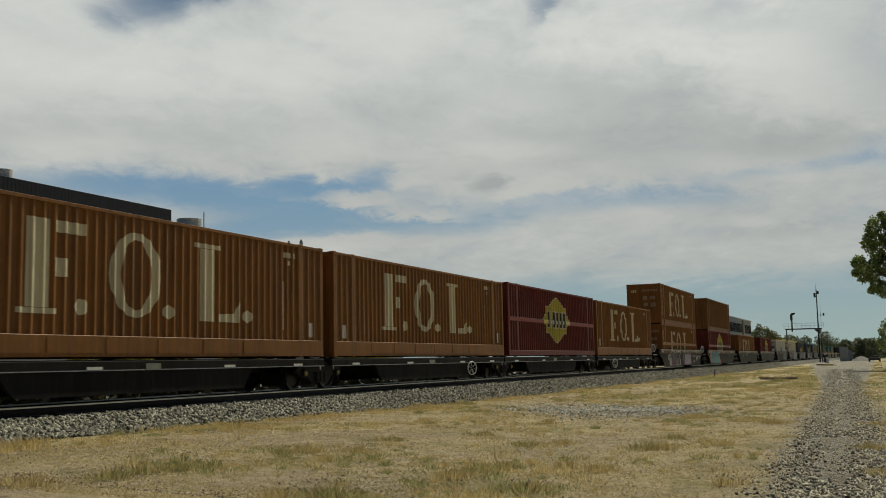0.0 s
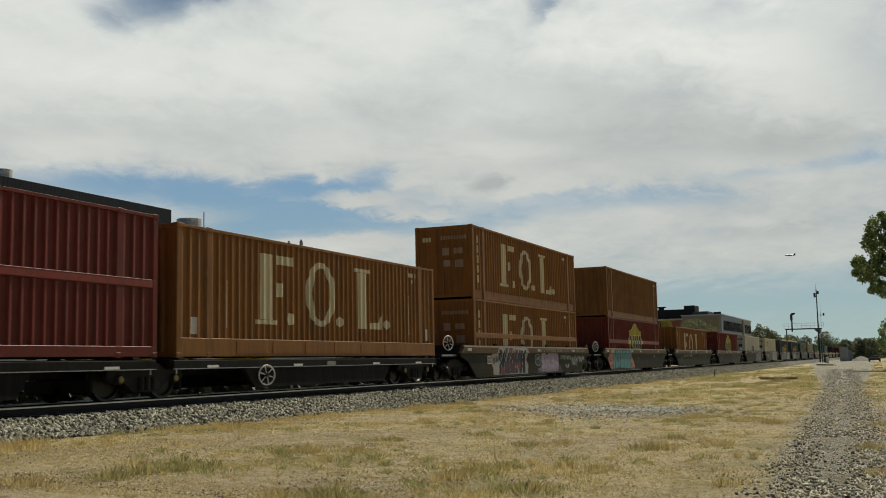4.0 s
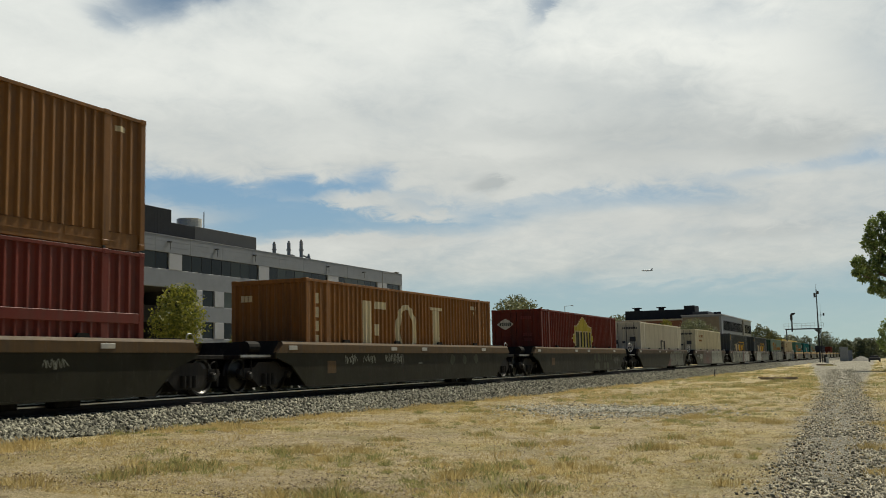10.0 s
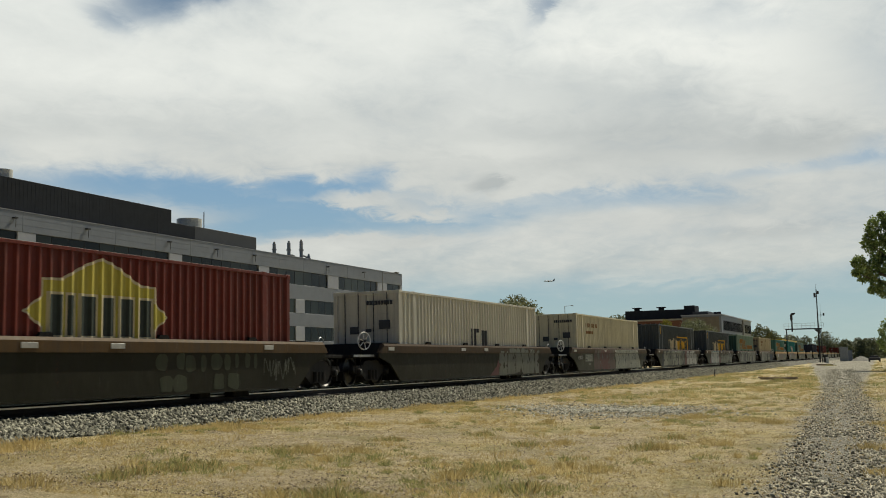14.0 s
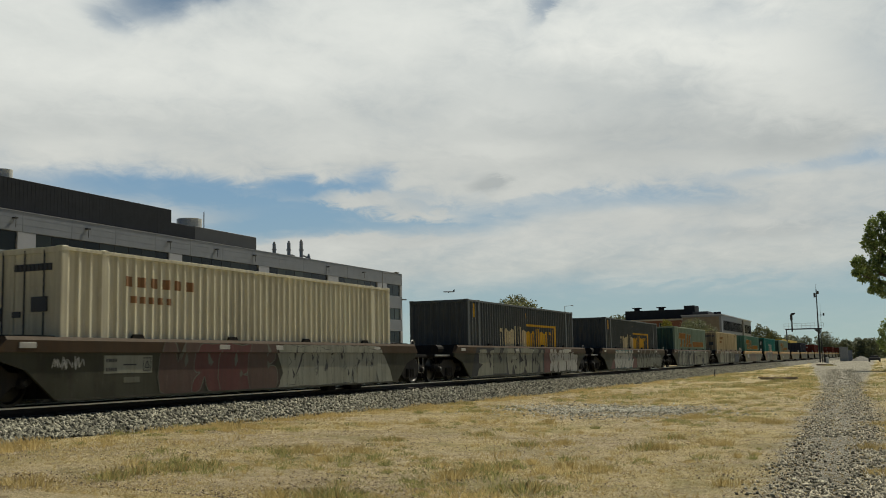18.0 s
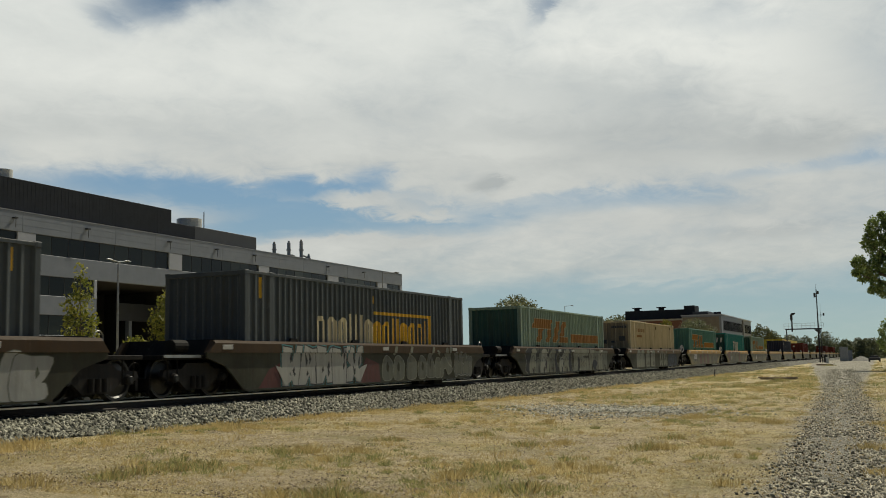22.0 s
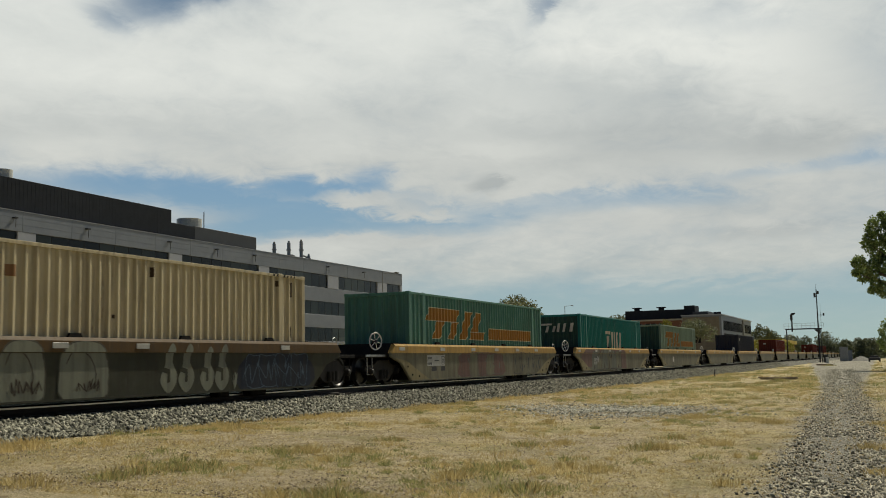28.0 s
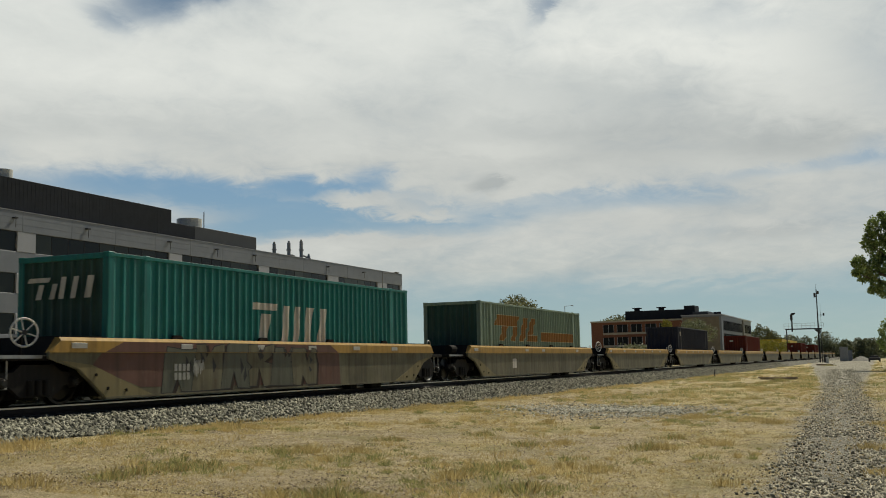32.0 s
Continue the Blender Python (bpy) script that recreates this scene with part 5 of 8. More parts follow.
    for i, (xa, wd) in enumerate(((9.1, 0.22), (9.75, 0.16), (10.1, 0.20), (10.6, 0.11), (11.1, 0.24), (11.55, 0.14), (11.95, 0.08), (12.4, 0.12), (12.75, 0.08))):
        on_side(w, "spray_fill", closed_curve(blob(rng, xa, 0.80 + rng.uniform(-0.03, 0.05), wd, 0.20, 8, 0.12, 0.8)), moss, 0.005 + 0.0004 * i)
    for i, (xa, wd) in enumerate(((9.25, 0.22), (9.75, 0.24), (11.2, 0.22), (11.8, 0.26))):
        on_side(w, "spray_fill", closed_curve(blob(rng, xa, 0.34, wd, 0.20, 8, 0.15, 0.6)), moss, 0.005 + 0.0004 * i)
    scrawl(w, 13.2, 14.6, 0.3, 0.98, G_DULL, 26, 9, 0.016)
    for k, seed in ((4, 31), (5, 33)):
        w = put(well_wagon(WELL_DARK if k == 4 else WELL_GREY, CHORD_RUST, "weathered well wagon with rust-brown stains" if k == 4 else "grey weathered well wagon with red and silver graffiti", True), s[k], RAIL_Z)
        if k == 4:
            on_side(w, "spray_ground", [(8.1, 0.112), (9.8, 0.112), (9.9, 1.0), (9.3, 0.95), (8.9, 0.5)], G_MAROON, 0.003)
            piece(w, 9.2, 14.4, 0.12, 1.25, [G_DULL], WELL_DARK, seed, 5, slits=2, shadow=G_DIM)
        else:
            piece(w, 3.0, 7.5, 0.12, 1.25, [G_BROWN, G_MAROON, G_MAROON], G_DULL, 233, 4, "bubble", slits=2, shadow=G_DIM)
            on_side(w, "spray_ground", [(7.6, 0.112), (14.5, 0.112), (14.3, 0.5), (13.9, 0.95), (13.2, 1.25), (7.9, 1.25), (7.6, 1.1), (7.9, 0.5)], G_SILVER, 0.003)
            piece(w, 8.2, 13.6, 0.12, 1.25, [G_SILVER], G_BLACK, 236, 7, slits=2, line=0.014)
            arcs(w, 8.2, 13.8, 0.12, 1.2, G_BLACK, seed + 1, 9, 0.05)
            data_plate(w, 1.1, 2.6, 0.60, 0.97)
            scrawl(w, -0.35, 0.5, 0.66, 0.98, G_WHITE, 37, 9, 0.014)
            paint_on(w, "plate", [rect(1.7, 2.2, 0.40, 0.52)], G_DULL, None, -HALF, 0.004)
    w = put(well_wagon(WELL_GREY, CHORD_RUST, "grey weathered well wagon with silver graffiti outlined in black", False), s[6], RAIL_Z)
    on_side(w, "spray_ground", [(-0.1, 0.112), (9.2, 0.112), (9.1, 1.25), (0.4, 1.25)], G_SLATE, 0.003)
    piece(w, 0.7, 9.0, 0.12, 1.25, [G_SAGE, G_DULL, G_SAGE], G_SLATE, 247, 5, slits=3, fit=0.98, line=0.05, shadow=G_BLACK)
    on_side(w, "spray_ground", [(9.1, 0.112), (10.2, 0.112), (10.2, 1.25), (9.2, 1.25)], G_MAROON, 0.003)
    piece(w, 10.1, 13.1, 0.12, 1.22, [G_WHITE], G_BROWN, 243, 4, slits=3, line=0.02)
    piece(w, 13.1, 14.7, 0.12, 0.98, [G_WHITE], G_DULL, 244, 2, "bubble", slits=1, line=0.02)
    paint_on(w, "plate", [rect(4.64, 5.2, 0.78, 0.90)], G_SILVER, None, -HALF, 0.030)
    w = put(well_wagon(WELL_GREY, CHORD_RUST, "rust-stained well wagon with silver and white graffiti", False), s[7], RAIL_Z)
    on_side(w, "spray_ground", [(0.4, 0.112), (1.8, 0.112), (1.9, 0.9), (0.9, 0.6)], G_MAROON, 0.003)
    on_side(w, "spray_ground", [(5.9, 0.112), (7.3, 0.112), (7.2, 0.7), (6.3, 0.9)], G_MAROON, 0.003)
    piece(w, 1.55, 6.0, 0.13, 1.25, [G_WHITE], G_BLACK, 256, 5, slits=3, line=0.045, halo=G_TEAL, fit=1.0)
    for flip in (1, -1):
        on_side(w, "spray_fill", [(3.78 + flip * 2.1, 0.14), (3.78 + flip * 2.6, 0.70), (3.78 + flip * 2.2, 0.62), (3.78 + flip * 1.7, 0.35)][::flip], G_WHITE, 0.022)
    for i, (x, wd) in enumerate(((7.5, 0.62), (8.3, 0.7), (9.3, 0.68), (10.2, 0.6))):
        slab(w, [(x, 0.2), (x - 0.05, 0.6), (x + 0.1, 0.88), (x + 0.5 * wd, 0.93), (x + wd, 0.75), (x + wd + 0.06, 0.5), (x + wd - 0.06, 0.2)], G_DULL, G_SAGE, G_SILVER, 0.005 + 0.002 * i, 0.014)
        if i != 2:
            on_side(w, "spray_line", closed_curve([(x + 0.2, 0.55), (x + 0.34, 0.42), (x + 0.4, 0.62), (x + 0.28, 0.74)]), WELL_GREY, 0.009 + 0.002 * i)
    slab(w, [(10.91, 0.22), (10.86, 0.53), (10.95, 0.82), (11.04, 0.98), (11.21, 1.0), (11.32, 0.83), (11.5, 0.59), (11.57, 0.32), (11.49, 0.2)], G_DULL, G_SAGE, G_SILVER, 0.013, 0.014)
    on_side(w, "spray_line", [(11.08, 0.6), (11.15, 0.48), (11.21, 0.71), (11.17, 0.87)], WELL_GREY, 0.016)
    slab(w, [(11.62, 0.2), (11.59, 0.51), (11.65, 0.81), (11.9, 0.86), (12.05, 0.75), (12.05, 0.46), (12.0, 0.2)], G_DULL, G_SAGE, G_SILVER, 0.013, 0.014)
    slab(w, [(12.0, 0.2), (12.07, 0.46), (12.14, 0.79), (12.36, 0.88), (12.61, 0.8), (12.84, 0.6), (13.16, 0.46), (12.76, 0.27), (12.56, 0.47), (12.34, 0.46), (12.24, 0.21)], G_DULL, G_SAGE, G_SILVER, 0.016, 0.014)
    slab(w, [(12.44, 1.0), (12.54, 1.2), (12.66, 1.16), (12.69, 1.0), (12.83, 0.92), (12.85, 1.22), (13.0, 1.22), (12.95, 0.92), (13.07, 0.6), (12.78, 0.68), (12.61, 0.84)], G_DULL, G_SAGE, G_SILVER, 0.019, 0.012)
    for x, z in ((11.22, 1.02), (9.4, 0.98), (8.2, 1.0)):
        on_side(w, "spray_fill", closed_curve([(x, z), (x + 0.14, z - 0.04), (x + 0.25, z + 0.2), (x + 0.22, 1.24), (x + 0.08, 1.24)]), G_SAGE, 0.02)
    on_side(w, "spray_fill", [(11.65, 1.1), (11.98, 0.94), (12.03, 1.02), (11.74, 1.15)], G_SAGE, 0.02)
    shapes = ([(13.43, 0.27), (13.38, 0.55), (13.48, 0.86), (13.44, 1.0), (13.6, 1.0), (13.72, 0.7), (13.88, 0.75), (13.89, 1.0), (14.06, 1.0), (14.18, 0.71), (14.14, 0.41), (14.05, 0.23), (13.73, 0.3), (13.55, 0.2)],
              [(14.19, 0.24), (14.17, 0.49), (14.36, 0.66), (14.32, 0.96), (14.52, 0.96), (14.52, 0.7), (14.75, 0.92), (14.79, 0.74), (14.69, 0.53), (14.83, 0.33), (14.63, 0.23), (14.4, 0.28)],
              [(14.84, 0.22), (14.81, 0.4), (14.93, 0.57), (14.86, 0.76), (15.0, 0.86), (15.12, 0.76), (15.02, 0.56), (15.05, 0.36), (14.98, 0.22)])
    for q in shapes:
        slab(w, q, G_DULL, G_BLACK, G_SILVER, 0.006, 0.03)
    for i in range(3):
        scrawl(w, 13.27 + 0.25 * i, 13.48 + 0.25 * i, 1.12, 1.22, G_WHITE, 56 + i, 6, 0.010)
    w = put(well_wagon(WELL_GREY, CHORD_RUST, "grey weathered well wagon with pale faded graffiti", False), s[8], RAIL_Z)
    for ground in ([(0.55, 0.12), (0.3, 0.7), (0.45, 1.25), (4.75, 1.25), (4.85, 0.9), (4.7, 0.7), (4.98, 0.4), (4.95, 0.12)], [(5.08, 0.12), (5.05, 0.3), (5.32, 0.8), (5.3, 1.25), (7.12, 1.25), (7.34, 0.68), (7.27, 0.12)]):
        slab(w, ground, G_SLATE, G_BLACK, G_SILVER, 0.003, 0.03)
    rng = random.Random(63)
    for i, (x, wd) in enumerate(((0.75, 0.95), (1.6, 0.8), (2.3, 0.95), (3.2, 0.7), (3.75, 0.85), (5.35, 0.75), (6.05, 0.9))):
        u = lambda k: rng.uniform(-k, k)
        slab(w, [(x + u(0.1), 0.13), (x - 0.05 + u(0.1), 0.55), (x + 0.1 + u(0.1), 0.95), (x + 0.15 * wd, 1.2), (x + 0.8 * wd, 1.22 + u(0.03)), (x + wd + u(0.1), 0.85), (x + 0.8 * wd + u(0.12), 0.5), (x + wd, 0.13)], (G_SAGE, G_DULL, G_SILVER)[i % 3], G_BLACK, None, 0.006 + 0.002 * i, 0.02)
        top = 0.5 + u(0.2)
        on_side(w, "spray_shadow", [(x + 0.38 * wd, 0.13), (x + 0.62 * wd + u(0.06), 0.13), (x + 0.60 * wd, 0.75 * top), (x + 0.48 * wd + u(0.1), top), (x + 0.42 * wd, 0.6 * top)], G_SLATE, 0.0085 + 0.002 * i)
        ribbon(w, "spray_line", curve([(x + 0.1 * wd, 0.7 + u(0.1)), (x + 0.45 * wd, 0.85 + u(0.1)), (x + 0.7 * wd, 0.7), (x + 0.9 * wd, 0.75 + u(0.1))], 5), 0.02, G_BLACK, 0.025)
        if i % 2:
            on_side(w, "spray_shadow", closed_curve([(x + 0.15 * wd, 0.92), (x + 0.5 * wd, 0.86), (x + 0.75 * wd, 1.2), (x + 0.35 * wd, 1.23)]), G_SLATE, 0.0085 + 0.002 * i)
    for x in (4.62, 6.95):
        on_side(w, "spray_shadow", [(x, 0.13), (x + 0.2, 0.13), (x + 0.24, 0.45), (x + 0.1, 0.75), (x + 0.16, 1.2), (x - 0.08, 1.22), (x - 0.12, 0.7)], G_INK, 0.024)
    for x, k in ((1.0, 0), (2.6, 1), (3.9, 2), (6.2, 3)):
        scrawl(w, x, x + 0.4, 0.2, 0.42, G_DIM, 66 + k, 6, 0.012)
    slab(w, [(7.68, 0.14), (7.91, 0.72), (7.68, 1.15), (8.0, 1.24), (10.66, 1.24), (10.66, 0.92), (9.65, 0.9), (9.7, 0.78), (10.66, 0.77), (10.84, 0.14)], G_SAGE, G_DIM, G_DULL, 0.003, 0.02, False)
    on_side(w, "spray_line", [(8.45, 0.13), (8.8, 0.13), (9.05, 0.47), (8.84, 0.83), (8.51, 0.81), (8.62, 0.5)], G_SLATE, 0.006)
    for r, m, k in ((0.035, G_BLACK, 0.0), (0.016, G_SILVER, 0.003)):
        ribbon(w, "spray_line", curve([(7.76, 0.2), (8.39, 0.57), (8.63, 0.88), (8.98, 0.92), (8.9, 0.4), (9.28, 0.81), (9.26, 0.34), (9.8, 0.72), (9.66, 0.3), (10.15, 0.55), (10.1, 0.25)], 6), r, m, 0.012 + k)
    piece(w, 10.9, 14.6, 0.12, 1.2, [G_SAGE, G_DULL], G_DIM, 264, 4, "bubble", slits=1)
    on_side(w, "spray_fill", blob(random.Random(8), 11.9, 0.45, 0.42, 0.3, 11, 0.25, 1.0), G_INK, 0.02)
    w = put(well_wagon(WELL_GREY, CHORD_BROWN, "brown-grey well wagon with white and blue graffiti", False), s[9], RAIL_Z)
    for i, (x, wd) in enumerate(((0.9, 1.1), (2.05, 1.15), (3.75, 1.08), (5.26, 1.3))):
        slab(w, [(x + 0.08, 0.13), (x - 0.02, 0.6), (x + 0.05, 1.05), (x + 0.3 * wd, 1.24), (x + 0.8 * wd, 1.2), (x + wd, 0.85), (x + wd + 0.02, 0.4), (x + wd - 0.1, 0.13)], G_SAGE, G_DIM, G_DULL, 0.004 + 0.002 * i, 0.014)
        ribbon(w, "spray_line", curve([(x + 0.15, 0.8), (x + 0.3 * wd, 1.1), (x + 0.6 * wd, 0.95), (x + 0.75 * wd, 0.6), (x + 0.7 * wd, 0.3)], 6), 0.012, G_DIM, 0.014)
    scrawl(w, 4.0, 4.8, 0.2, 0.6, G_DIM, 72, 6, 0.014)
    scrawl(w, 5.7, 6.4, 0.2, 0.5, G_DIM, 73, 6, 0.014)
    for x, k in ((8.25, 1.0), (8.88, 1.0), (9.68, 0.95), (10.25, 1.0), (10.92, 0.45)):
        on_side(w, "spray_fill", closed_curve([(x + 0.1, 0.24), (x + 0.3 * k, 0.13), (x + 0.52 * k, 0.3), (x + 0.58 * k, 0.55), (x + 0.42 * k, 0.72 * k + 0.1), (x + 0.48 * k, 1.1 * k), (x + 0.36 * k, 1.24 * k), (x + 0.2 * k, 1.05 * k), (x + 0.16 * k, 0.75 * k), (x, 0.45)]), G_SAGE, 0.005)
        on_side(w, "spray_line", [(x + 0.24 * k, 0.36), (x + 0.34 * k, 0.38), (x + 0.33 * k, 0.66), (x + 0.04 * k, 0.72), (x + 0.02 * k, 0.62), (x + 0.25 * k, 0.56)], WELL_GREY, 0.008)
    on_side(w, "spray_ground", closed_curve([(11.3, 0.14), (14.6, 0.14), (14.7, 0.8), (13.5, 1.0), (11.6, 0.95)]), G_INK, 0.003)
    piece(w, 11.6, 14.4, 0.18, 0.96, [G_INK], G_BLUE, 75, 4, "bubble", slits=1, line=0.02)
    scrawl(w, 11.6, 14.3, 0.25, 0.9, G_BLUE, 76, 6, 0.014)
    w = put(well_wagon(WELL_SAND, CHORD_YELLOW, "sand-coloured well wagon with a yellow top edge", True, (-1.2, 2.2, 5.2, 7.8, 10.4, 13.0)), s[10], RAIL_Z)
    data_plate(w, 1.15, 2.7, 0.58, 0.96, REFLECTOR)
    on_side(w, "spray_fill", rect(2.35, 2.7, 0.40, 0.56), G_BLACK, 0.004)
    on_side(w, "spray_fill", rect(1.5, 1.95, 0.40, 0.56), G_BLACK, 0.004)
    on_side(w, "spray_ground", closed_curve([(4.3, 0.14), (8.8, 0.13), (8.9, 0.7), (8.4, 1.02), (4.4, 1.02), (4.1, 0.6)]), G_PLUM, 0.003)
    piece(w, 4.4, 8.7, 0.18, 1.0, [G_PLUM, WELL_SAND], G_DULL, 85, 5, "bubble", slits=1, line=0.014)
    piece(w, 10.4, 13.9, 0.16, 0.98, [WELL_SAND], G_BLACK, 282, 4, "bubble", slits=1, line=0.022)
    arcs(w, 10.3, 14.0, 0.2, 1.0, G_BLACK, 81, 8, 0.07)
    w = put(well_wagon(WELL_SAND, CHORD_YELLOW, "sand-coloured well wagon with dark scrawled graffiti", True, (-1.2, 2.2, 5.2, 7.8, 10.4, 13.0)), s[11], RAIL_Z)
    on_side(w, "spray_ground", [(-0.6, 0.75), (0.9, 0.30), (9.7, 0.13), (9.6, 1.0), (9.0, 1.25), (0.3, 1.25), (-0.3, 1.02)], G_PLUM, 0.003)
    piece(w, 1.7, 8.2, 0.13, 1.20, [G_DULL, WELL_SAND], G_BLACK, 91, 6, slits=2, line=0.03, shadow=G_DIM)
    paint_on(w, "number_plate", [rect(2.0 + 0.15 * i, 2.1 + 0.15 * i, z, z + 0.16) for i in range(4) for z in (0.42, 0.62)], G_WHITE, None, -HALF, 0.030)
    scrawl(w, 2.7, 3.1, 0.45, 0.95, G_WHITE, 92, 6, 0.018)
    w = put(well_wagon(WELL_SAND, CHORD_YELLOW, "sand-coloured well wagon with a yellow top edge", False), s[12], RAIL_Z)
    paint_on(w, "number_plate", [rect(3.4, 3.9, 0.4, 0.8)], LETTER_WHITE, None, -HALF, 0.004)
    far = put(well_wagon(WELL_SAND, CHORD_YELLOW, "sand-coloured well wagon with a yellow top edge", True, (-1.2, 2.2, 5.2, 7.8, 10.4, 13.0)), s[13], RAIL_Z)
    for k in range(14, 27):
        on_track(far, s[k], RAIL_Z)
    # their loads
    b = put(brown_box(2.896, 0.16, "up", True, "rust-brown corrugated container with cream signs"), s[0], high)
    put(brown_box(2.95, 0.16, "low", True, "rust-brown corrugated container with cream signs"), s[0], low)
    c, sp, y = container(TAN_BROWN, 2.896, "plain tan-brown corrugated container", stacked=True)
    paint_on(c, "marking", [rect(13.7, 14.0, 2.5, 2.62)], LETTER_CREAM, sp, y, 0.005)
    put(c, s[1], high)
    put(half_badge_red(False, True), s[1], low)
    put(brown_box(2.896, 0.16, "well", False, "rust-brown corrugated container with cream signs"), s[2], low)
    put(half_badge_red(True, False), s[3], low)
    put(pale_box(OFF_WHITE, "off-white corrugated container with grey doors", "dark"), s[4], low)
    put(pale_box(CREAM, "cream corrugated container with small rust-coloured lettering", "small"), s[5], low)
    sl = put(slate_box(), s[6], low)
    on_track(sl, s[7], low)
    put(teal_streak(GREY_GREEN, "grey-green weathered container with faded orange signs"), s[8], low)
    put(pale_box(BEIGE, "beige corrugated container with rust-stained doors", "small"), s[9], low)
    put(teal_streak(TEAL_DARK, "weathered green container with an orange bar and signs"), s[10], low)
    put(teal_plain(), s[11], low)
    put(teal_streak(GREY_GREEN, "grey-green weathered container with faded orange signs"), s[12], low)
    c, sp, y = container(NAVY, 2.896, "dark navy-blue corrugated container")
    paint_on(c, "marking", [rect(1.0, 1.5, 2.2, 2.5)], LETTER_WHITE, sp, y, 0.005)
    put(c, s[14], low)
    r, sp, y = container(DEEP_RED, 2.896, "plain dark red corrugated container")
    end_bars(r, [(0.2, 0.6, 2.2, 2.4)], LETTER_WHITE)
    put(r, s[16], low)
    on_track(r, s[20], low)
    on_track(r, s[22], low)


def motions():
    """The train rolls past, its wheels turn, and an aeroplane comes in to land."""
    times = [0.0, 4.0, 8.0, 12.0, 16.0, 20.0, 24.0, 28.0, 32.0]
    for ob, s, z in MOVERS:
        walk(ob, [(t, pose(s - travel(t), TRACK_Y, z)) for t in times])
    steps = 480
    turns = [(CLIP * i / steps, math.degrees(travel(CLIP * i / steps) / 0.46)) for i in range(steps + 1)]
    for ob in list(scene.objects):
        if ob.get("rolls"):
            x, y, z = ob.location
            walk(ob, [(t, pose(x, y, z, 0, -a, 0)) for t, a in turns])
    walk(PLANE, [(t, plane_at(t)) for t in (0.0, 8.0, 16.0, 24.0, 32.0)])


# ---- ground ----
def rise(x, y):
    """Height of the ground: a low bank beside the near end of the track, gentle hollows elsewhere."""
    k = min(1.0, max(0.0, (y - 4.0) / 9.0))
    k = k * k * (3 - 2 * k)
    far = 1.0 if y < 20 else max(0.0, 1 - (y - 20) / 30)
    z = 0.31 * math.exp(-max(0.0, x - 14.0) / 26.0) * k * far
    if x > 60:
        z -= 0.05 * min(1.0, (x - 60) / 60)
    if x < 120 and -12 < y < 14:
        z += 0.035 * noise.noise((x * 0.35, y * 0.5, 0.0)) + 0.015 * noise.noise((x * 1.3, y * 1.7, 3.0))
    return z


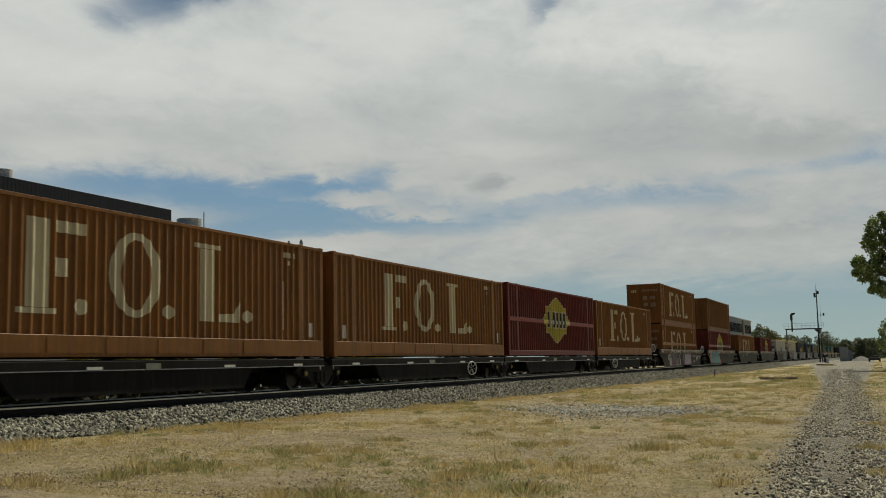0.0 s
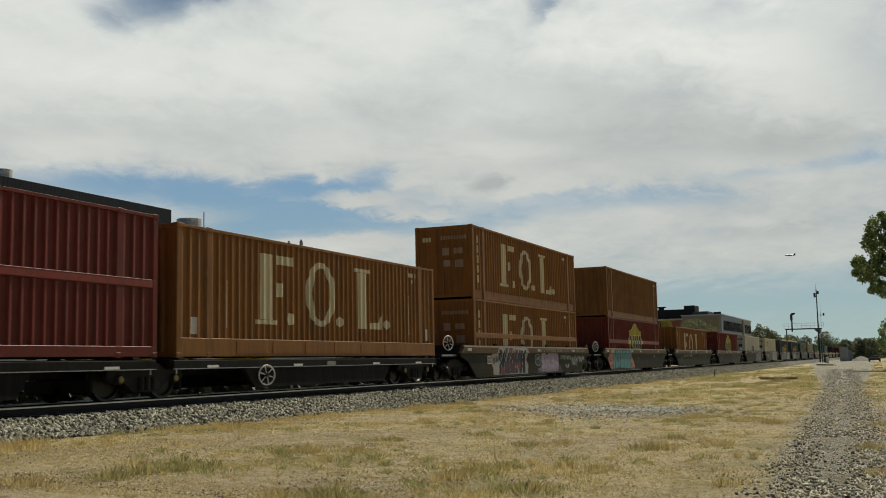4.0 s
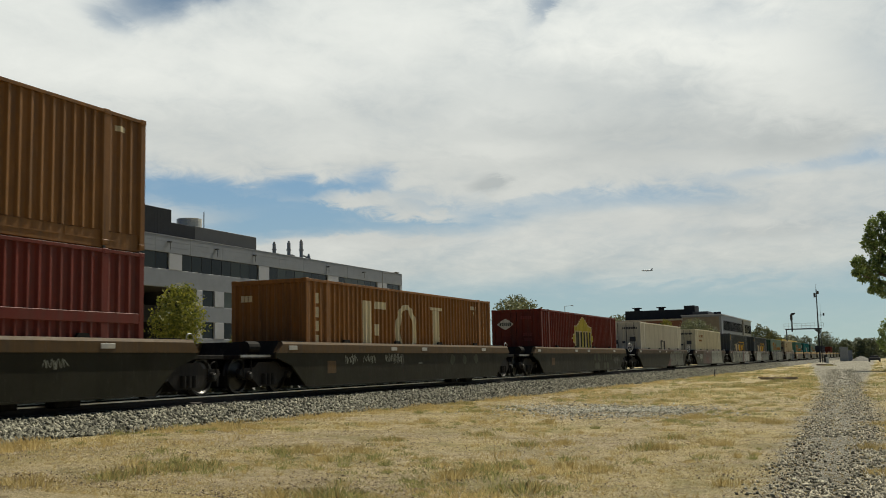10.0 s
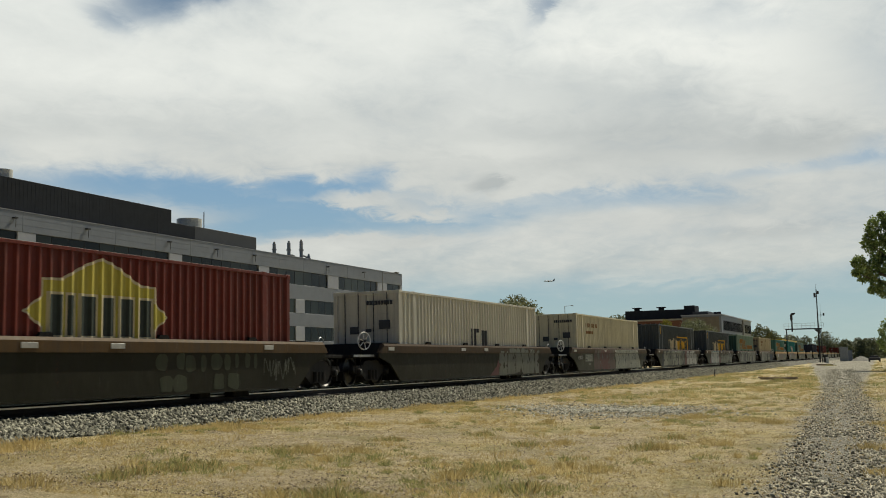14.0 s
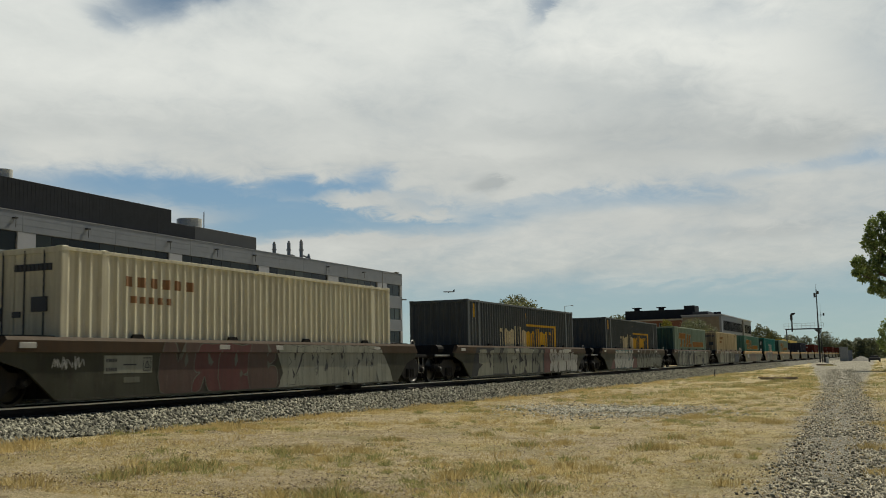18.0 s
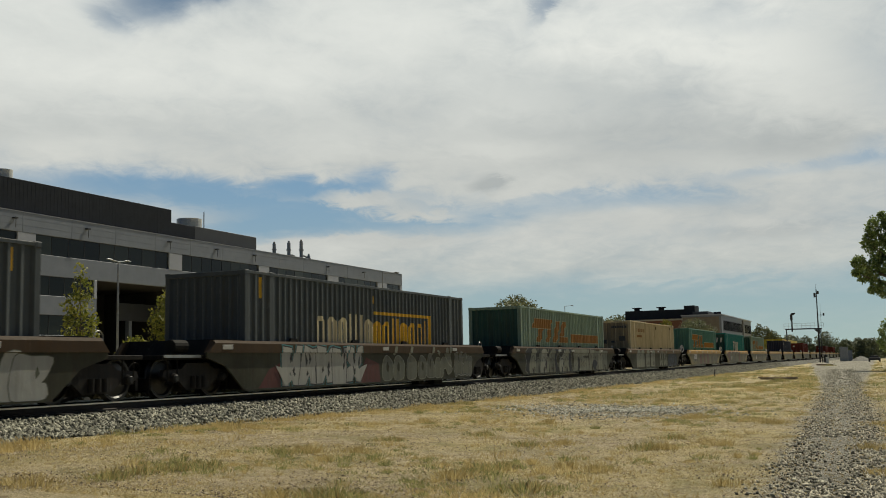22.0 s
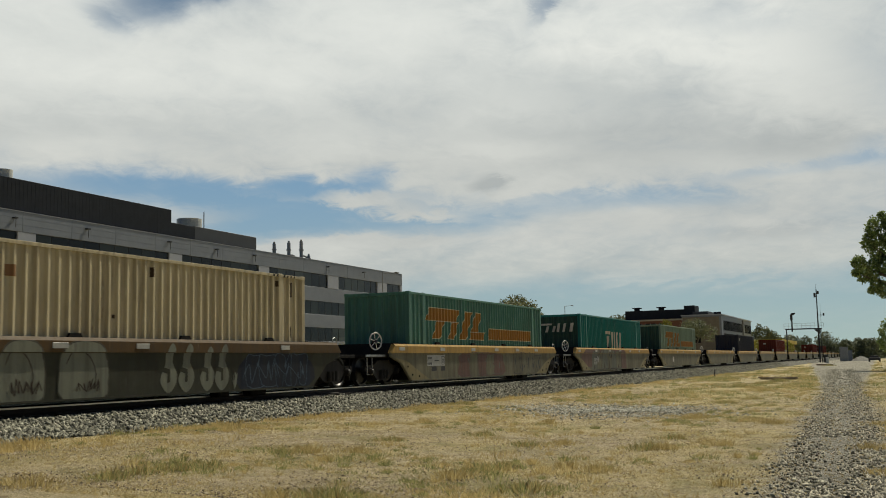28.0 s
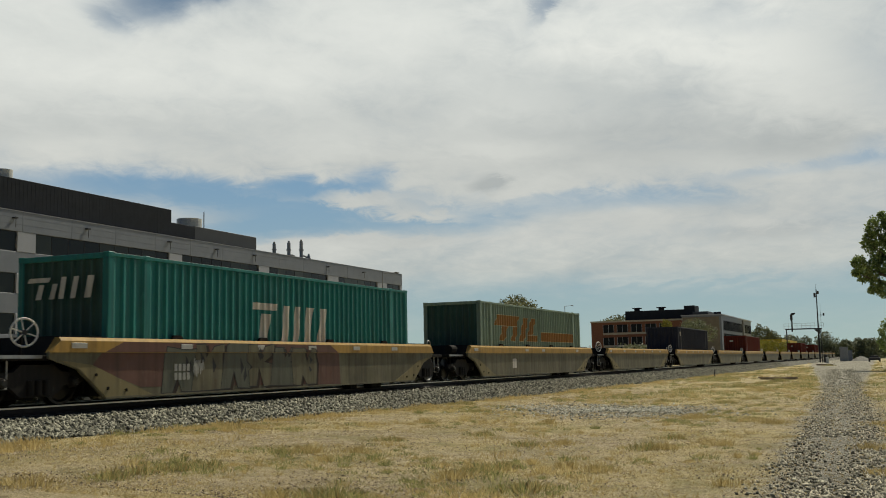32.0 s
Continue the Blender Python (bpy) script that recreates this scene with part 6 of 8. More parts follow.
def ground_mat():
    m, nt, b = base_mat("dry_ground", 0.92, 0, 0.2)
    tc = nt.nodes.new("ShaderNodeTexCoord")
    v = tc.outputs["Object"]
    sep = nt.nodes.new("ShaderNodeSeparateXYZ")
    nt.links.new(v, sep.inputs[0])
    big = noise_node(nt, v, 0.25, 6, 0.6)
    mid = noise_node(nt, v, 1.6, 6, 0.65)
    fine = noise_node(nt, v, 9.0, 8, 0.75)
    grit = noise_node(nt, v, 45.0, 4, 0.75)
    clod = noise_node(nt, v, 4.2, 7, 0.72)
    earth = mix_col(nt, ramp(nt, mid, 0.32, 0.68), (0.37, 0.295, 0.172), (0.62, 0.515, 0.318))
    straw = mix_col(nt, ramp(nt, fine, 0.35, 0.65), (0.48, 0.382, 0.162), (0.74, 0.615, 0.29))
    c = mix_col(nt, ramp(nt, big, 0.42, 0.62), earth, straw)
    c = mix_col(nt, math_node(nt, "MULTIPLY", ramp(nt, fine, 0.54, 0.66), 0.55), c, (0.19, 0.145, 0.085))
    c = mix_col(nt, math_node(nt, "MULTIPLY", ramp(nt, grit, 0.52, 0.62), 0.7), c, (0.86, 0.76, 0.53))
    c = mix_col(nt, math_node(nt, "MULTIPLY", ramp(nt, grit, 0.46, 0.37), 0.8), c, (0.11, 0.085, 0.052))
    c = mix_col(nt, math_node(nt, "MULTIPLY", ramp(nt, clod, 0.54, 0.62), 0.55), c, (0.20, 0.150, 0.092))
    c = mix_col(nt, math_node(nt, "MULTIPLY", ramp(nt, clod, 0.44, 0.36), 0.5), c, (0.72, 0.62, 0.41))
    olive = math_node(nt, "MULTIPLY", ramp(nt, noise_node(nt, v, 0.7, 7, 0.7), 0.50, 0.64), 0.6)
    c = mix_col(nt, olive, c, (0.27, 0.245, 0.105))
    # gravel of the service road and of one old patch
    off = math_node(nt, "SUBTRACT", sep.outputs[1], math_node(nt, "ADD", math_node(nt, "MULTIPLY", sep.outputs[0], 0.035), 0.13))
    wob = math_node(nt, "MULTIPLY", math_node(nt, "SUBTRACT", mid, 0.5), 2.6)
    wide = math_node(nt, "MULTIPLY", math_node(nt, "MAXIMUM", math_node(nt, "SUBTRACT", sep.outputs[0], 45.0), 0.0), 0.03)
    edge = math_node(nt, "ADD", math_node(nt, "SUBTRACT", nt_abs(nt, off), wide), math_node(nt, "MULTIPLY", wob, 0.6))
    road = ramp(nt, edge, 1.15, 0.50)
    # verge beyond the road: thin gravel among the grass
    verge = math_node(nt, "MULTIPLY", ramp(nt, off, 0.4, -0.8), ramp(nt, noise_node(nt, v, 0.5, 5, 0.65), 0.36, 0.62))
    verge = math_node(nt, "MULTIPLY", verge, ramp(nt, off, -14.0, -6.0))
    road = math_node(nt, "MAXIMUM", road, math_node(nt, "MULTIPLY", verge, 0.35))
    px = math_node(nt, "DIVIDE", math_node(nt, "SUBTRACT", sep.outputs[0], 29.0), 3.4)
    py = math_node(nt, "DIVIDE", math_node(nt, "SUBTRACT", sep.outputs[1], 7.2), 2.6)
    r2 = math_node(nt, "ADD", math_node(nt, "MULTIPLY", px, px), math_node(nt, "MULTIPLY", py, py))
    patch = math_node(nt, "MULTIPLY", ramp(nt, math_node(nt, "ADD", r2, math_node(nt, "MULTIPLY", wob, 0.9)), 1.3, 0.5), 0.45)
    gmask = math_node(nt, "MAXIMUM", road, patch)
    vor = nt.nodes.new("ShaderNodeTexVoronoi")
    vor.inputs["Scale"].default_value = 17.0
    nt.links.new(v, vor.inputs["Vector"])
    hs = nt.nodes.new("ShaderNodeSeparateColor")
    nt.links.new(vor.outputs["Color"], hs.inputs[0])
    gravel = mix_col(nt, hs.outputs[0], (0.25, 0.24, 0.195), (0.48, 0.462, 0.38))
    gravel = mix_col(nt, ramp(nt, vor.outputs["Distance"], 0.45, 0.75), gravel, (0.21, 0.188, 0.134))
    gravel = mix_col(nt, math_node(nt, "MULTIPLY", ramp(nt, mid, 0.50, 0.72), 0.35), gravel, (0.36, 0.31, 0.22))
    c = mix_col(nt, gmask, c, gravel)
    # far away: paddocks and scrub
    dist = nt.nodes.new("ShaderNodeVectorMath")
    dist.operation = "LENGTH"
    nt.links.new(v, dist.inputs[0])
    c = mix_col(nt, ramp(nt, dist.outputs["Value"], 330.0, 420.0), c, (0.12, 0.12, 0.06))
    nt.links.new(c, b.inputs["Base Color"])
    h = math_node(nt, "ADD", math_node(nt, "ADD", fine, math_node(nt, "MULTIPLY", grit, 0.45)), math_node(nt, "MULTIPLY", clod, 1.2))
    bump(nt, b, h, 1.0, 0.09)
    return m


def nt_abs(nt, a):
    n = nt.nodes.new("ShaderNodeMath")
    n.operation = "ABSOLUTE"
    nt.links.new(a, n.inputs[0])
    return n.outputs[0]


def build_ground():
    def steps(parts):
        out = []
        for a, b, d in parts:
            n = max(1, round((b - a) / d))
            out += [a + (b - a) * i / n for i in range(n)]
        return out + [parts[-1][1]]
    xs = steps([(-1500, -60, 240), (-60, 4, 8), (4, 40, 0.4), (40, 120, 1.6), (120, 400, 14), (400, 4800, 400)])
    ys = steps([(-2600, -100, 400), (-100, -8, 8), (-8, 14, 0.4), (14, 40, 3), (40, 120, 10), (120, 2600, 400)])
    vs = [(x, y, rise(x, y)) for x in xs for y in ys]
    n = len(ys)
    fs = [(i * n + j, (i + 1) * n + j, (i + 1) * n + j + 1, i * n + j + 1) for i in range(len(xs) - 1) for j in range(n - 1)]
    me = bpy.data.meshes.new("ground")
    me.from_pydata(vs, [], fs)
    me.materials.append(ground_mat())
    smooth(tagged(new("ground", me), "dry sandy ground with straw-coloured grass and gravel", "ground", kind="structure"))


def stone_field(name, spots, mat, label, size, seed):
    """Many small angular stones in one mesh. spots: rows of x, y, z."""
    rng = np.random.default_rng(seed)
    base = np.array([(1, 0, 0), (-0.5, 0.87, 0), (-0.5, -0.87, 0), (0.3, 0.2, 0.95), (-0.15, -0.1, -0.8)], float)
    tri = np.array([(0, 1, 3), (1, 2, 3), (2, 0, 3), (1, 0, 4), (2, 1, 4), (0, 2, 4)])
    P = np.array(spots, float)
    n = len(P)
    sc = rng.uniform(size[0], size[1], (n, 1, 1)) * rng.uniform(0.7, 1.2, (n, 1, 3))
    a = rng.uniform(0, 6.28, n)
    tl = rng.uniform(-1.1, 1.1, n)
    V = base[None] * (1 + rng.uniform(-0.35, 0.35, (n, 5, 3))) * sc
    ca, sa, ct, st = np.cos(a), np.sin(a), np.cos(tl), np.sin(tl)
    y, z = V[:, :, 1].copy(), V[:, :, 2].copy()
    V[:, :, 1], V[:, :, 2] = y * ct[:, None] - z * st[:, None], y * st[:, None] + z * ct[:, None]
    x, y = V[:, :, 0].copy(), V[:, :, 1].copy()
    V[:, :, 0], V[:, :, 1] = x * ca[:, None] - y * sa[:, None], x * sa[:, None] + y * ca[:, None]
    V += P[:, None, :]
    F = (tri[None] + 5 * np.arange(n)[:, None, None]).reshape(-1, 3)
    ob = new(name, fast_mesh(name, V.reshape(-1, 3), F, mat))
    return tagged(ob, label, "stones", kind="stuff")


def fast_mesh(name, V, F, mat):
    me = bpy.data.meshes.new(name)
    k = F.shape[1]
    me.vertices.add(len(V))
    me.vertices.foreach_set("co", np.ascontiguousarray(V, dtype=np.float32).ravel())
    me.loops.add(F.size)
    me.loops.foreach_set("vertex_index", np.ascontiguousarray(F, dtype=np.int32).ravel())
    me.polygons.add(len(F))
    me.polygons.foreach_set("loop_start", np.arange(0, F.size, k, dtype=np.int32))
    me.update(calc_edges=True)
    me.validate()
    me.materials.append(mat)
    return me


CREST_Y, CREST_Z = 14.42, 0.58


def toe(x):
    return 13.42


def ballast_mat():
    """Crushed stone seen as a whole: pale faces and dark gaps."""
    m, nt, b = base_mat("ballast_bed", 0.9)
    v = coords(nt)
    vor = nt.nodes.new("ShaderNodeTexVoronoi")
    vor.inputs["Scale"].default_value = 13.0
    nt.links.new(v, vor.inputs["Vector"])
    hs = nt.nodes.new("ShaderNodeSeparateColor")
    nt.links.new(vor.outputs["Color"], hs.inputs[0])
    c = mix_col(nt, hs.outputs[0], (0.10, 0.097, 0.074), (0.34, 0.33, 0.255))
    c = mix_col(nt, ramp(nt, vor.outputs["Distance"], 0.40, 0.62), c, (0.05, 0.048, 0.036))
    nt.links.new(mix_col(nt, math_node(nt, "MULTIPLY", ramp(nt, noise_node(nt, v, 1.2, 5), 0.5, 0.7), 0.4), c, (0.16, 0.145, 0.11)), b.inputs["Base Color"])
    bump(nt, b, vor.outputs["Distance"], 1.0, -0.05)
    return m


def build_track():
    bed = ballast_mat()
    s = Shape()
    xs = [-60, -20] + [i * 4.0 for i in range(0, 40)] + [200, 300, 500, 900]
    prof = lambda x: [(toe(x) - 0.12, rise(x, 13.4) - 0.06), (CREST_Y, CREST_Z), (17.7, CREST_Z), (18.1, 0.45), (19.2, -0.02), (20.0, -0.1)]
    vs = [(x, y, z) for x in xs for y, z in prof(x)]
    s.add(vs, [(i * 6 + j, (i + 1) * 6 + j, (i + 1) * 6 + j + 1, i * 6 + j + 1) for i in range(len(xs) - 1) for j in range(5)])
    solid("ballast_bank", s, bed, "pale grey stone ballast bank under the railway", "ballast", kind="structure")
    rng = random.Random(5)
    spots = []
    for i in range(46000):
        x = 11.0 + 150.0 * rng.random() ** 2.0
        k = rng.random()
        t = toe(x)
        y0, z0 = t - 0.18, rise(x, 13.5) + 0.0
        if k < 0.82:
            u = rng.random()
            y, z = y0 + (CREST_Y - y0) * u, z0 + (CREST_Z - z0) * u
        else:
            y, z = CREST_Y + rng.random() * 0.75, CREST_Z
        spots.append((x, y, z + rng.uniform(-0.03, 0.035)))
    stone_field("ballast_stones", spots, BALLAST_STONE, "loose pale grey crushed stone of the track bed", (0.032, 0.065), 7)
    for k, y in enumerate((TRACK_Y - 0.7525, TRACK_Y + 0.7525)):
        t = thing("rail", pose(0, y, 0), "worn steel rail with a bright running surface", "rail", "running rails", "structure")
        z = RAIL_Z
        part("rail_head", Shape().prism([(-0.035, z - 0.035), (-0.035, z - 0.006), (-0.026, z), (0.026, z), (0.035, z - 0.006), (0.035, z - 0.035)], -40, 900, "x"), RAIL_STEEL, t)
        part("rail_web", Shape().prism([(-0.065, z - 0.17), (-0.065, z - 0.155), (-0.01, z - 0.13), (-0.01, z - 0.035), (0.01, z - 0.035), (0.01, z - 0.13), (0.065, z - 0.155), (0.065, z - 0.17)], -40, 900, "x"), RAIL_RUST_SHADED, t)
    sl = Shape().prism([(-0.12, 0.48), (-0.1, RAIL_Z - 0.17), (0.1, RAIL_Z - 0.17), (0.12, 0.48)], TRACK_Y - 1.25, TRACK_Y + 1.25).mesh("sleeper", SHADED_CONCRETE)
    base = thing("sleepers", None, "grey concrete sleepers under the rails", "sleepers", kind="structure")
    for i in range(180):
        o = part("sleeper", sl, CONCRETE, base)
        o.location.x = 8 + i * 0.65


def blades(rng, cx, cy, r, n, h, spread):
    """Blades of one tuft, thick in the middle and fanning out, as rows of base, tip and width."""
    out = []
    for _ in range(n):
        dx, dy = rng.gauss(0, 0.5 * r), rng.gauss(0, 0.5 * r)
        d = math.hypot(dx, dy) / r
        b = math.atan2(dy, dx) + rng.gauss(0, 0.9)
        hh = h * rng.uniform(0.55, 1.2) * max(0.35, 1.1 - 0.5 * d)
        lean = hh * spread * rng.uniform(0.15, 0.9) * (0.5 + d)
        out.append((cx + dx, cy + dy, cx + dx + lean * math.cos(b), cy + dy + lean * math.sin(b), hh, rng.uniform(0.0022, 0.0055)))
    return out


def grass_mesh(name, rows, mat, label):
    R = np.array(rows, float)
    n = len(R)
    z = np.array([rise(x, y) for x, y in R[:, :2]]) - 0.01
    dx, dy = R[:, 2] - R[:, 0], R[:, 3] - R[:, 1]
    # widths turned towards the open side, so that blades show
    w = R[:, 5] * (1 + 0.02 * np.hypot(R[:, 0], R[:, 1]))
    V = np.zeros((n, 5, 3))
    wx, wy = w * 0.4, -w * 0.9
    mx, my = R[:, 0] + dx * 0.35, R[:, 1] + dy * 0.35
    V[:, 0] = np.stack([R[:, 0] - wx, R[:, 1] - wy, z], 1)
    V[:, 1] = np.stack([R[:, 0] + wx, R[:, 1] + wy, z], 1)
    V[:, 2] = np.stack([mx + wx * 0.8, my + wy * 0.8, z + R[:, 4] * 0.62], 1)
    V[:, 3] = np.stack([mx - wx * 0.8, my - wy * 0.8, z + R[:, 4] * 0.62], 1)
    V[:, 4] = np.stack([R[:, 2], R[:, 3], z + R[:, 4]], 1)
    k = 5 * np.arange(n)[:, None]
    F = np.concatenate([k + [0, 1, 2], k + [0, 2, 3], k + [3, 2, 4]])
    ob = new(name, fast_mesh(name, V.reshape(-1, 3), F, mat))
    return tagged(ob, label, "grass", kind="stuff")


def on_gravel(x, y):
    if abs(y - (0.035 * x + 0.13)) < 0.8 + 0.03 * max(0.0, x - 45):
        return True
    return ((x - 29) / 3.4) ** 2 + ((y - 7.2) / 2.6) ** 2 < 0.9


def build_grass():
    rng = random.Random(11)
    dry, green = [], []
    # thin mat of short straw
    for _ in range(60000):
        x = 9.0 + 95 * rng.random() ** 1.7
        y = rng.uniform(-0.10 * x - 1.5, 13.6)
        if on_gravel(x, y) and rng.random() > 0.06:
            continue
        k = noise.noise((x * 0.25, y * 0.4, 1.0)) + 0.6 * noise.noise((x * 0.9, y * 1.2, 5.0))
        if k < rng.uniform(-0.25, 0.45):
            continue
        dry += blades(rng, x, y, 0.12, 2, 0.032 + 0.025 * max(0, k), 1.9)
    # tufts
    for _ in range(9000):
        x = 9.0 + 110 * rng.random() ** 1.5
        y = rng.uniform(-0.10 * x - 1, 13.4)
        if on_gravel(x, y):
            continue
        k = noise.noise((x * 0.2 + 7, y * 0.35, 2.0))
        if k < rng.uniform(-0.15, 0.45):
            continue
        tall = rng.random() < 0.25
        (green if rng.random() < 0.45 else dry).extend(blades(rng, x, y, rng.uniform(0.06, 0.30), rng.randint(18, 60), rng.uniform(0.07, 0.14) if tall else rng.uniform(0.04, 0.08), 1.6))
    for _ in range(3800):
        x = 36 + 200 * rng.random() ** 1.3
        y = rng.uniform(-0.06 * x, 13.2)
        if abs(y - (0.035 * x + 0.13)) < 0.9 + 0.03 * max(0.0, x - 45) or noise.noise((x * 0.08, y * 0.3, 4.0)) < rng.uniform(-0.2, 0.4) or (58 < x < 71 and 5 < y < 8.6):
            continue
        rows = blades(rng, x, y, rng.uniform(0.25, 0.8), 20, rng.uniform(0.08, 0.20), 1.5)
        (green if rng.random() < 0.6 else dry).extend([(*r[:5], r[5] * 1.6) for r in rows])
    # golden fringe along the foot of the bank
    gold = []
    for _ in range(1500):
        x = 11 + 90 * rng.random() ** 1.5
        y = toe(x) - 0.05 - abs(rng.gauss(0.0, 0.75))
        if noise.noise((x * 0.30, y * 0.3, 9.0)) + 0.5 * noise.noise((x * 1.1, y, 4.0)) < rng.uniform(-0.2, 0.5):
            continue
        gold += blades(rng, x, y, 0.26, 22, rng.uniform(0.06, 0.17), 1.0)
    for _ in range(700):
        x = 10 + 50 * rng.random() ** 1.4
        y = rng.uniform(2.0, 13.0)
        if on_gravel(x, y) or noise.noise((x * 0.22, y * 0.4, 19.0)) < rng.uniform(0.0, 0.35):
            continue
        gold += blades(rng, x, y, rng.uniform(0.15, 0.4), 30, rng.uniform(0.05, 0.13), 1.4)
    # dead stalks lying flat
    for _ in range(26000):
        x = 9.0 + 45 * rng.random() ** 1.8
        y = rng.uniform(-0.10 * x - 1, 13.5)
        a, d = rng.uniform(0, 6.28), rng.uniform(0.05, 0.18)
        dry.append((x, y, x + d * math.cos(a), y + d * math.sin(a), rng.uniform(0.012, 0.05), rng.uniform(0.004, 0.009)))
    # taller clumps that stand out: place, radius, and whether they are still green
    near = ((10.5, 8.8, 0.30, 1), (11.0, 8.7, 0.25, 1), (10.0, 8.8, 0.30, 1), (9.2, 9.3, 0.45, 0), (13.8, 8.6, 0.30, 1), (17.9, 12.3, 0.50, 0),
               (11.6, 8.6, 0.25, 1), (9.8, 6.2, 0.30, 0), (27.1, 12.3, 0.35, 0), (30.2, 12.7, 0.40, 1), (26.0, 10.4, 0.30, 1), (21.5, 9.7, 0.35, 0),
               (18.7, 7.3, 0.35, 1), (16.4, 8.2, 0.40, 1), (14.6, 7.8, 0.40, 0), (14.1, 8.4, 0.40, 0), (17.8, 5.4, 0.40, 0), (12.4, 5.2, 0.45, 0),
               (13.3, 5.1, 0.35, 1), (11.4, 3.9, 0.40, 1), (14.0, 4.2, 0.35, 0), (22.5, 7.1, 0.30, 0), (10.1, 5.5, 0.35, 1))
    beyond = ((34.7, 6.8, 0.60, 1), (34.5, 4.8, 0.70, 1), (19.5, 3.8, 0.30, 1), (17.1, 3.8, 0.35, 1), (17.3, 3.5, 0.40, 0), (18.3, 2.8, 0.40, 0),
               (13.7, 3.6, 0.35, 0), (24.9, 2.9, 0.50, 0), (24.1, 2.4, 0.50, 0), (12.7, 1.8, 0.30, 0), (26.1, 4.4, 0.50, 0), (24.0, 0.2, 0.50, 0),
               (17.8, 0.2, 0.35, 0), (14.0, 0.1, 0.35, 0), (10.0, 5.9, 0.50, 1), (17.2, 5.8, 0.42, 1))
    far = ((30.5, 12.3, 0.4, 1), (27.5, 12.6, 0.35, 0), (38.0, 4.4, 0.35, 1), (58.0, 6.2, 1.0, 1), (63.0, 5.8, 0.9, 1), (52.0, 6.5, 0.8, 1), (72.0, 9.4, 0.3, 1), (160.0, 7.6, 0.9, 1), (47.0, 5.0, 0.6, 0))
    for x, y, r, g in near + beyond + far:
        h = rng.uniform(0.09, 0.15) * (1.0 if x < 40 else 1.6)
        rows = blades(rng, x, y, r, int(300 * r), h, 1.6) + blades(rng, x + rng.uniform(-0.2, 0.2), y + rng.uniform(-0.2, 0.2), r * 0.5, int(150 * r), h * 1.3, 1.0)
        (green if g else dry).extend(rows)
        (dry if g else green).extend(rows[::2])
    grass_mesh("dry_grass", dry, DRY_GRASS, "sparse straw-coloured dry grass")
    grass_mesh("golden_grass", gold, GOLD_GRASS, "golden dry grass along the foot of the ballast bank")
    grass_mesh("green_grass", green, GREEN_GRASS, "scattered olive-green grass tufts")
    spots = []
    for _ in range(22000):
        x = 10.0 + 110 * rng.random() ** 2.2
        y = 0.035 * x + 0.13 + rng.gauss(-0.08, 0.42 + 0.012 * max(0.0, x - 45))
        if noise.noise((x * 0.5, y * 1.9, 6.0)) + 0.35 * math.cos(4.2 * (y - 0.035 * x - 0.13)) * -1.0 < rng.uniform(-0.5, 0.45):
            continue
        spots.append((x, y, rise(x, y) + 0.006))
    pale = []
    for _ in range(5200):
        x, y = 29.0 + rng.gauss(0, 1.7), 7.2 + rng.gauss(0, 1.5)
        if noise.noise((x * 0.6, y * 0.9, 12.0)) > rng.uniform(-0.6, 0.5):
            pale.append((x, y, rise(x, y) + 0.006))
    stone_field("spilt_stones", pale, PALE_STONE, "patch of spilt pale ballast stones in the grass", (0.022, 0.05), 10)
    bits = []
    for _ in range(46000):
        x = 9.5 + 34 * rng.random() ** 1.7
        y = rng.uniform(-2, 13.5)
        if noise.noise((x * 0.5, y * 0.7, 15.0)) > rng.uniform(-0.4, 0.5):
            bits.append((x, y, rise(x, y) + 0.002))
    stone_field("scattered_grit", bits, CLOD_STONE, "fine grit, clods and small stones on dry earth", (0.008, 0.020), 19)
    stone_field("gravel_stones", spots, GRAVEL_STONE, "loose grey gravel of the service road", (0.014, 0.042), 9)


# ---- trees ----
def leaf_cloud(name, lumps, n, size, mat, parent, seed):
    """Crown: many small leaves gathered in uneven lumps (x, y, z, radius, flatness)."""
    rng = np.random.default_rng(seed)
    L = np.array(lumps, float)
    pick = rng.choice(len(L), n, p=L[:, 3] ** 2 / (L[:, 3] ** 2).sum())
    d = rng.normal(size=(n, 3))
    d /= np.linalg.norm(d, axis=1, keepdims=True)
    rad = L[pick, 3] * rng.uniform(0.35, 1.0, n) ** 0.5 * (1 + 0.25 * np.sin(d[:, 0] * 9 + pick) * np.cos(d[:, 2] * 7 + pick))
    C = L[pick, :3] + d * rad[:, None] * np.stack([np.ones(n), np.ones(n), L[pick, 4]], 1)
    u = rng.normal(size=(n, 3))
    u /= np.linalg.norm(u, axis=1, keepdims=True)
    w = np.cross(u, rng.normal(size=(n, 3)))
    w /= np.linalg.norm(w, axis=1, keepdims=True)
    s = size * rng.uniform(0.6, 1.4, (n, 1))
    V = np.stack([C - u * s, C + w * s * 0.45, C + u * s, C - w * s * 0.45], 1).reshape(-1, 3)
    F = (np.array([[0, 1, 2, 3]]) + 4 * np.arange(n)[:, None])
    ob = new(name, fast_mesh(name, V, F, mat))
    ob.parent = parent
    return ob


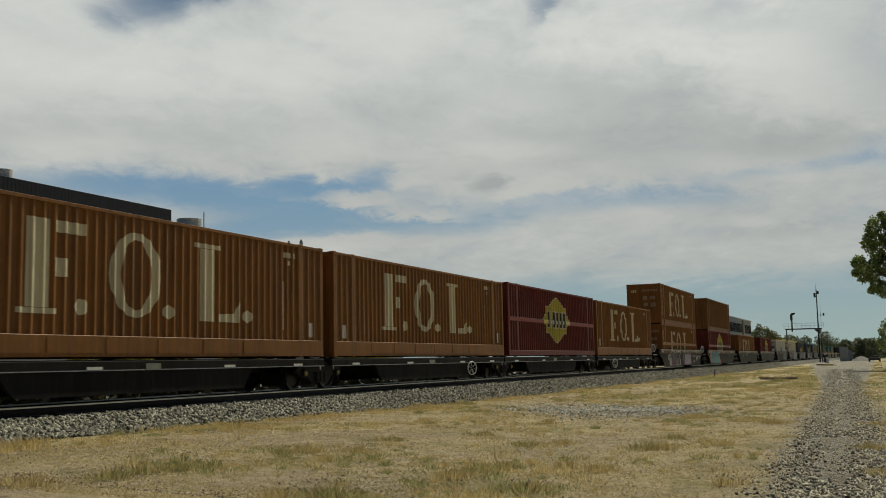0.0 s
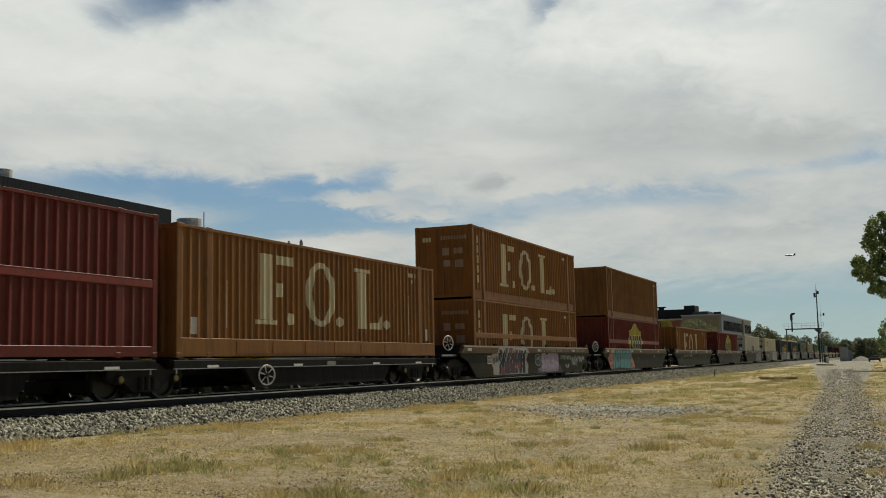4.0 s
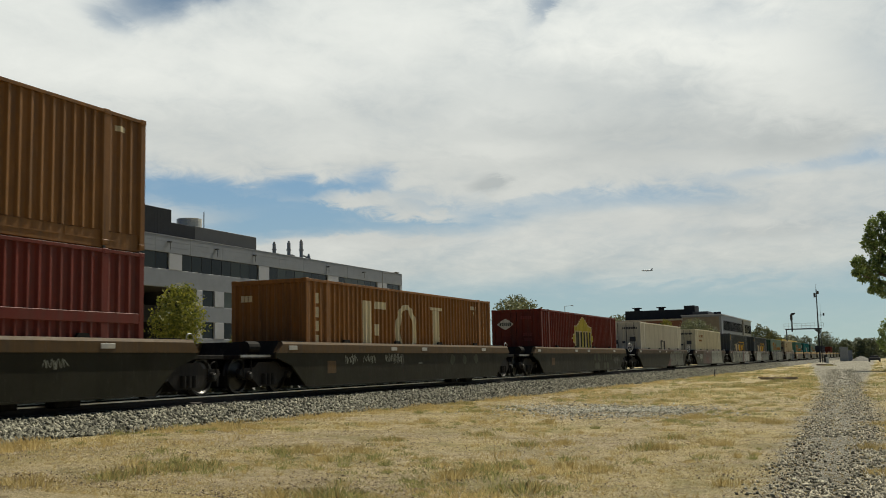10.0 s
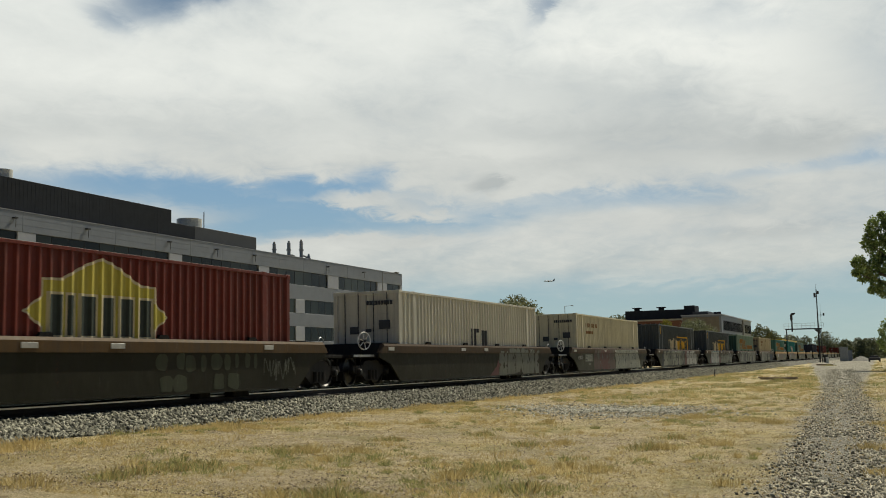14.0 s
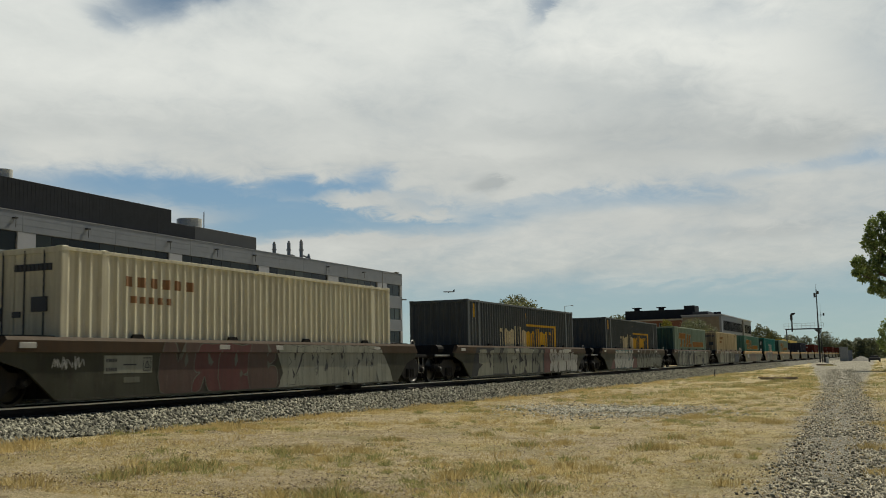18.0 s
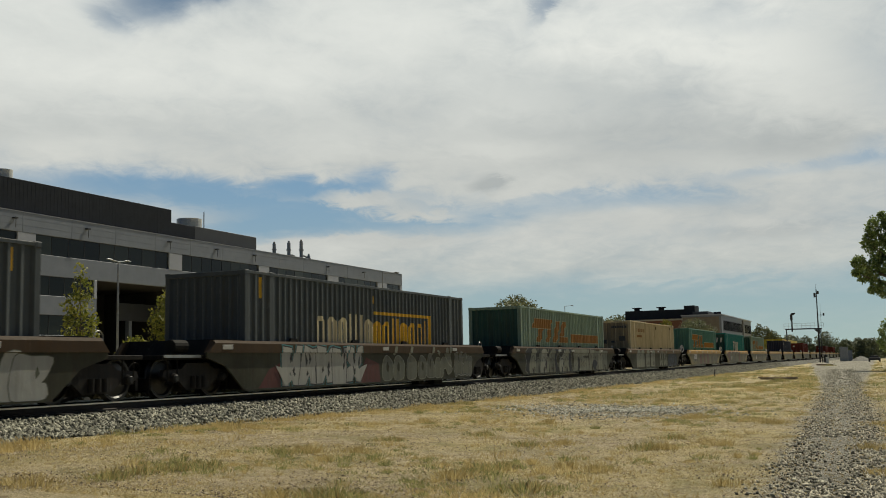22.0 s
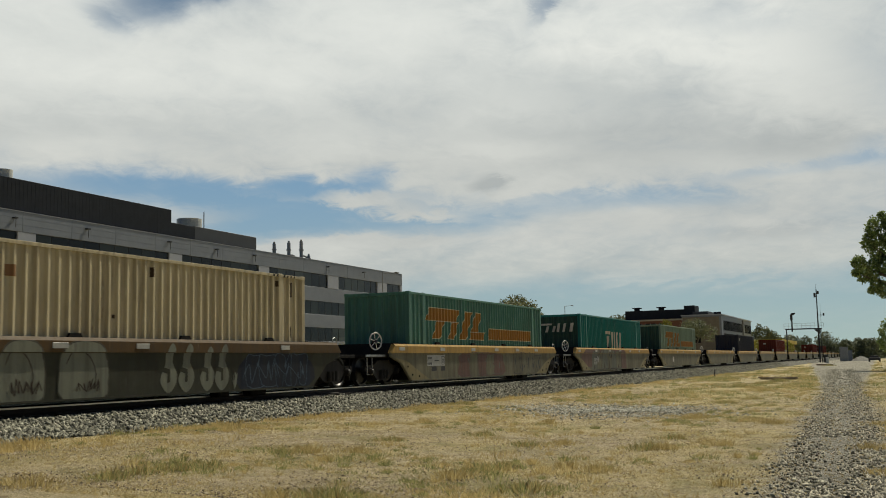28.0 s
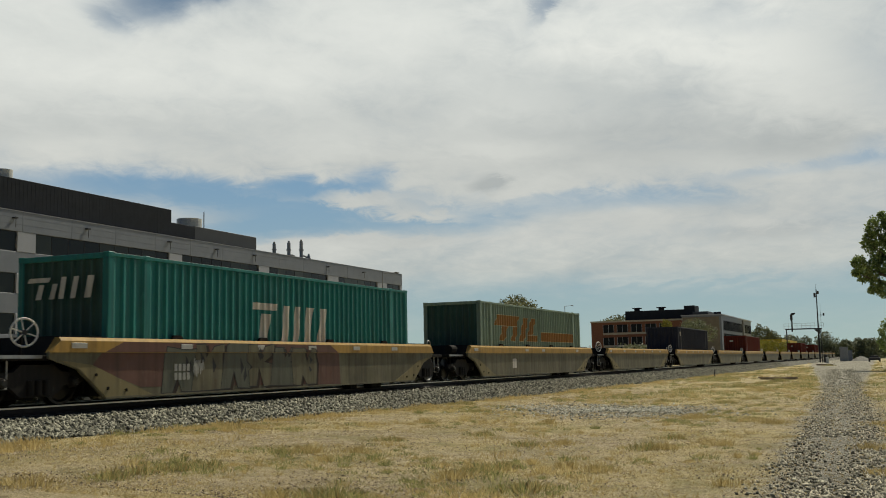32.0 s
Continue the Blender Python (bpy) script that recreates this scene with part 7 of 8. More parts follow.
def tree(x, y, z, h, lumps, n, leaf, mat, label, seed, trunk=0.2, lean=0.0):
    """Tapered trunk with limbs to each lump of leaves; lumps are given from the foot of the trunk."""
    t = thing("tree", pose(x, y, z), label, "tree", "trees")
    s = Shape()
    fork = Vector((lean * 0.5, 0, h * 0.38))
    s.tube((0, 0, -0.2), fork, trunk, trunk * 0.7, 9)
    rng = random.Random(seed)
    for lx, ly, lz, r, fl in lumps:
        mid = fork.lerp(Vector((lx, ly, lz)), 0.5) + Vector((rng.uniform(-0.3, 0.3), rng.uniform(-0.3, 0.3), -0.1 * h * 0.3))
        s.tube(fork, mid, trunk * 0.42, trunk * 0.25, 6)
        s.tube(mid, (lx, ly, lz), trunk * 0.25, trunk * 0.06, 6)
    part("trunk", s, BARK, t)
    leaf_cloud("crown", lumps, n, leaf, mat, t, seed)
    return t


def round_lumps(rng, w, h, n, base=0.45):
    out = []
    for i in range(n):
        a = rng.uniform(0, 6.28)
        k = rng.random()
        r = w * rng.uniform(0.22, 0.38)
        zz = h * (base + (1 - base) * k) - r * 0.6
        d = w * 0.6 * math.sqrt(max(0.05, 1 - (2 * k - 0.9) ** 2)) * rng.uniform(0.3, 1)
        out.append((d * math.cos(a), d * math.sin(a), max(r * 0.5, zz), r, 0.8))
    return out


def build_trees():
    rng = random.Random(21)
    # gum at the roadside, mostly out of sight
    lumps = [(-0.4, 6.18, 13.72, 0.78, 1.4), (-0.6, 6.72, 12.36, 0.63, 1.4), (-0.0, 5.96, 11.48, 0.78, 1.4), (-0.7, 7.66, 10.41, 0.69, 1.0), (0.7, 7.21, 9.33, 0.74, 1.2), (-0.4, 8.03, 9.43, 0.39, 1.0),
             (-0.5, 6.37, 9.67, 0.74, 1.4), (-0.0, 6.26, 8.17, 0.63, 1.4), (-0.0, 5.63, 7.76, 0.63, 1.4), (0.6, 6.75, 7.70, 0.34, 1.0), (0.2, 5.34, 10.06, 0.88, 1.4), (-0.2, 5.13, 12.54, 0.69, 1.0),
             (0.3, 4.76, 14.35, 0.78, 1.0), (-0.5, 4.06, 12.74, 1.27, 1.4), (-0.7, 4.03, 9.98, 1.27, 1.0), (0.5, 3.22, 14.90, 1.46, 1.2), (-0.0, 3.31, 7.21, 1.22, 1.4), (0.7, 5.33, 15.06, 0.39, 1.2)]
    tree(108, -5.9, 0.0, 18.0, lumps, 17000, 0.15, GUM_LEAF, "tall gum tree with drooping dark green leaves", 1, 0.45)
    tree(125, -2.6, 0, 8, [(0, 2.2, 4.2, 0.9, 1.1), (0, 0.6, 5.4, 1.6, 1.0), (0, 2.3, 2.7, 1.0, 1.0), (0, -0.6, 4.0, 2.0, 1.0)], 4200, 0.16, GUM_LEAF, "dark green roadside gum tree", 2, 0.2)
    # trees along the street in front of the long building
    slim = lambda w, h: [(0.0, 0.0, h * 0.35, w * 0.9, 1.1), (0.2, 0.1, h * 0.5, w, 1.1), (-0.2, 0.0, h * 0.64, w * 0.85, 1.1), (0.1, 0.0, h * 0.78, w * 0.6, 1.2), (0.0, 0.1, h * 0.92, w * 0.32, 1.6), (0.3, 0, h * 0.25, w * 0.8, 0.9)]
    tree(48.7, 45, 0, 8.2, slim(1.15, 8.2), 1900, 0.13, LIGHT_LEAF, "slender upright street tree with loose green leaves", 3, 0.14)
    tree(58.2, 45, 0, 7.3, [(0, 0, 5.5, 1.7, 1.0), (-1.0, 0, 4.4, 1.5, 0.9), (1.1, 0.2, 4.7, 1.5, 0.9), (0.3, 0, 6.5, 1.0, 0.9), (0.2, 0, 3.4, 1.4, 0.9)], 6200, 0.115, LIGHT_LEAF, "bushy light-green street tree", 4, 0.14)
    tree(59.2, 40, 0, 4.3, [(0, 0, 3.0, 1.2, 0.9), (1.2, 0.3, 2.6, 1.1, 0.8), (-1.4, 0, 2.4, 1.1, 0.8), (0.2, 0, 1.6, 1.6, 0.8)], 3800, 0.14, LIGHT_LEAF, "bright green roadside bush", 5, 0.08)
    tree(79.3, 42, 0, 4.3, [(0, 0, 2.9, 1.4, 0.8), (1.7, 0.3, 2.4, 1.4, 0.8), (-1.7, 0, 2.4, 1.3, 0.8), (3.6, 0, 2.0, 1.3, 0.8), (0, 0, 1.5, 1.8, 0.8)], 4000, 0.16, LIGHT_LEAF, "bright green roadside bush", 6, 0.08)
    tree(47.8, 40, 0, 3.5, [(0, 0, 2.7, 0.8, 0.8), (0.8, 0.2, 2.2, 0.8, 0.8), (-0.7, 0, 2.0, 0.8, 0.8)], 1800, 0.13, LIGHT_LEAF, "small bright green roadside bush", 15, 0.06)
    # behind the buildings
    tree(272, 95, 0, 21, [(-5, 0, 15.5, 4.2, 0.8), (2, 0, 17.5, 3.6, 0.8), (8, 0, 16, 4.6, 0.75), (16, 0, 13.5, 4.2, 0.8), (-8, 0, 12, 4, 0.8)], 3600, 0.42, FAR_HAZE_LEAF, "tall gum tree behind the buildings", 7, 0.5)
    tree(330, 78, 0, 18, [(0, 0, 13.5, 3.6, 0.7), (6, 0, 12, 3.6, 0.7), (-7, 0, 11, 3.6, 0.7), (-14, 0, 12.0, 4, 0.7)], 2600, 0.42, FAR_HAZE_LEAF, "tall gum tree behind the buildings", 8, 0.5)
    # in front of the brick building
    tree(215, 41.5, 0, 9.5, [(0, 0, 6.5, 1.5, 1.2), (0, 0, 8.4, 1.0, 1.2), (0.5, 0.5, 4.5, 1.6, 1.0)], 1600, 0.26, YELLOW_LEAF, "slim yellow-green tree beside a brick building", 9, 0.15)
    tree(228, 37.5, 0, 10.5, [(0, 0, 7.5, 2.2, 0.9), (2.5, 0, 8.6, 1.8, 0.9), (-2.5, 1, 8.0, 2.0, 0.9), (0, -2.5, 6.8, 2.0, 0.9), (1, 2.5, 7, 2, 0.9)], 2600, 0.26, FAR_HAZE_LEAF, "leafy green tree beside a brick building", 10, 0.2)
    tree(150, 34, 0, 4.2, [(0, 0, 2.4, 2.0, 0.7), (6, 0, 2.2, 2.2, 0.7), (12, 1, 2.2, 2.2, 0.7), (-6, 0, 2.1, 2.0, 0.7), (18, 0, 2.2, 2.2, 0.7), (25, 0, 2.2, 2.2, 0.7)], 4000, 0.2, FAR_HAZE_LEAF, "low dark green hedge beside the railway", 11, 0.1)
    tree(245, 27.5, 0, 6, [(0, 0, 4.0, 1.8, 0.8), (8, -1, 3.8, 2.0, 0.8), (16, -2, 3.8, 2.0, 0.8), (24, -3, 3.6, 2.0, 0.8), (-6, 0.5, 3.2, 1.8, 0.8), (32, -4.5, 3.6, 2.0, 0.8)], 4200, 0.24, YELLOW_LEAF, "yellow-green bushes beside the railway", 12, 0.1)
    tree(335, 35.0, 0, 13, [(0, 0, 8.4, 2.8, 0.9), (0, 2.6, 7, 2.4, 0.9), (0, -2.6, 7.4, 2.4, 0.9), (0, -4.6, 6, 2.2, 0.8), (0, 5, 5.6, 2.2, 0.8), (-2, 0.6, 10.6, 0.9, 1.2)], 3600, 0.34, FAR_HAZE_LEAF, "dark rounded tree beyond the brick building", 13, 0.35)
    # Row of scrub added beyond the track to darken the view under the wagons.
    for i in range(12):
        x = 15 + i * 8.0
        tree(x, 26.0 + rng.uniform(-0.3, 0.3), -0.1, 1.2, [(k * 1.4 - 4.2, rng.uniform(-0.6, 0.6), rng.uniform(0.35, 0.7), rng.uniform(0.6, 1.0), 0.7) for k in range(7)], 4600, 0.2, SCRUB_SHADE_LEAF, "added near-black scrub that puts shade into the view under the wagons", 60 + i, 0.05)
    # far belt of trees
    k = 0
    for i in range(46):
        f = i / 45
        y = 42 - 46 * f + rng.uniform(-1, 1)
        x = 395 + rng.uniform(-25, 45)
        if i in (4, 9, 22, 23):
            h = 10.5
        else:
            h = rng.uniform(6.0, 8.6) - (1.2 if 0.35 < f < 0.6 else 0)
        tree(x, y, -0.3, h, round_lumps(rng, h * 0.70, h, 8, 0.10), 1500, 0.42, FAR_HAZE_LEAF, "distant dark green tree in a belt of scrub", 100 + i, 0.2)


# ---- buildings ----
def window_band(parent, x0, x1, z0, z1, y, n):
    w = part("window", Shape().box(x0, x1, y - 0.02, y + 0.1, z0 - 0.06, z0 + 0.02), DARK_METAL, parent)
    part("window_head", Shape().box(x0, x1, y - 0.02, y + 0.1, z1 - 0.02, z1 + 0.06), DARK_METAL, w)
    step = (x1 - x0) / n
    for i in range(n):
        a = x0 + i * step
        part("pane", Shape().box(a + 0.03, a + step - 0.03, y + 0.10, y + 0.14, z0, z1), GLASS, w)
        if i:
            part("mullion", Shape().box(a - 0.02, a + 0.02, y + 0.07, y + 0.12, z0, z1), DARK_METAL, w)
    return w


def long_building():
    b = thing("office_building", None, "long three-storey office block in pale grey cladding", "building")
    Y = 70.0
    x0, x1 = 20.0, 146.6
    bays = [(49.0, 67.7), (69.85, 88.7), (90.9, 105.9), (108.2, 122.9), (125.9, 138.0), (141.2, 146.0)]
    lv = [(4.75, 6.6), (8.35, 10.15), (12.05, 13.85)]
    top = 15.65
    part("core", Shape().box(x0, 77.8, Y + 0.4, Y + 26, 0, 10.15), SHADED_WALL, b)
    part("core", Shape().box(93.6, x1 - 0.3, Y + 0.4, Y + 26, 0, 10.15), SHADED_WALL, b)
    part("core", Shape().box(x0, x1 - 0.3, Y + 0.4, Y + 26, 10.16, top - 0.3), SHADED_WALL, b)
    # spandrels run through, piers between the window strips
    par = part("parapet", Shape().box(x0, x1, Y - 0.09, Y + 0.4, lv[2][1], top, 0.02), PANEL_GREY, b)
    part("coping", Shape().box(x0, x1, Y - 0.16, Y + 0.1, top, top + 0.05), PANEL_WHITE, par)
    for k in range(3):
        za = lv[2][1] + 0.03 + k * 0.585
        for i in range(21):
            xa = x0 + i * (x1 - x0) / 21
            part("cladding_panel", Shape().box(xa + 0.02, xa + (x1 - x0) / 21 - 0.02, Y - 0.12, Y - 0.09, za, za + 0.555), PANEL_GREY, par)
    hole = (77.8, 93.6)
    part("spandrel", Shape().box(x0, x1, Y - 0.08, Y + 0.4, lv[1][1], lv[2][0], 0.02), PANEL_GREY, b)
    for a, c in ((x0, hole[0]), (hole[1], x1)):
        part("spandrel", Shape().box(a, c, Y - 0.08, Y + 0.4, lv[0][1], lv[1][0], 0.02), PANEL_GREY, b)
        part("base_wall", Shape().box(a, c, Y - 0.06, Y + 0.4, 0, lv[0][0], 0.02), PANEL_GREY, b)
    part("recess_panel", Shape().box(86.5, hole[1] - 0.1, Y + 5, Y + 5.2, 6.7, 8.6), ROOF_MID, b)
    for x in (82.0, 88.2):
        part("column", Shape().box(x, x + 0.5, Y + 4.8, Y + 5.3, 0, 6.68, 0.02), PANEL_GREY, b)
    part("recess_wall", Shape().box(hole[0], hole[1], Y + 13, Y + 13.3, 0, lv[1][1]), SHADED_WALL, b)
    low_bays = [(49.0, 67.7), (69.85, 77.4), (94.6, 96.9), (98.7, 114.5), (116.7, 131.8), (134.3, 146.0)]
    for k, (z0, z1) in enumerate(lv):
        row = bays if k == 2 else low_bays
        for i, (a, c) in enumerate(row):
            window_band(b, a, c, z0, z1, Y - 0.02, max(1, round((c - a) / 2.0)))
        edges = [x0] + [e for r in row for e in r] + [x1]
        for a, c in zip(edges[::2], edges[1::2]):
            if k < 2 and a < 85 < c:
                part("pier", Shape().box(a, hole[0], Y - 0.10, Y + 0.4, z0 + 0.01, z1 - 0.01, 0.02), PANEL_WHITE, b)
                part("pier", Shape().box(hole[1], c, Y - 0.10, Y + 0.4, z0 + 0.01, z1 - 0.01, 0.02), PANEL_WHITE, b)
            else:
                part("pier", Shape().box(a, c, Y - 0.10, Y + 0.4, z0 + 0.01, z1 - 0.01, 0.02), PANEL_WHITE, b)
    part("end_wall", Shape().box(x1 - 0.3, x1, Y + 0.4, Y + 26, 0, top, 0.02), PANEL_GREY, b)
    for x in (67.0, 76.0, 88.3, 96.8, 104.5, 122.5, 133.0, 60.0):
        part("wall_light", Shape().box(x, x + 0.35, Y - 0.5, Y - 0.12, top - 0.72, top - 0.6).tube((x + 0.17, Y - 0.4, top - 0.7), (x + 0.17, Y - 0.4, top - 1.5), 0.03, n=6), DARK_METAL, b)
    part("canopy", Shape().box(x1, x1 + 1.4, Y - 0.2, Y + 4, 11.6, 11.75), DARK_METAL, b)
    part("penthouse", Shape().box(x0, 89.9, Y + 0.6, Y + 18, top - 0.2, 18.72, 0.03), ROOF_DARK, b)
    pr = Shape()
    for i in range(150):
        xx = x0 + i * 0.466
        pr.box(xx, xx + 0.05, Y + 0.594, Y + 0.62, top, 18.68)
    part("sheet_ribs", pr, ROOF_DARK, b)
    part("plant_screen", Shape().box(94.5, 107.0, Y + 1.0, Y + 12, top - 0.2, 17.5, 0.03), ROOF_MID, b)
    part("plant_screen", Shape().box(89.9, 94.5, Y + 0.9, Y + 12, top - 0.2, 17.4, 0.03), ROOF_DARK, b)
    part("roof_tank", Shape().tube((96.2, Y + 3, 17.0), (96.2, Y + 3, 18.6), 1.45, n=20), CABINET_GREY, b)
    part("roof_tank", Shape().tube((67.9, Y + 2, 18.0), (67.9, Y + 2, 19.6), 0.8, n=18), CABINET_GREY, b)
    part("aerial", Shape().tube((97.6, Y + 2, 17.0), (97.6, Y + 2, 19.6), 0.06, n=6), DARK_METAL, b)
    for x, h in ((114.2, 1.9), (117.8, 2.4), (121.0, 2.9), (123.0, 1.1)):
        part("roof_vent", Shape().tube((x, Y + 3, top - 0.3), (x, Y + 3, top + h), 0.24, n=12).tube((x, Y + 3, top + h * 0.35), (x + 1.4, Y + 3, top + h * 0.3), 0.14, n=8).tube((x, Y + 3, top + h - 0.1), (x, Y + 3, top + h + 0.25), 0.13, n=10).tube((x, Y + 3, top + h * 0.55), (x, Y + 3, top + h * 0.62), 0.34, n=12), GALV, b)


def brick_building():
    b = thing("brick_building", None, "three-storey red brick building with a white window wing", "building")
    X, Y0, Y1 = 250.0, 35.2, 67.0
    part("brick_wall", Shape().box(X, X + 40, 44.5, Y1, 0, 10.6, 0.03), BRICK, b)
    part("white_wing", Shape().box(X, 309, Y0, 44.5, 0, 11.55, 0.03), PANEL_GREY, b)
    part("front_panel", Shape().box(X - 0.05, X, Y0 + 0.5, 44.4, 0, 11.2), TAN_WALL, b)
    part("roof_edge", Shape().box(X - 0.25, X + 40.2, 44.3, Y1 + 0.2, 10.6, 11.0), CONCRETE, b)
    part("roof_edge", Shape().box(X - 0.2, 309.2, Y0 - 0.2, 44.7, 11.55, 11.8), PANEL_WHITE, b)
    for k, z in enumerate((1.2, 5.0, 8.1)):
        for i in range(5):
            y = 47.3 + i * 3.5
            w = part("window", Shape().box(X - 0.06, X + 0.06, y, y + 2.6, z, z + 1.9), TINTED_GLASS, b)
            for yy in (y - 0.08, y + 1.26, y + 2.6):
                part("window_bar", Shape().box(X - 0.1, X - 0.02, yy, yy + 0.08, z, z + 1.9), PANEL_WHITE, w)
        part("spandrel", Shape().box(X - 0.12, X - 0.04, 46.8, 64.0, z - 0.55, z - 0.05), CONCRETE, b)
        w = part("window", Shape().box(X - 0.1, X + 0.05, 40.2, 42.0, z, z + 1.9), TINTED_GLASS, b)
        # long side facing the railway
        s = Shape()
        for a, c in ((253.0, 288.0), (294.0, 308.0)):
            w = part("window", Shape().box(a, c, Y0 - 0.08, Y0 + 0.05, z - 0.1, z + 2.2), TINTED_GLASS, b)
            n = round((c - a) / 1.75)
            for i in range(n + 1):
                xm = a + (c - a) * i / n
                part("fin", Shape().box(xm - 0.035, xm + 0.035, Y0 - 0.10, Y0 - 0.06, z - 0.3, z + 2.4), PANEL_WHITE, w)
    part("stair_slot", Shape().box(288.6, 291.2, Y0 - 0.1, Y0 + 0.02, 0, 11.4), SHADED_WALL, b)
    part("plant_room", Shape().box(X + 4, X + 22, 43.5, 59.2, 10.9, 13.4, 0.03), ROOF_DARK, b)
    part("plant_room", Shape().box(X + 3, X + 9, 41.8, 44.4, 11, 14.2, 0.03), ROOF_DARK, b)
    part("plant_room", Shape().box(X + 2, X + 12, 38.5, 42.2, 11, 12.6, 0.03), ROOF_MID, b)
    for y in (50.5, 56.6):
        part("roof_cowl", Shape().tube((X + 6, y, 13.3), (X + 6, y, 14.1), 0.7, n=14).box(X + 5, X + 7, y - 1.0, y + 1.0, 14.0, 14.25), ROOF_DARK, b)
    part("roof_cowl", Shape().tube((X + 8, 37.2, 11.5), (X + 8, 37.2, 12.6), 0.9, n=14), ROOF_DARK, b)
    sh = thing("goods_shed", None, "low shed with a bright yellow roof edge beside the line", "shed")
    part("wall", Shape().box(285, 330, 25.0, 33.0, 0, 4.9), BRICK, sh)
    part("roof", Shape().box(282, 332, 24.5, 33.5, 4.9, 5.9), YELLOW_PAINT, sh)


def build_poles():
    def street_lamp(x, y, h, arm, label):
        t = thing("street_lamp", pose(x, y, 0), label, "street lamp", "street lamps")
        part("pole", Shape().tube((0, 0, 0), (0, 0, h), 0.1, 0.06, 10), GALV, t)
        up, k, steel = (0.12, 0.45, GALV) if h < 10 else (0.35, 0.9, DARK_METAL)
        part("arm", Shape().tube((0, 0, h), (arm, 0, h + up), 0.05, 0.04, 8), steel, t)
        part("lamp_head", Shape().box(arm - 0.2 * k, arm + k, -0.16 * k, 0.16 * k, h + up - 0.05, h + up - 0.05 + 0.15 * k, 0.03), steel, t)
        return t
    street_lamp(119.9, 60, 13.4, 4.0, "tall grey street lamp with one dark arm")
    street_lamp(203.6, 60, 12.6, 5.2, "tall grey street lamp with one dark arm")
    t = street_lamp(54.3, 47, 8.7, -1.05, "slim grey double-arm street lamp before the office block")
    part("arm", Shape().tube((0, 0, 8.7), (0.95, 0, 8.82), 0.05, 0.04, 8), GALV, t)
    part("lamp_head", Shape().box(0.6, 1.2, -0.08, 0.08, 8.78, 8.85, 0.03), GALV, t)
    # radio mast
    X = 228.0
    m = thing("radio_mast", pose(X, 12.4, 0), "slender dark steel radio mast with a small aerial", "mast")
    part("pole", Shape().tube((0, 0, 0), (0, 0, 15.3), 0.18, 0.10, 10), DARK_METAL, m)
    part("aerial", Shape().tube((0, 0, 15.1), (0, 0, 16.3), 0.04, n=6).box(-0.2, 0.2, 0.15, 0.55, 13.6, 14.5).box(-0.25, 0.25, -0.5, -0.15, 14.3, 14.9), DARK_METAL, m)
    part("cable_ladder", Shape().box(-0.02, 0.02, -0.62, -0.58, 0, 12.4), DARK_METAL, m)
    part("bracket", Shape().box(-0.1, 0.1, -1.2, -0.1, 9.8, 9.9).box(-0.15, 0.15, -1.35, -1.05, 9.7, 10.3), DARK_METAL, m)
    # signal gantry over the line
    g = thing("signal_gantry", pose(X, 0, 0), "dark steel signal gantry with a railed walkway over the track", "signal gantry")
    y0, y1, z = 11.7, 19.0, 7.0
    part("post", Shape().box(-0.15, 0.15, y1 - 0.36, y1 - 0.14, 0, z - 0.06, 0.02), DARK_METAL, g)
    part("post", Shape().box(-0.09, 0.09, y0 + 0.2, y0 + 0.35, 0, z - 0.06, 0.02), DARK_METAL, g)
    part("beam", Shape().box(-0.35, 0.35, y0, y1, z - 0.06, z + 0.18, 0.02), DARK_METAL, g)
    part("brace", Shape().prism([(y0 + 0.4, z - 0.1), (y0 + 1.6, z - 0.1), (y0 + 0.4, z - 1.2)], -0.08, 0.08, "x"), DARK_METAL, g)
    for i in range(10):
        y = y0 - 0.4 + i * (y1 - y0 + 0.6) / 9
        part("rail_post", Shape().tube((-0.35, y, z + 0.2), (-0.35, y, z + 1.25), 0.025, n=6), GALV, g)
    for zz in (0.75, 1.25):
        part("hand_rail", Shape().tube((-0.35, y0 - 0.4, z + zz), (-0.35, y1 + 0.2, z + zz), 0.022, n=6), GALV, g)
    sig = part("signal_post", Shape().box(-0.12, 0.12, y1 - 1.55, y1 - 1.25, z - 0.5, z + 2.2, 0.02), DARK_METAL, g)
    part("signal_head", Shape().box(-0.2, 0.2, y1 - 1.6, y1 - 1.1, z + 1.9, z + 3.1, 0.06), DARK_METAL, sig)
    part("hood", Shape().prism([(y1 - 1.75, z + 3.0), (y1 - 2.15, z + 3.3), (y1 - 2.1, z + 3.55), (y1 - 1.3, z + 3.4), (y1 - 1.2, z + 3.0)], -0.25, 0.25, "x"), DARK_METAL, sig)


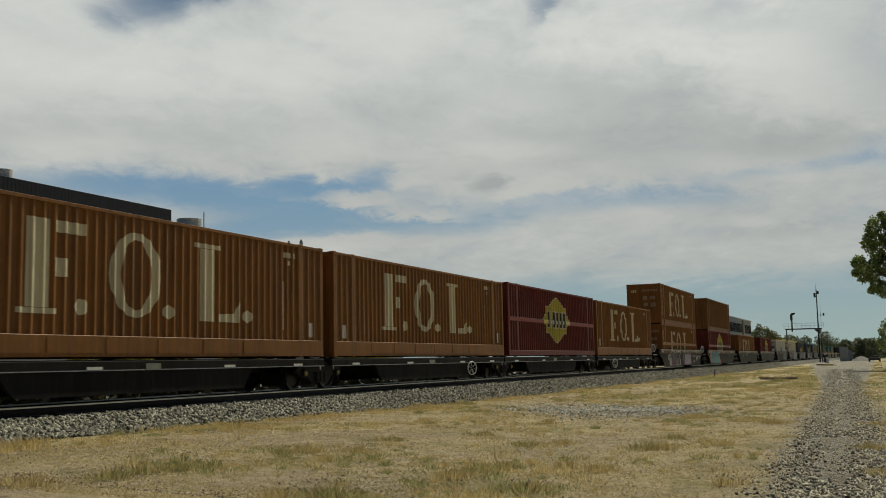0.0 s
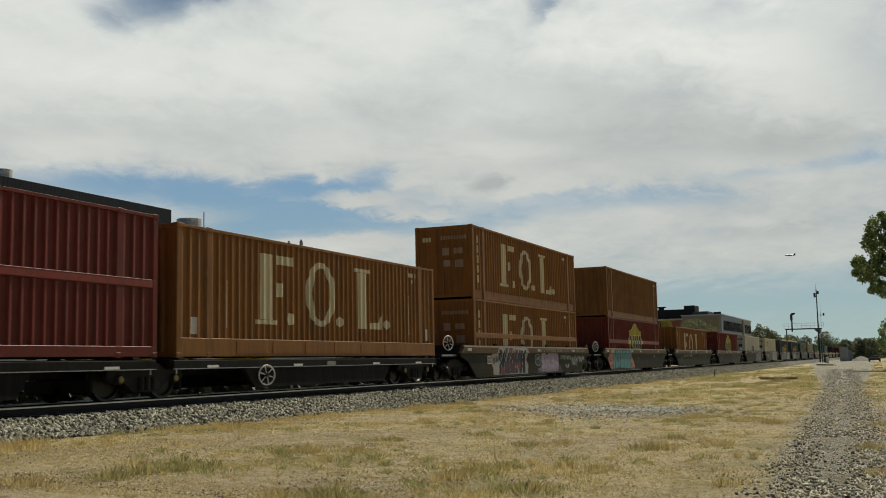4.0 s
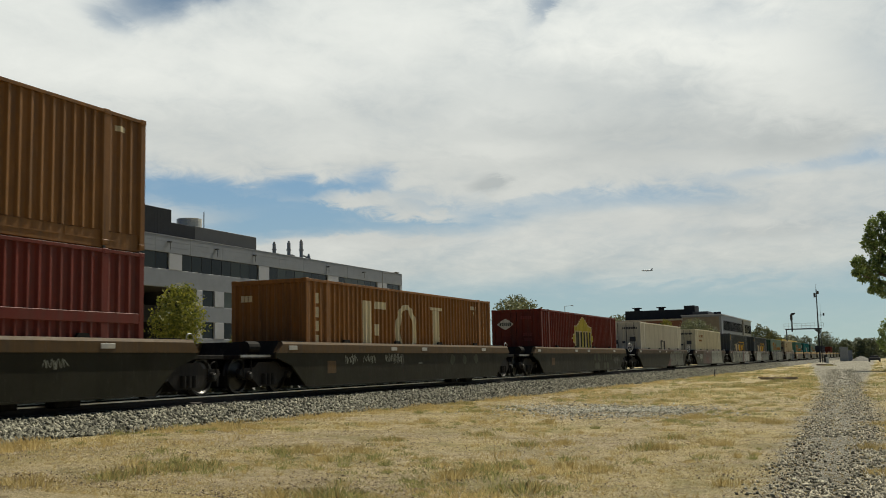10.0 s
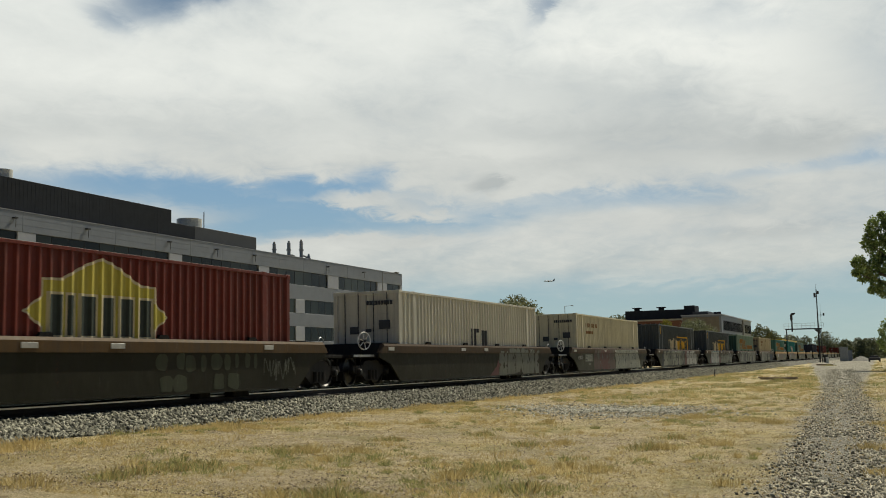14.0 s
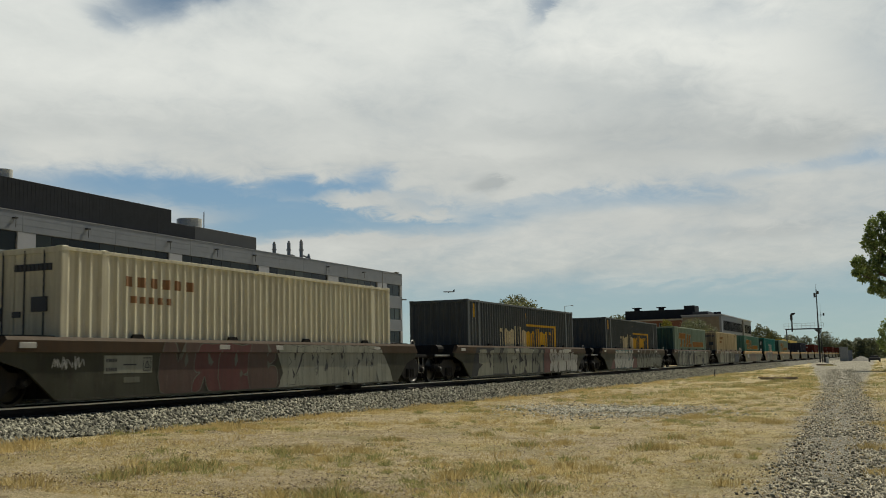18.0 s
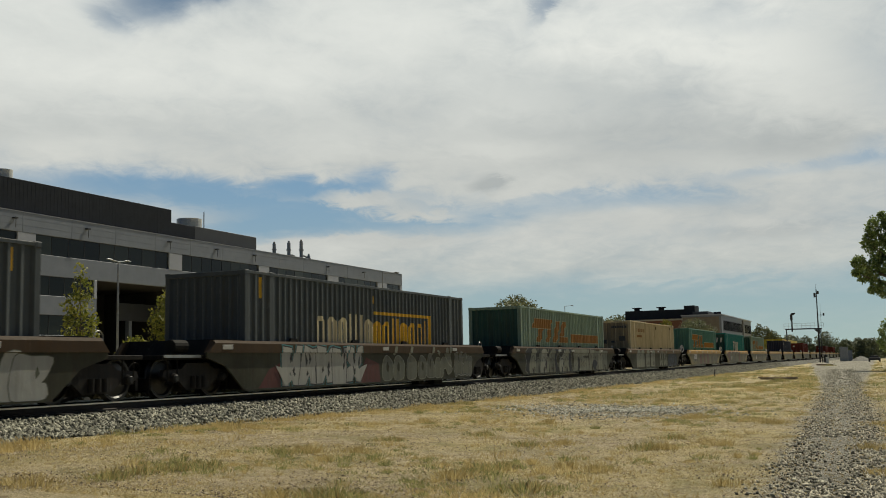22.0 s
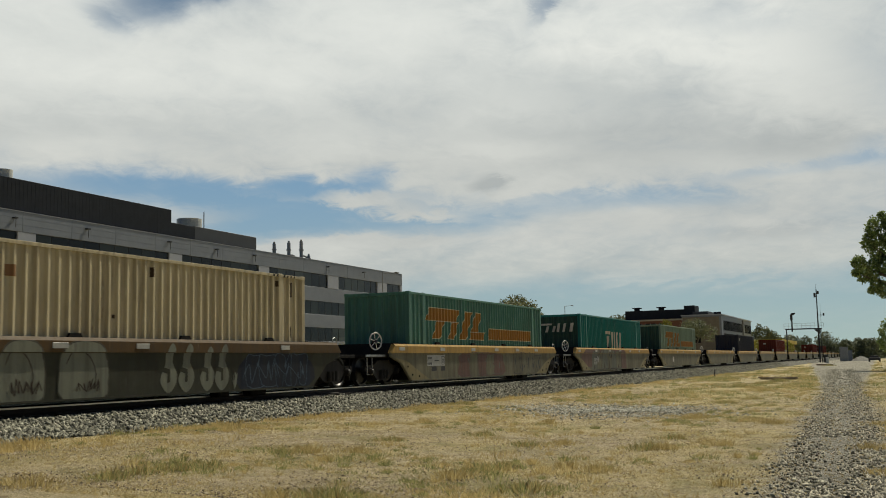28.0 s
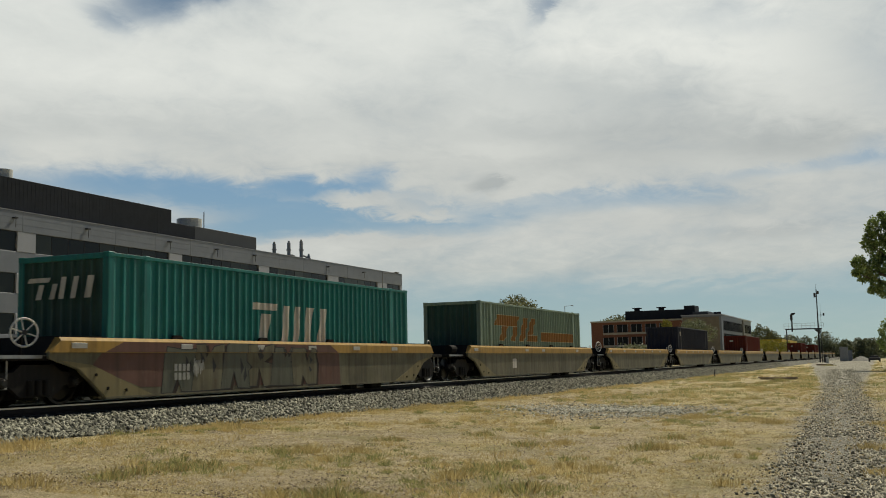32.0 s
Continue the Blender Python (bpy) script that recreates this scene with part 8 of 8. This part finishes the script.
def build_clutter():
    def cabinet(x, y, w, d, h, label, mat):
        c = thing("trackside_cabinet", pose(x, y, rise(x, y) - 0.02), label, "cabinet", "trackside cabinets")
        part("body", Shape().box(-d / 2, d / 2, -w / 2, w / 2, 0.1, h, 0.02), mat, c)
        part("plinth", Shape().box(-d / 2 - 0.05, d / 2 + 0.05, -w / 2 - 0.05, w / 2 + 0.05, 0, 0.12), CONCRETE, c)
        part("lid", Shape().box(-d / 2 - 0.06, d / 2 + 0.06, -w / 2 - 0.06, w / 2 + 0.06, h, h + 0.08, 0.02), mat, c)
        part("door", Shape().box(-d / 2 - 0.02, -d / 2, -w / 2 + 0.08, w / 2 - 0.08, 0.2, h - 0.1, 0.006), mat, c)
    cabinet(260, 8.8, 1.8, 1.4, 3.3, "pale grey trackside equipment hut", GALV)
    cabinet(262, 7.5, 0.95, 0.9, 2.5, "grey trackside equipment cabinet", PANEL_GREY)
    cabinet(226, 11.2, 0.7, 0.6, 1.5, "small dark grey relay cabinet below the gantry", DARK_METAL)
    cabinet(205, 9.9, 0.5, 0.5, 1.1, "small pale trackside cabinet", CABINET_GREY)
    # heap of ballast by the road
    s = Shape()
    n, rings = 26, [(3.6, 0.0), (2.9, 0.35), (2.1, 0.65), (1.2, 0.95), (0.4, 1.1)]
    vs = []
    rng = random.Random(4)
    for r, z in rings:
        vs += [(r * 1.6 * math.cos(2 * math.pi * i / n) * (1 + rng.uniform(-0.06, 0.06)), r * 0.62 * math.sin(2 * math.pi * i / n) * (1 + rng.uniform(-0.06, 0.06)), z + rng.uniform(-0.05, 0.05)) for i in range(n)]
    s.add(vs, [(k * n + i, k * n + (i + 1) % n, (k + 1) * n + (i + 1) % n, (k + 1) * n + i) for k in range(len(rings) - 1) for i in range(n)] + [tuple(range((len(rings) - 1) * n, len(rings) * n))])
    solid("ballast_heap", s, plain("heap_stone", (0.17, 0.165, 0.14), 0.9, 0, 0.45, 6), "heap of pale grey crushed stone", "stone heap", m=pose(262, 5.2, -0.06))
    # old timbers in the grass
    def log(x, y, L, turn, label, r=0.1):
        t = Shape().box(-L / 2, L / 2, -r, r, 0, r * 1.6, 0.02).tube((-L * 0.2, 0.2, r), (L * 0.55, 0.35, r * 1.6), r * 0.5, r * 0.3, 7)
        solid("old_timber", t, TIMBER, label, "timber", m=pose(x, y, rise(x, y) - 0.01, 0, 0, turn))
    log(69.0, 6.3, 2.3, 92, "weathered grey-brown timber lying in dry grass", 0.11)
    log(166.0, 8.4, 2.4, 88, "dark old sleeper lying beside the track", 0.14)
    # marker peg and scraps
    solid("marker_peg", Shape().box(-0.05, 0.05, -0.04, 0.04, 0, 0.55, 0.01), DARK_METAL, "short dark marker peg in the grass", "peg", m=pose(82.2, 12.3, rise(82, 12.3), 6, 0, 0))
    solid("paper_scrap", Shape().box(-0.12, 0.12, -0.06, 0.06, 0, 0.02, 0.004), WHITE_PAINT, "small white scrap of litter on gravel", "litter", m=pose(24.9, 2.5, rise(24.9, 2.5) + 0.01, 8, 5, 30))
    # dark plant parked far down the road
    v = thing("parked_machine", pose(222, 1.9, 0), "dark low machine parked beside the far road", "machine")
    part("body", Shape().box(-1.6, 1.6, -1.0, 1.0, 0.3, 0.85, 0.1), DARK_METAL, v)
    part("cab", Shape().box(-0.4, 0.9, -0.8, 0.8, 0.8, 1.2, 0.1), DARK_METAL, v)
    for x in (-1.0, 1.0):
        for y in (-0.95, 0.95):
            part("wheel", Shape().tube((x, y - 0.15, 0.36), (x, y + 0.15, 0.36), 0.38, n=16), BLACK_STEEL, v)
    solid("road_hump", Shape().prism([(-6, -0.1), (-4, 0.75), (4, 0.8), (6, -0.1)], -22, -1.5), plain("dry_bank", (0.36, 0.31, 0.2), 0.9), "low dry grass bank beside the far road", "bank", m=pose(250, 0.5, 0))


# ---- aeroplane ----
def plane_at(t):
    """Where the airliner is: it sinks slowly as it crosses behind the train."""
    k = (t - 6.0) / 8.5
    p = PLANE_A.lerp(PLANE_B, k)
    d = PLANE_B - PLANE_A
    return pose(*p, 0, 0, math.degrees(math.atan2(d.y, d.x)))


def ray_point(u, v, depth):
    """A far place on the line of sight through the point (u, v), given in half widths from the middle."""
    f = (AIM - EYE).normalized()
    m = look(EYE, AIM, ROLL).to_3x3()
    half = math.tan(radians(46.9) / 2)
    return EYE + (f + m.col[0] * u * half + m.col[1] * v * half) * depth


PLANE_A, PLANE_B = ray_point(0.6773, -0.0255, 3500), ray_point(0.2117, -0.0753, 3420)


def build_plane():
    t = thing("airliner", None, "small distant airliner on its way down to land", "aeroplane")
    body = Shape().lathe((0, 0, 0), [(0.05, -19.5), (1.2, -18.3), (1.9, -15.5), (2.0, -5), (2.0, 8), (1.5, 14), (0.5, 19.5)], 16)
    ob = part("fuselage", body, PLANE_WHITE, t)
    ob.rotation_euler = (0, 0, radians(90))
    for sy in (-1, 1):
        part("wing", Shape().prism([(4.0, sy * 1.5), (-2.5, sy * 17.5), (-4.2, sy * 17.5), (-3.5, sy * 1.5)], -0.9, -0.5, "z"), PLANE_WHITE, t)
        part("tailplane", Shape().prism([(-13.5, sy * 0.6), (-17.5, sy * 6.5), (-18.8, sy * 6.5), (-17.5, sy * 0.6)], 0.5, 0.7, "z"), PLANE_WHITE, t)
        part("engine", Shape().tube((3.2, sy * 5.6, -1.7), (-0.8, sy * 5.6, -1.7), 1.0, 0.8, 14), DARK_METAL, t)
    part("tail_fin", Shape().prism([(-12.0, 1.4), (-16.8, 7.6), (-19.2, 7.6), (-18.0, 1.0)], -0.2, 0.2), DARK_METAL, t)
    return t


build_ground()
build_track()
long_building()
brick_building()
build_train()
build_poles()
build_clutter()
PLANE = build_plane()
build_trees()
build_grass()
motions()
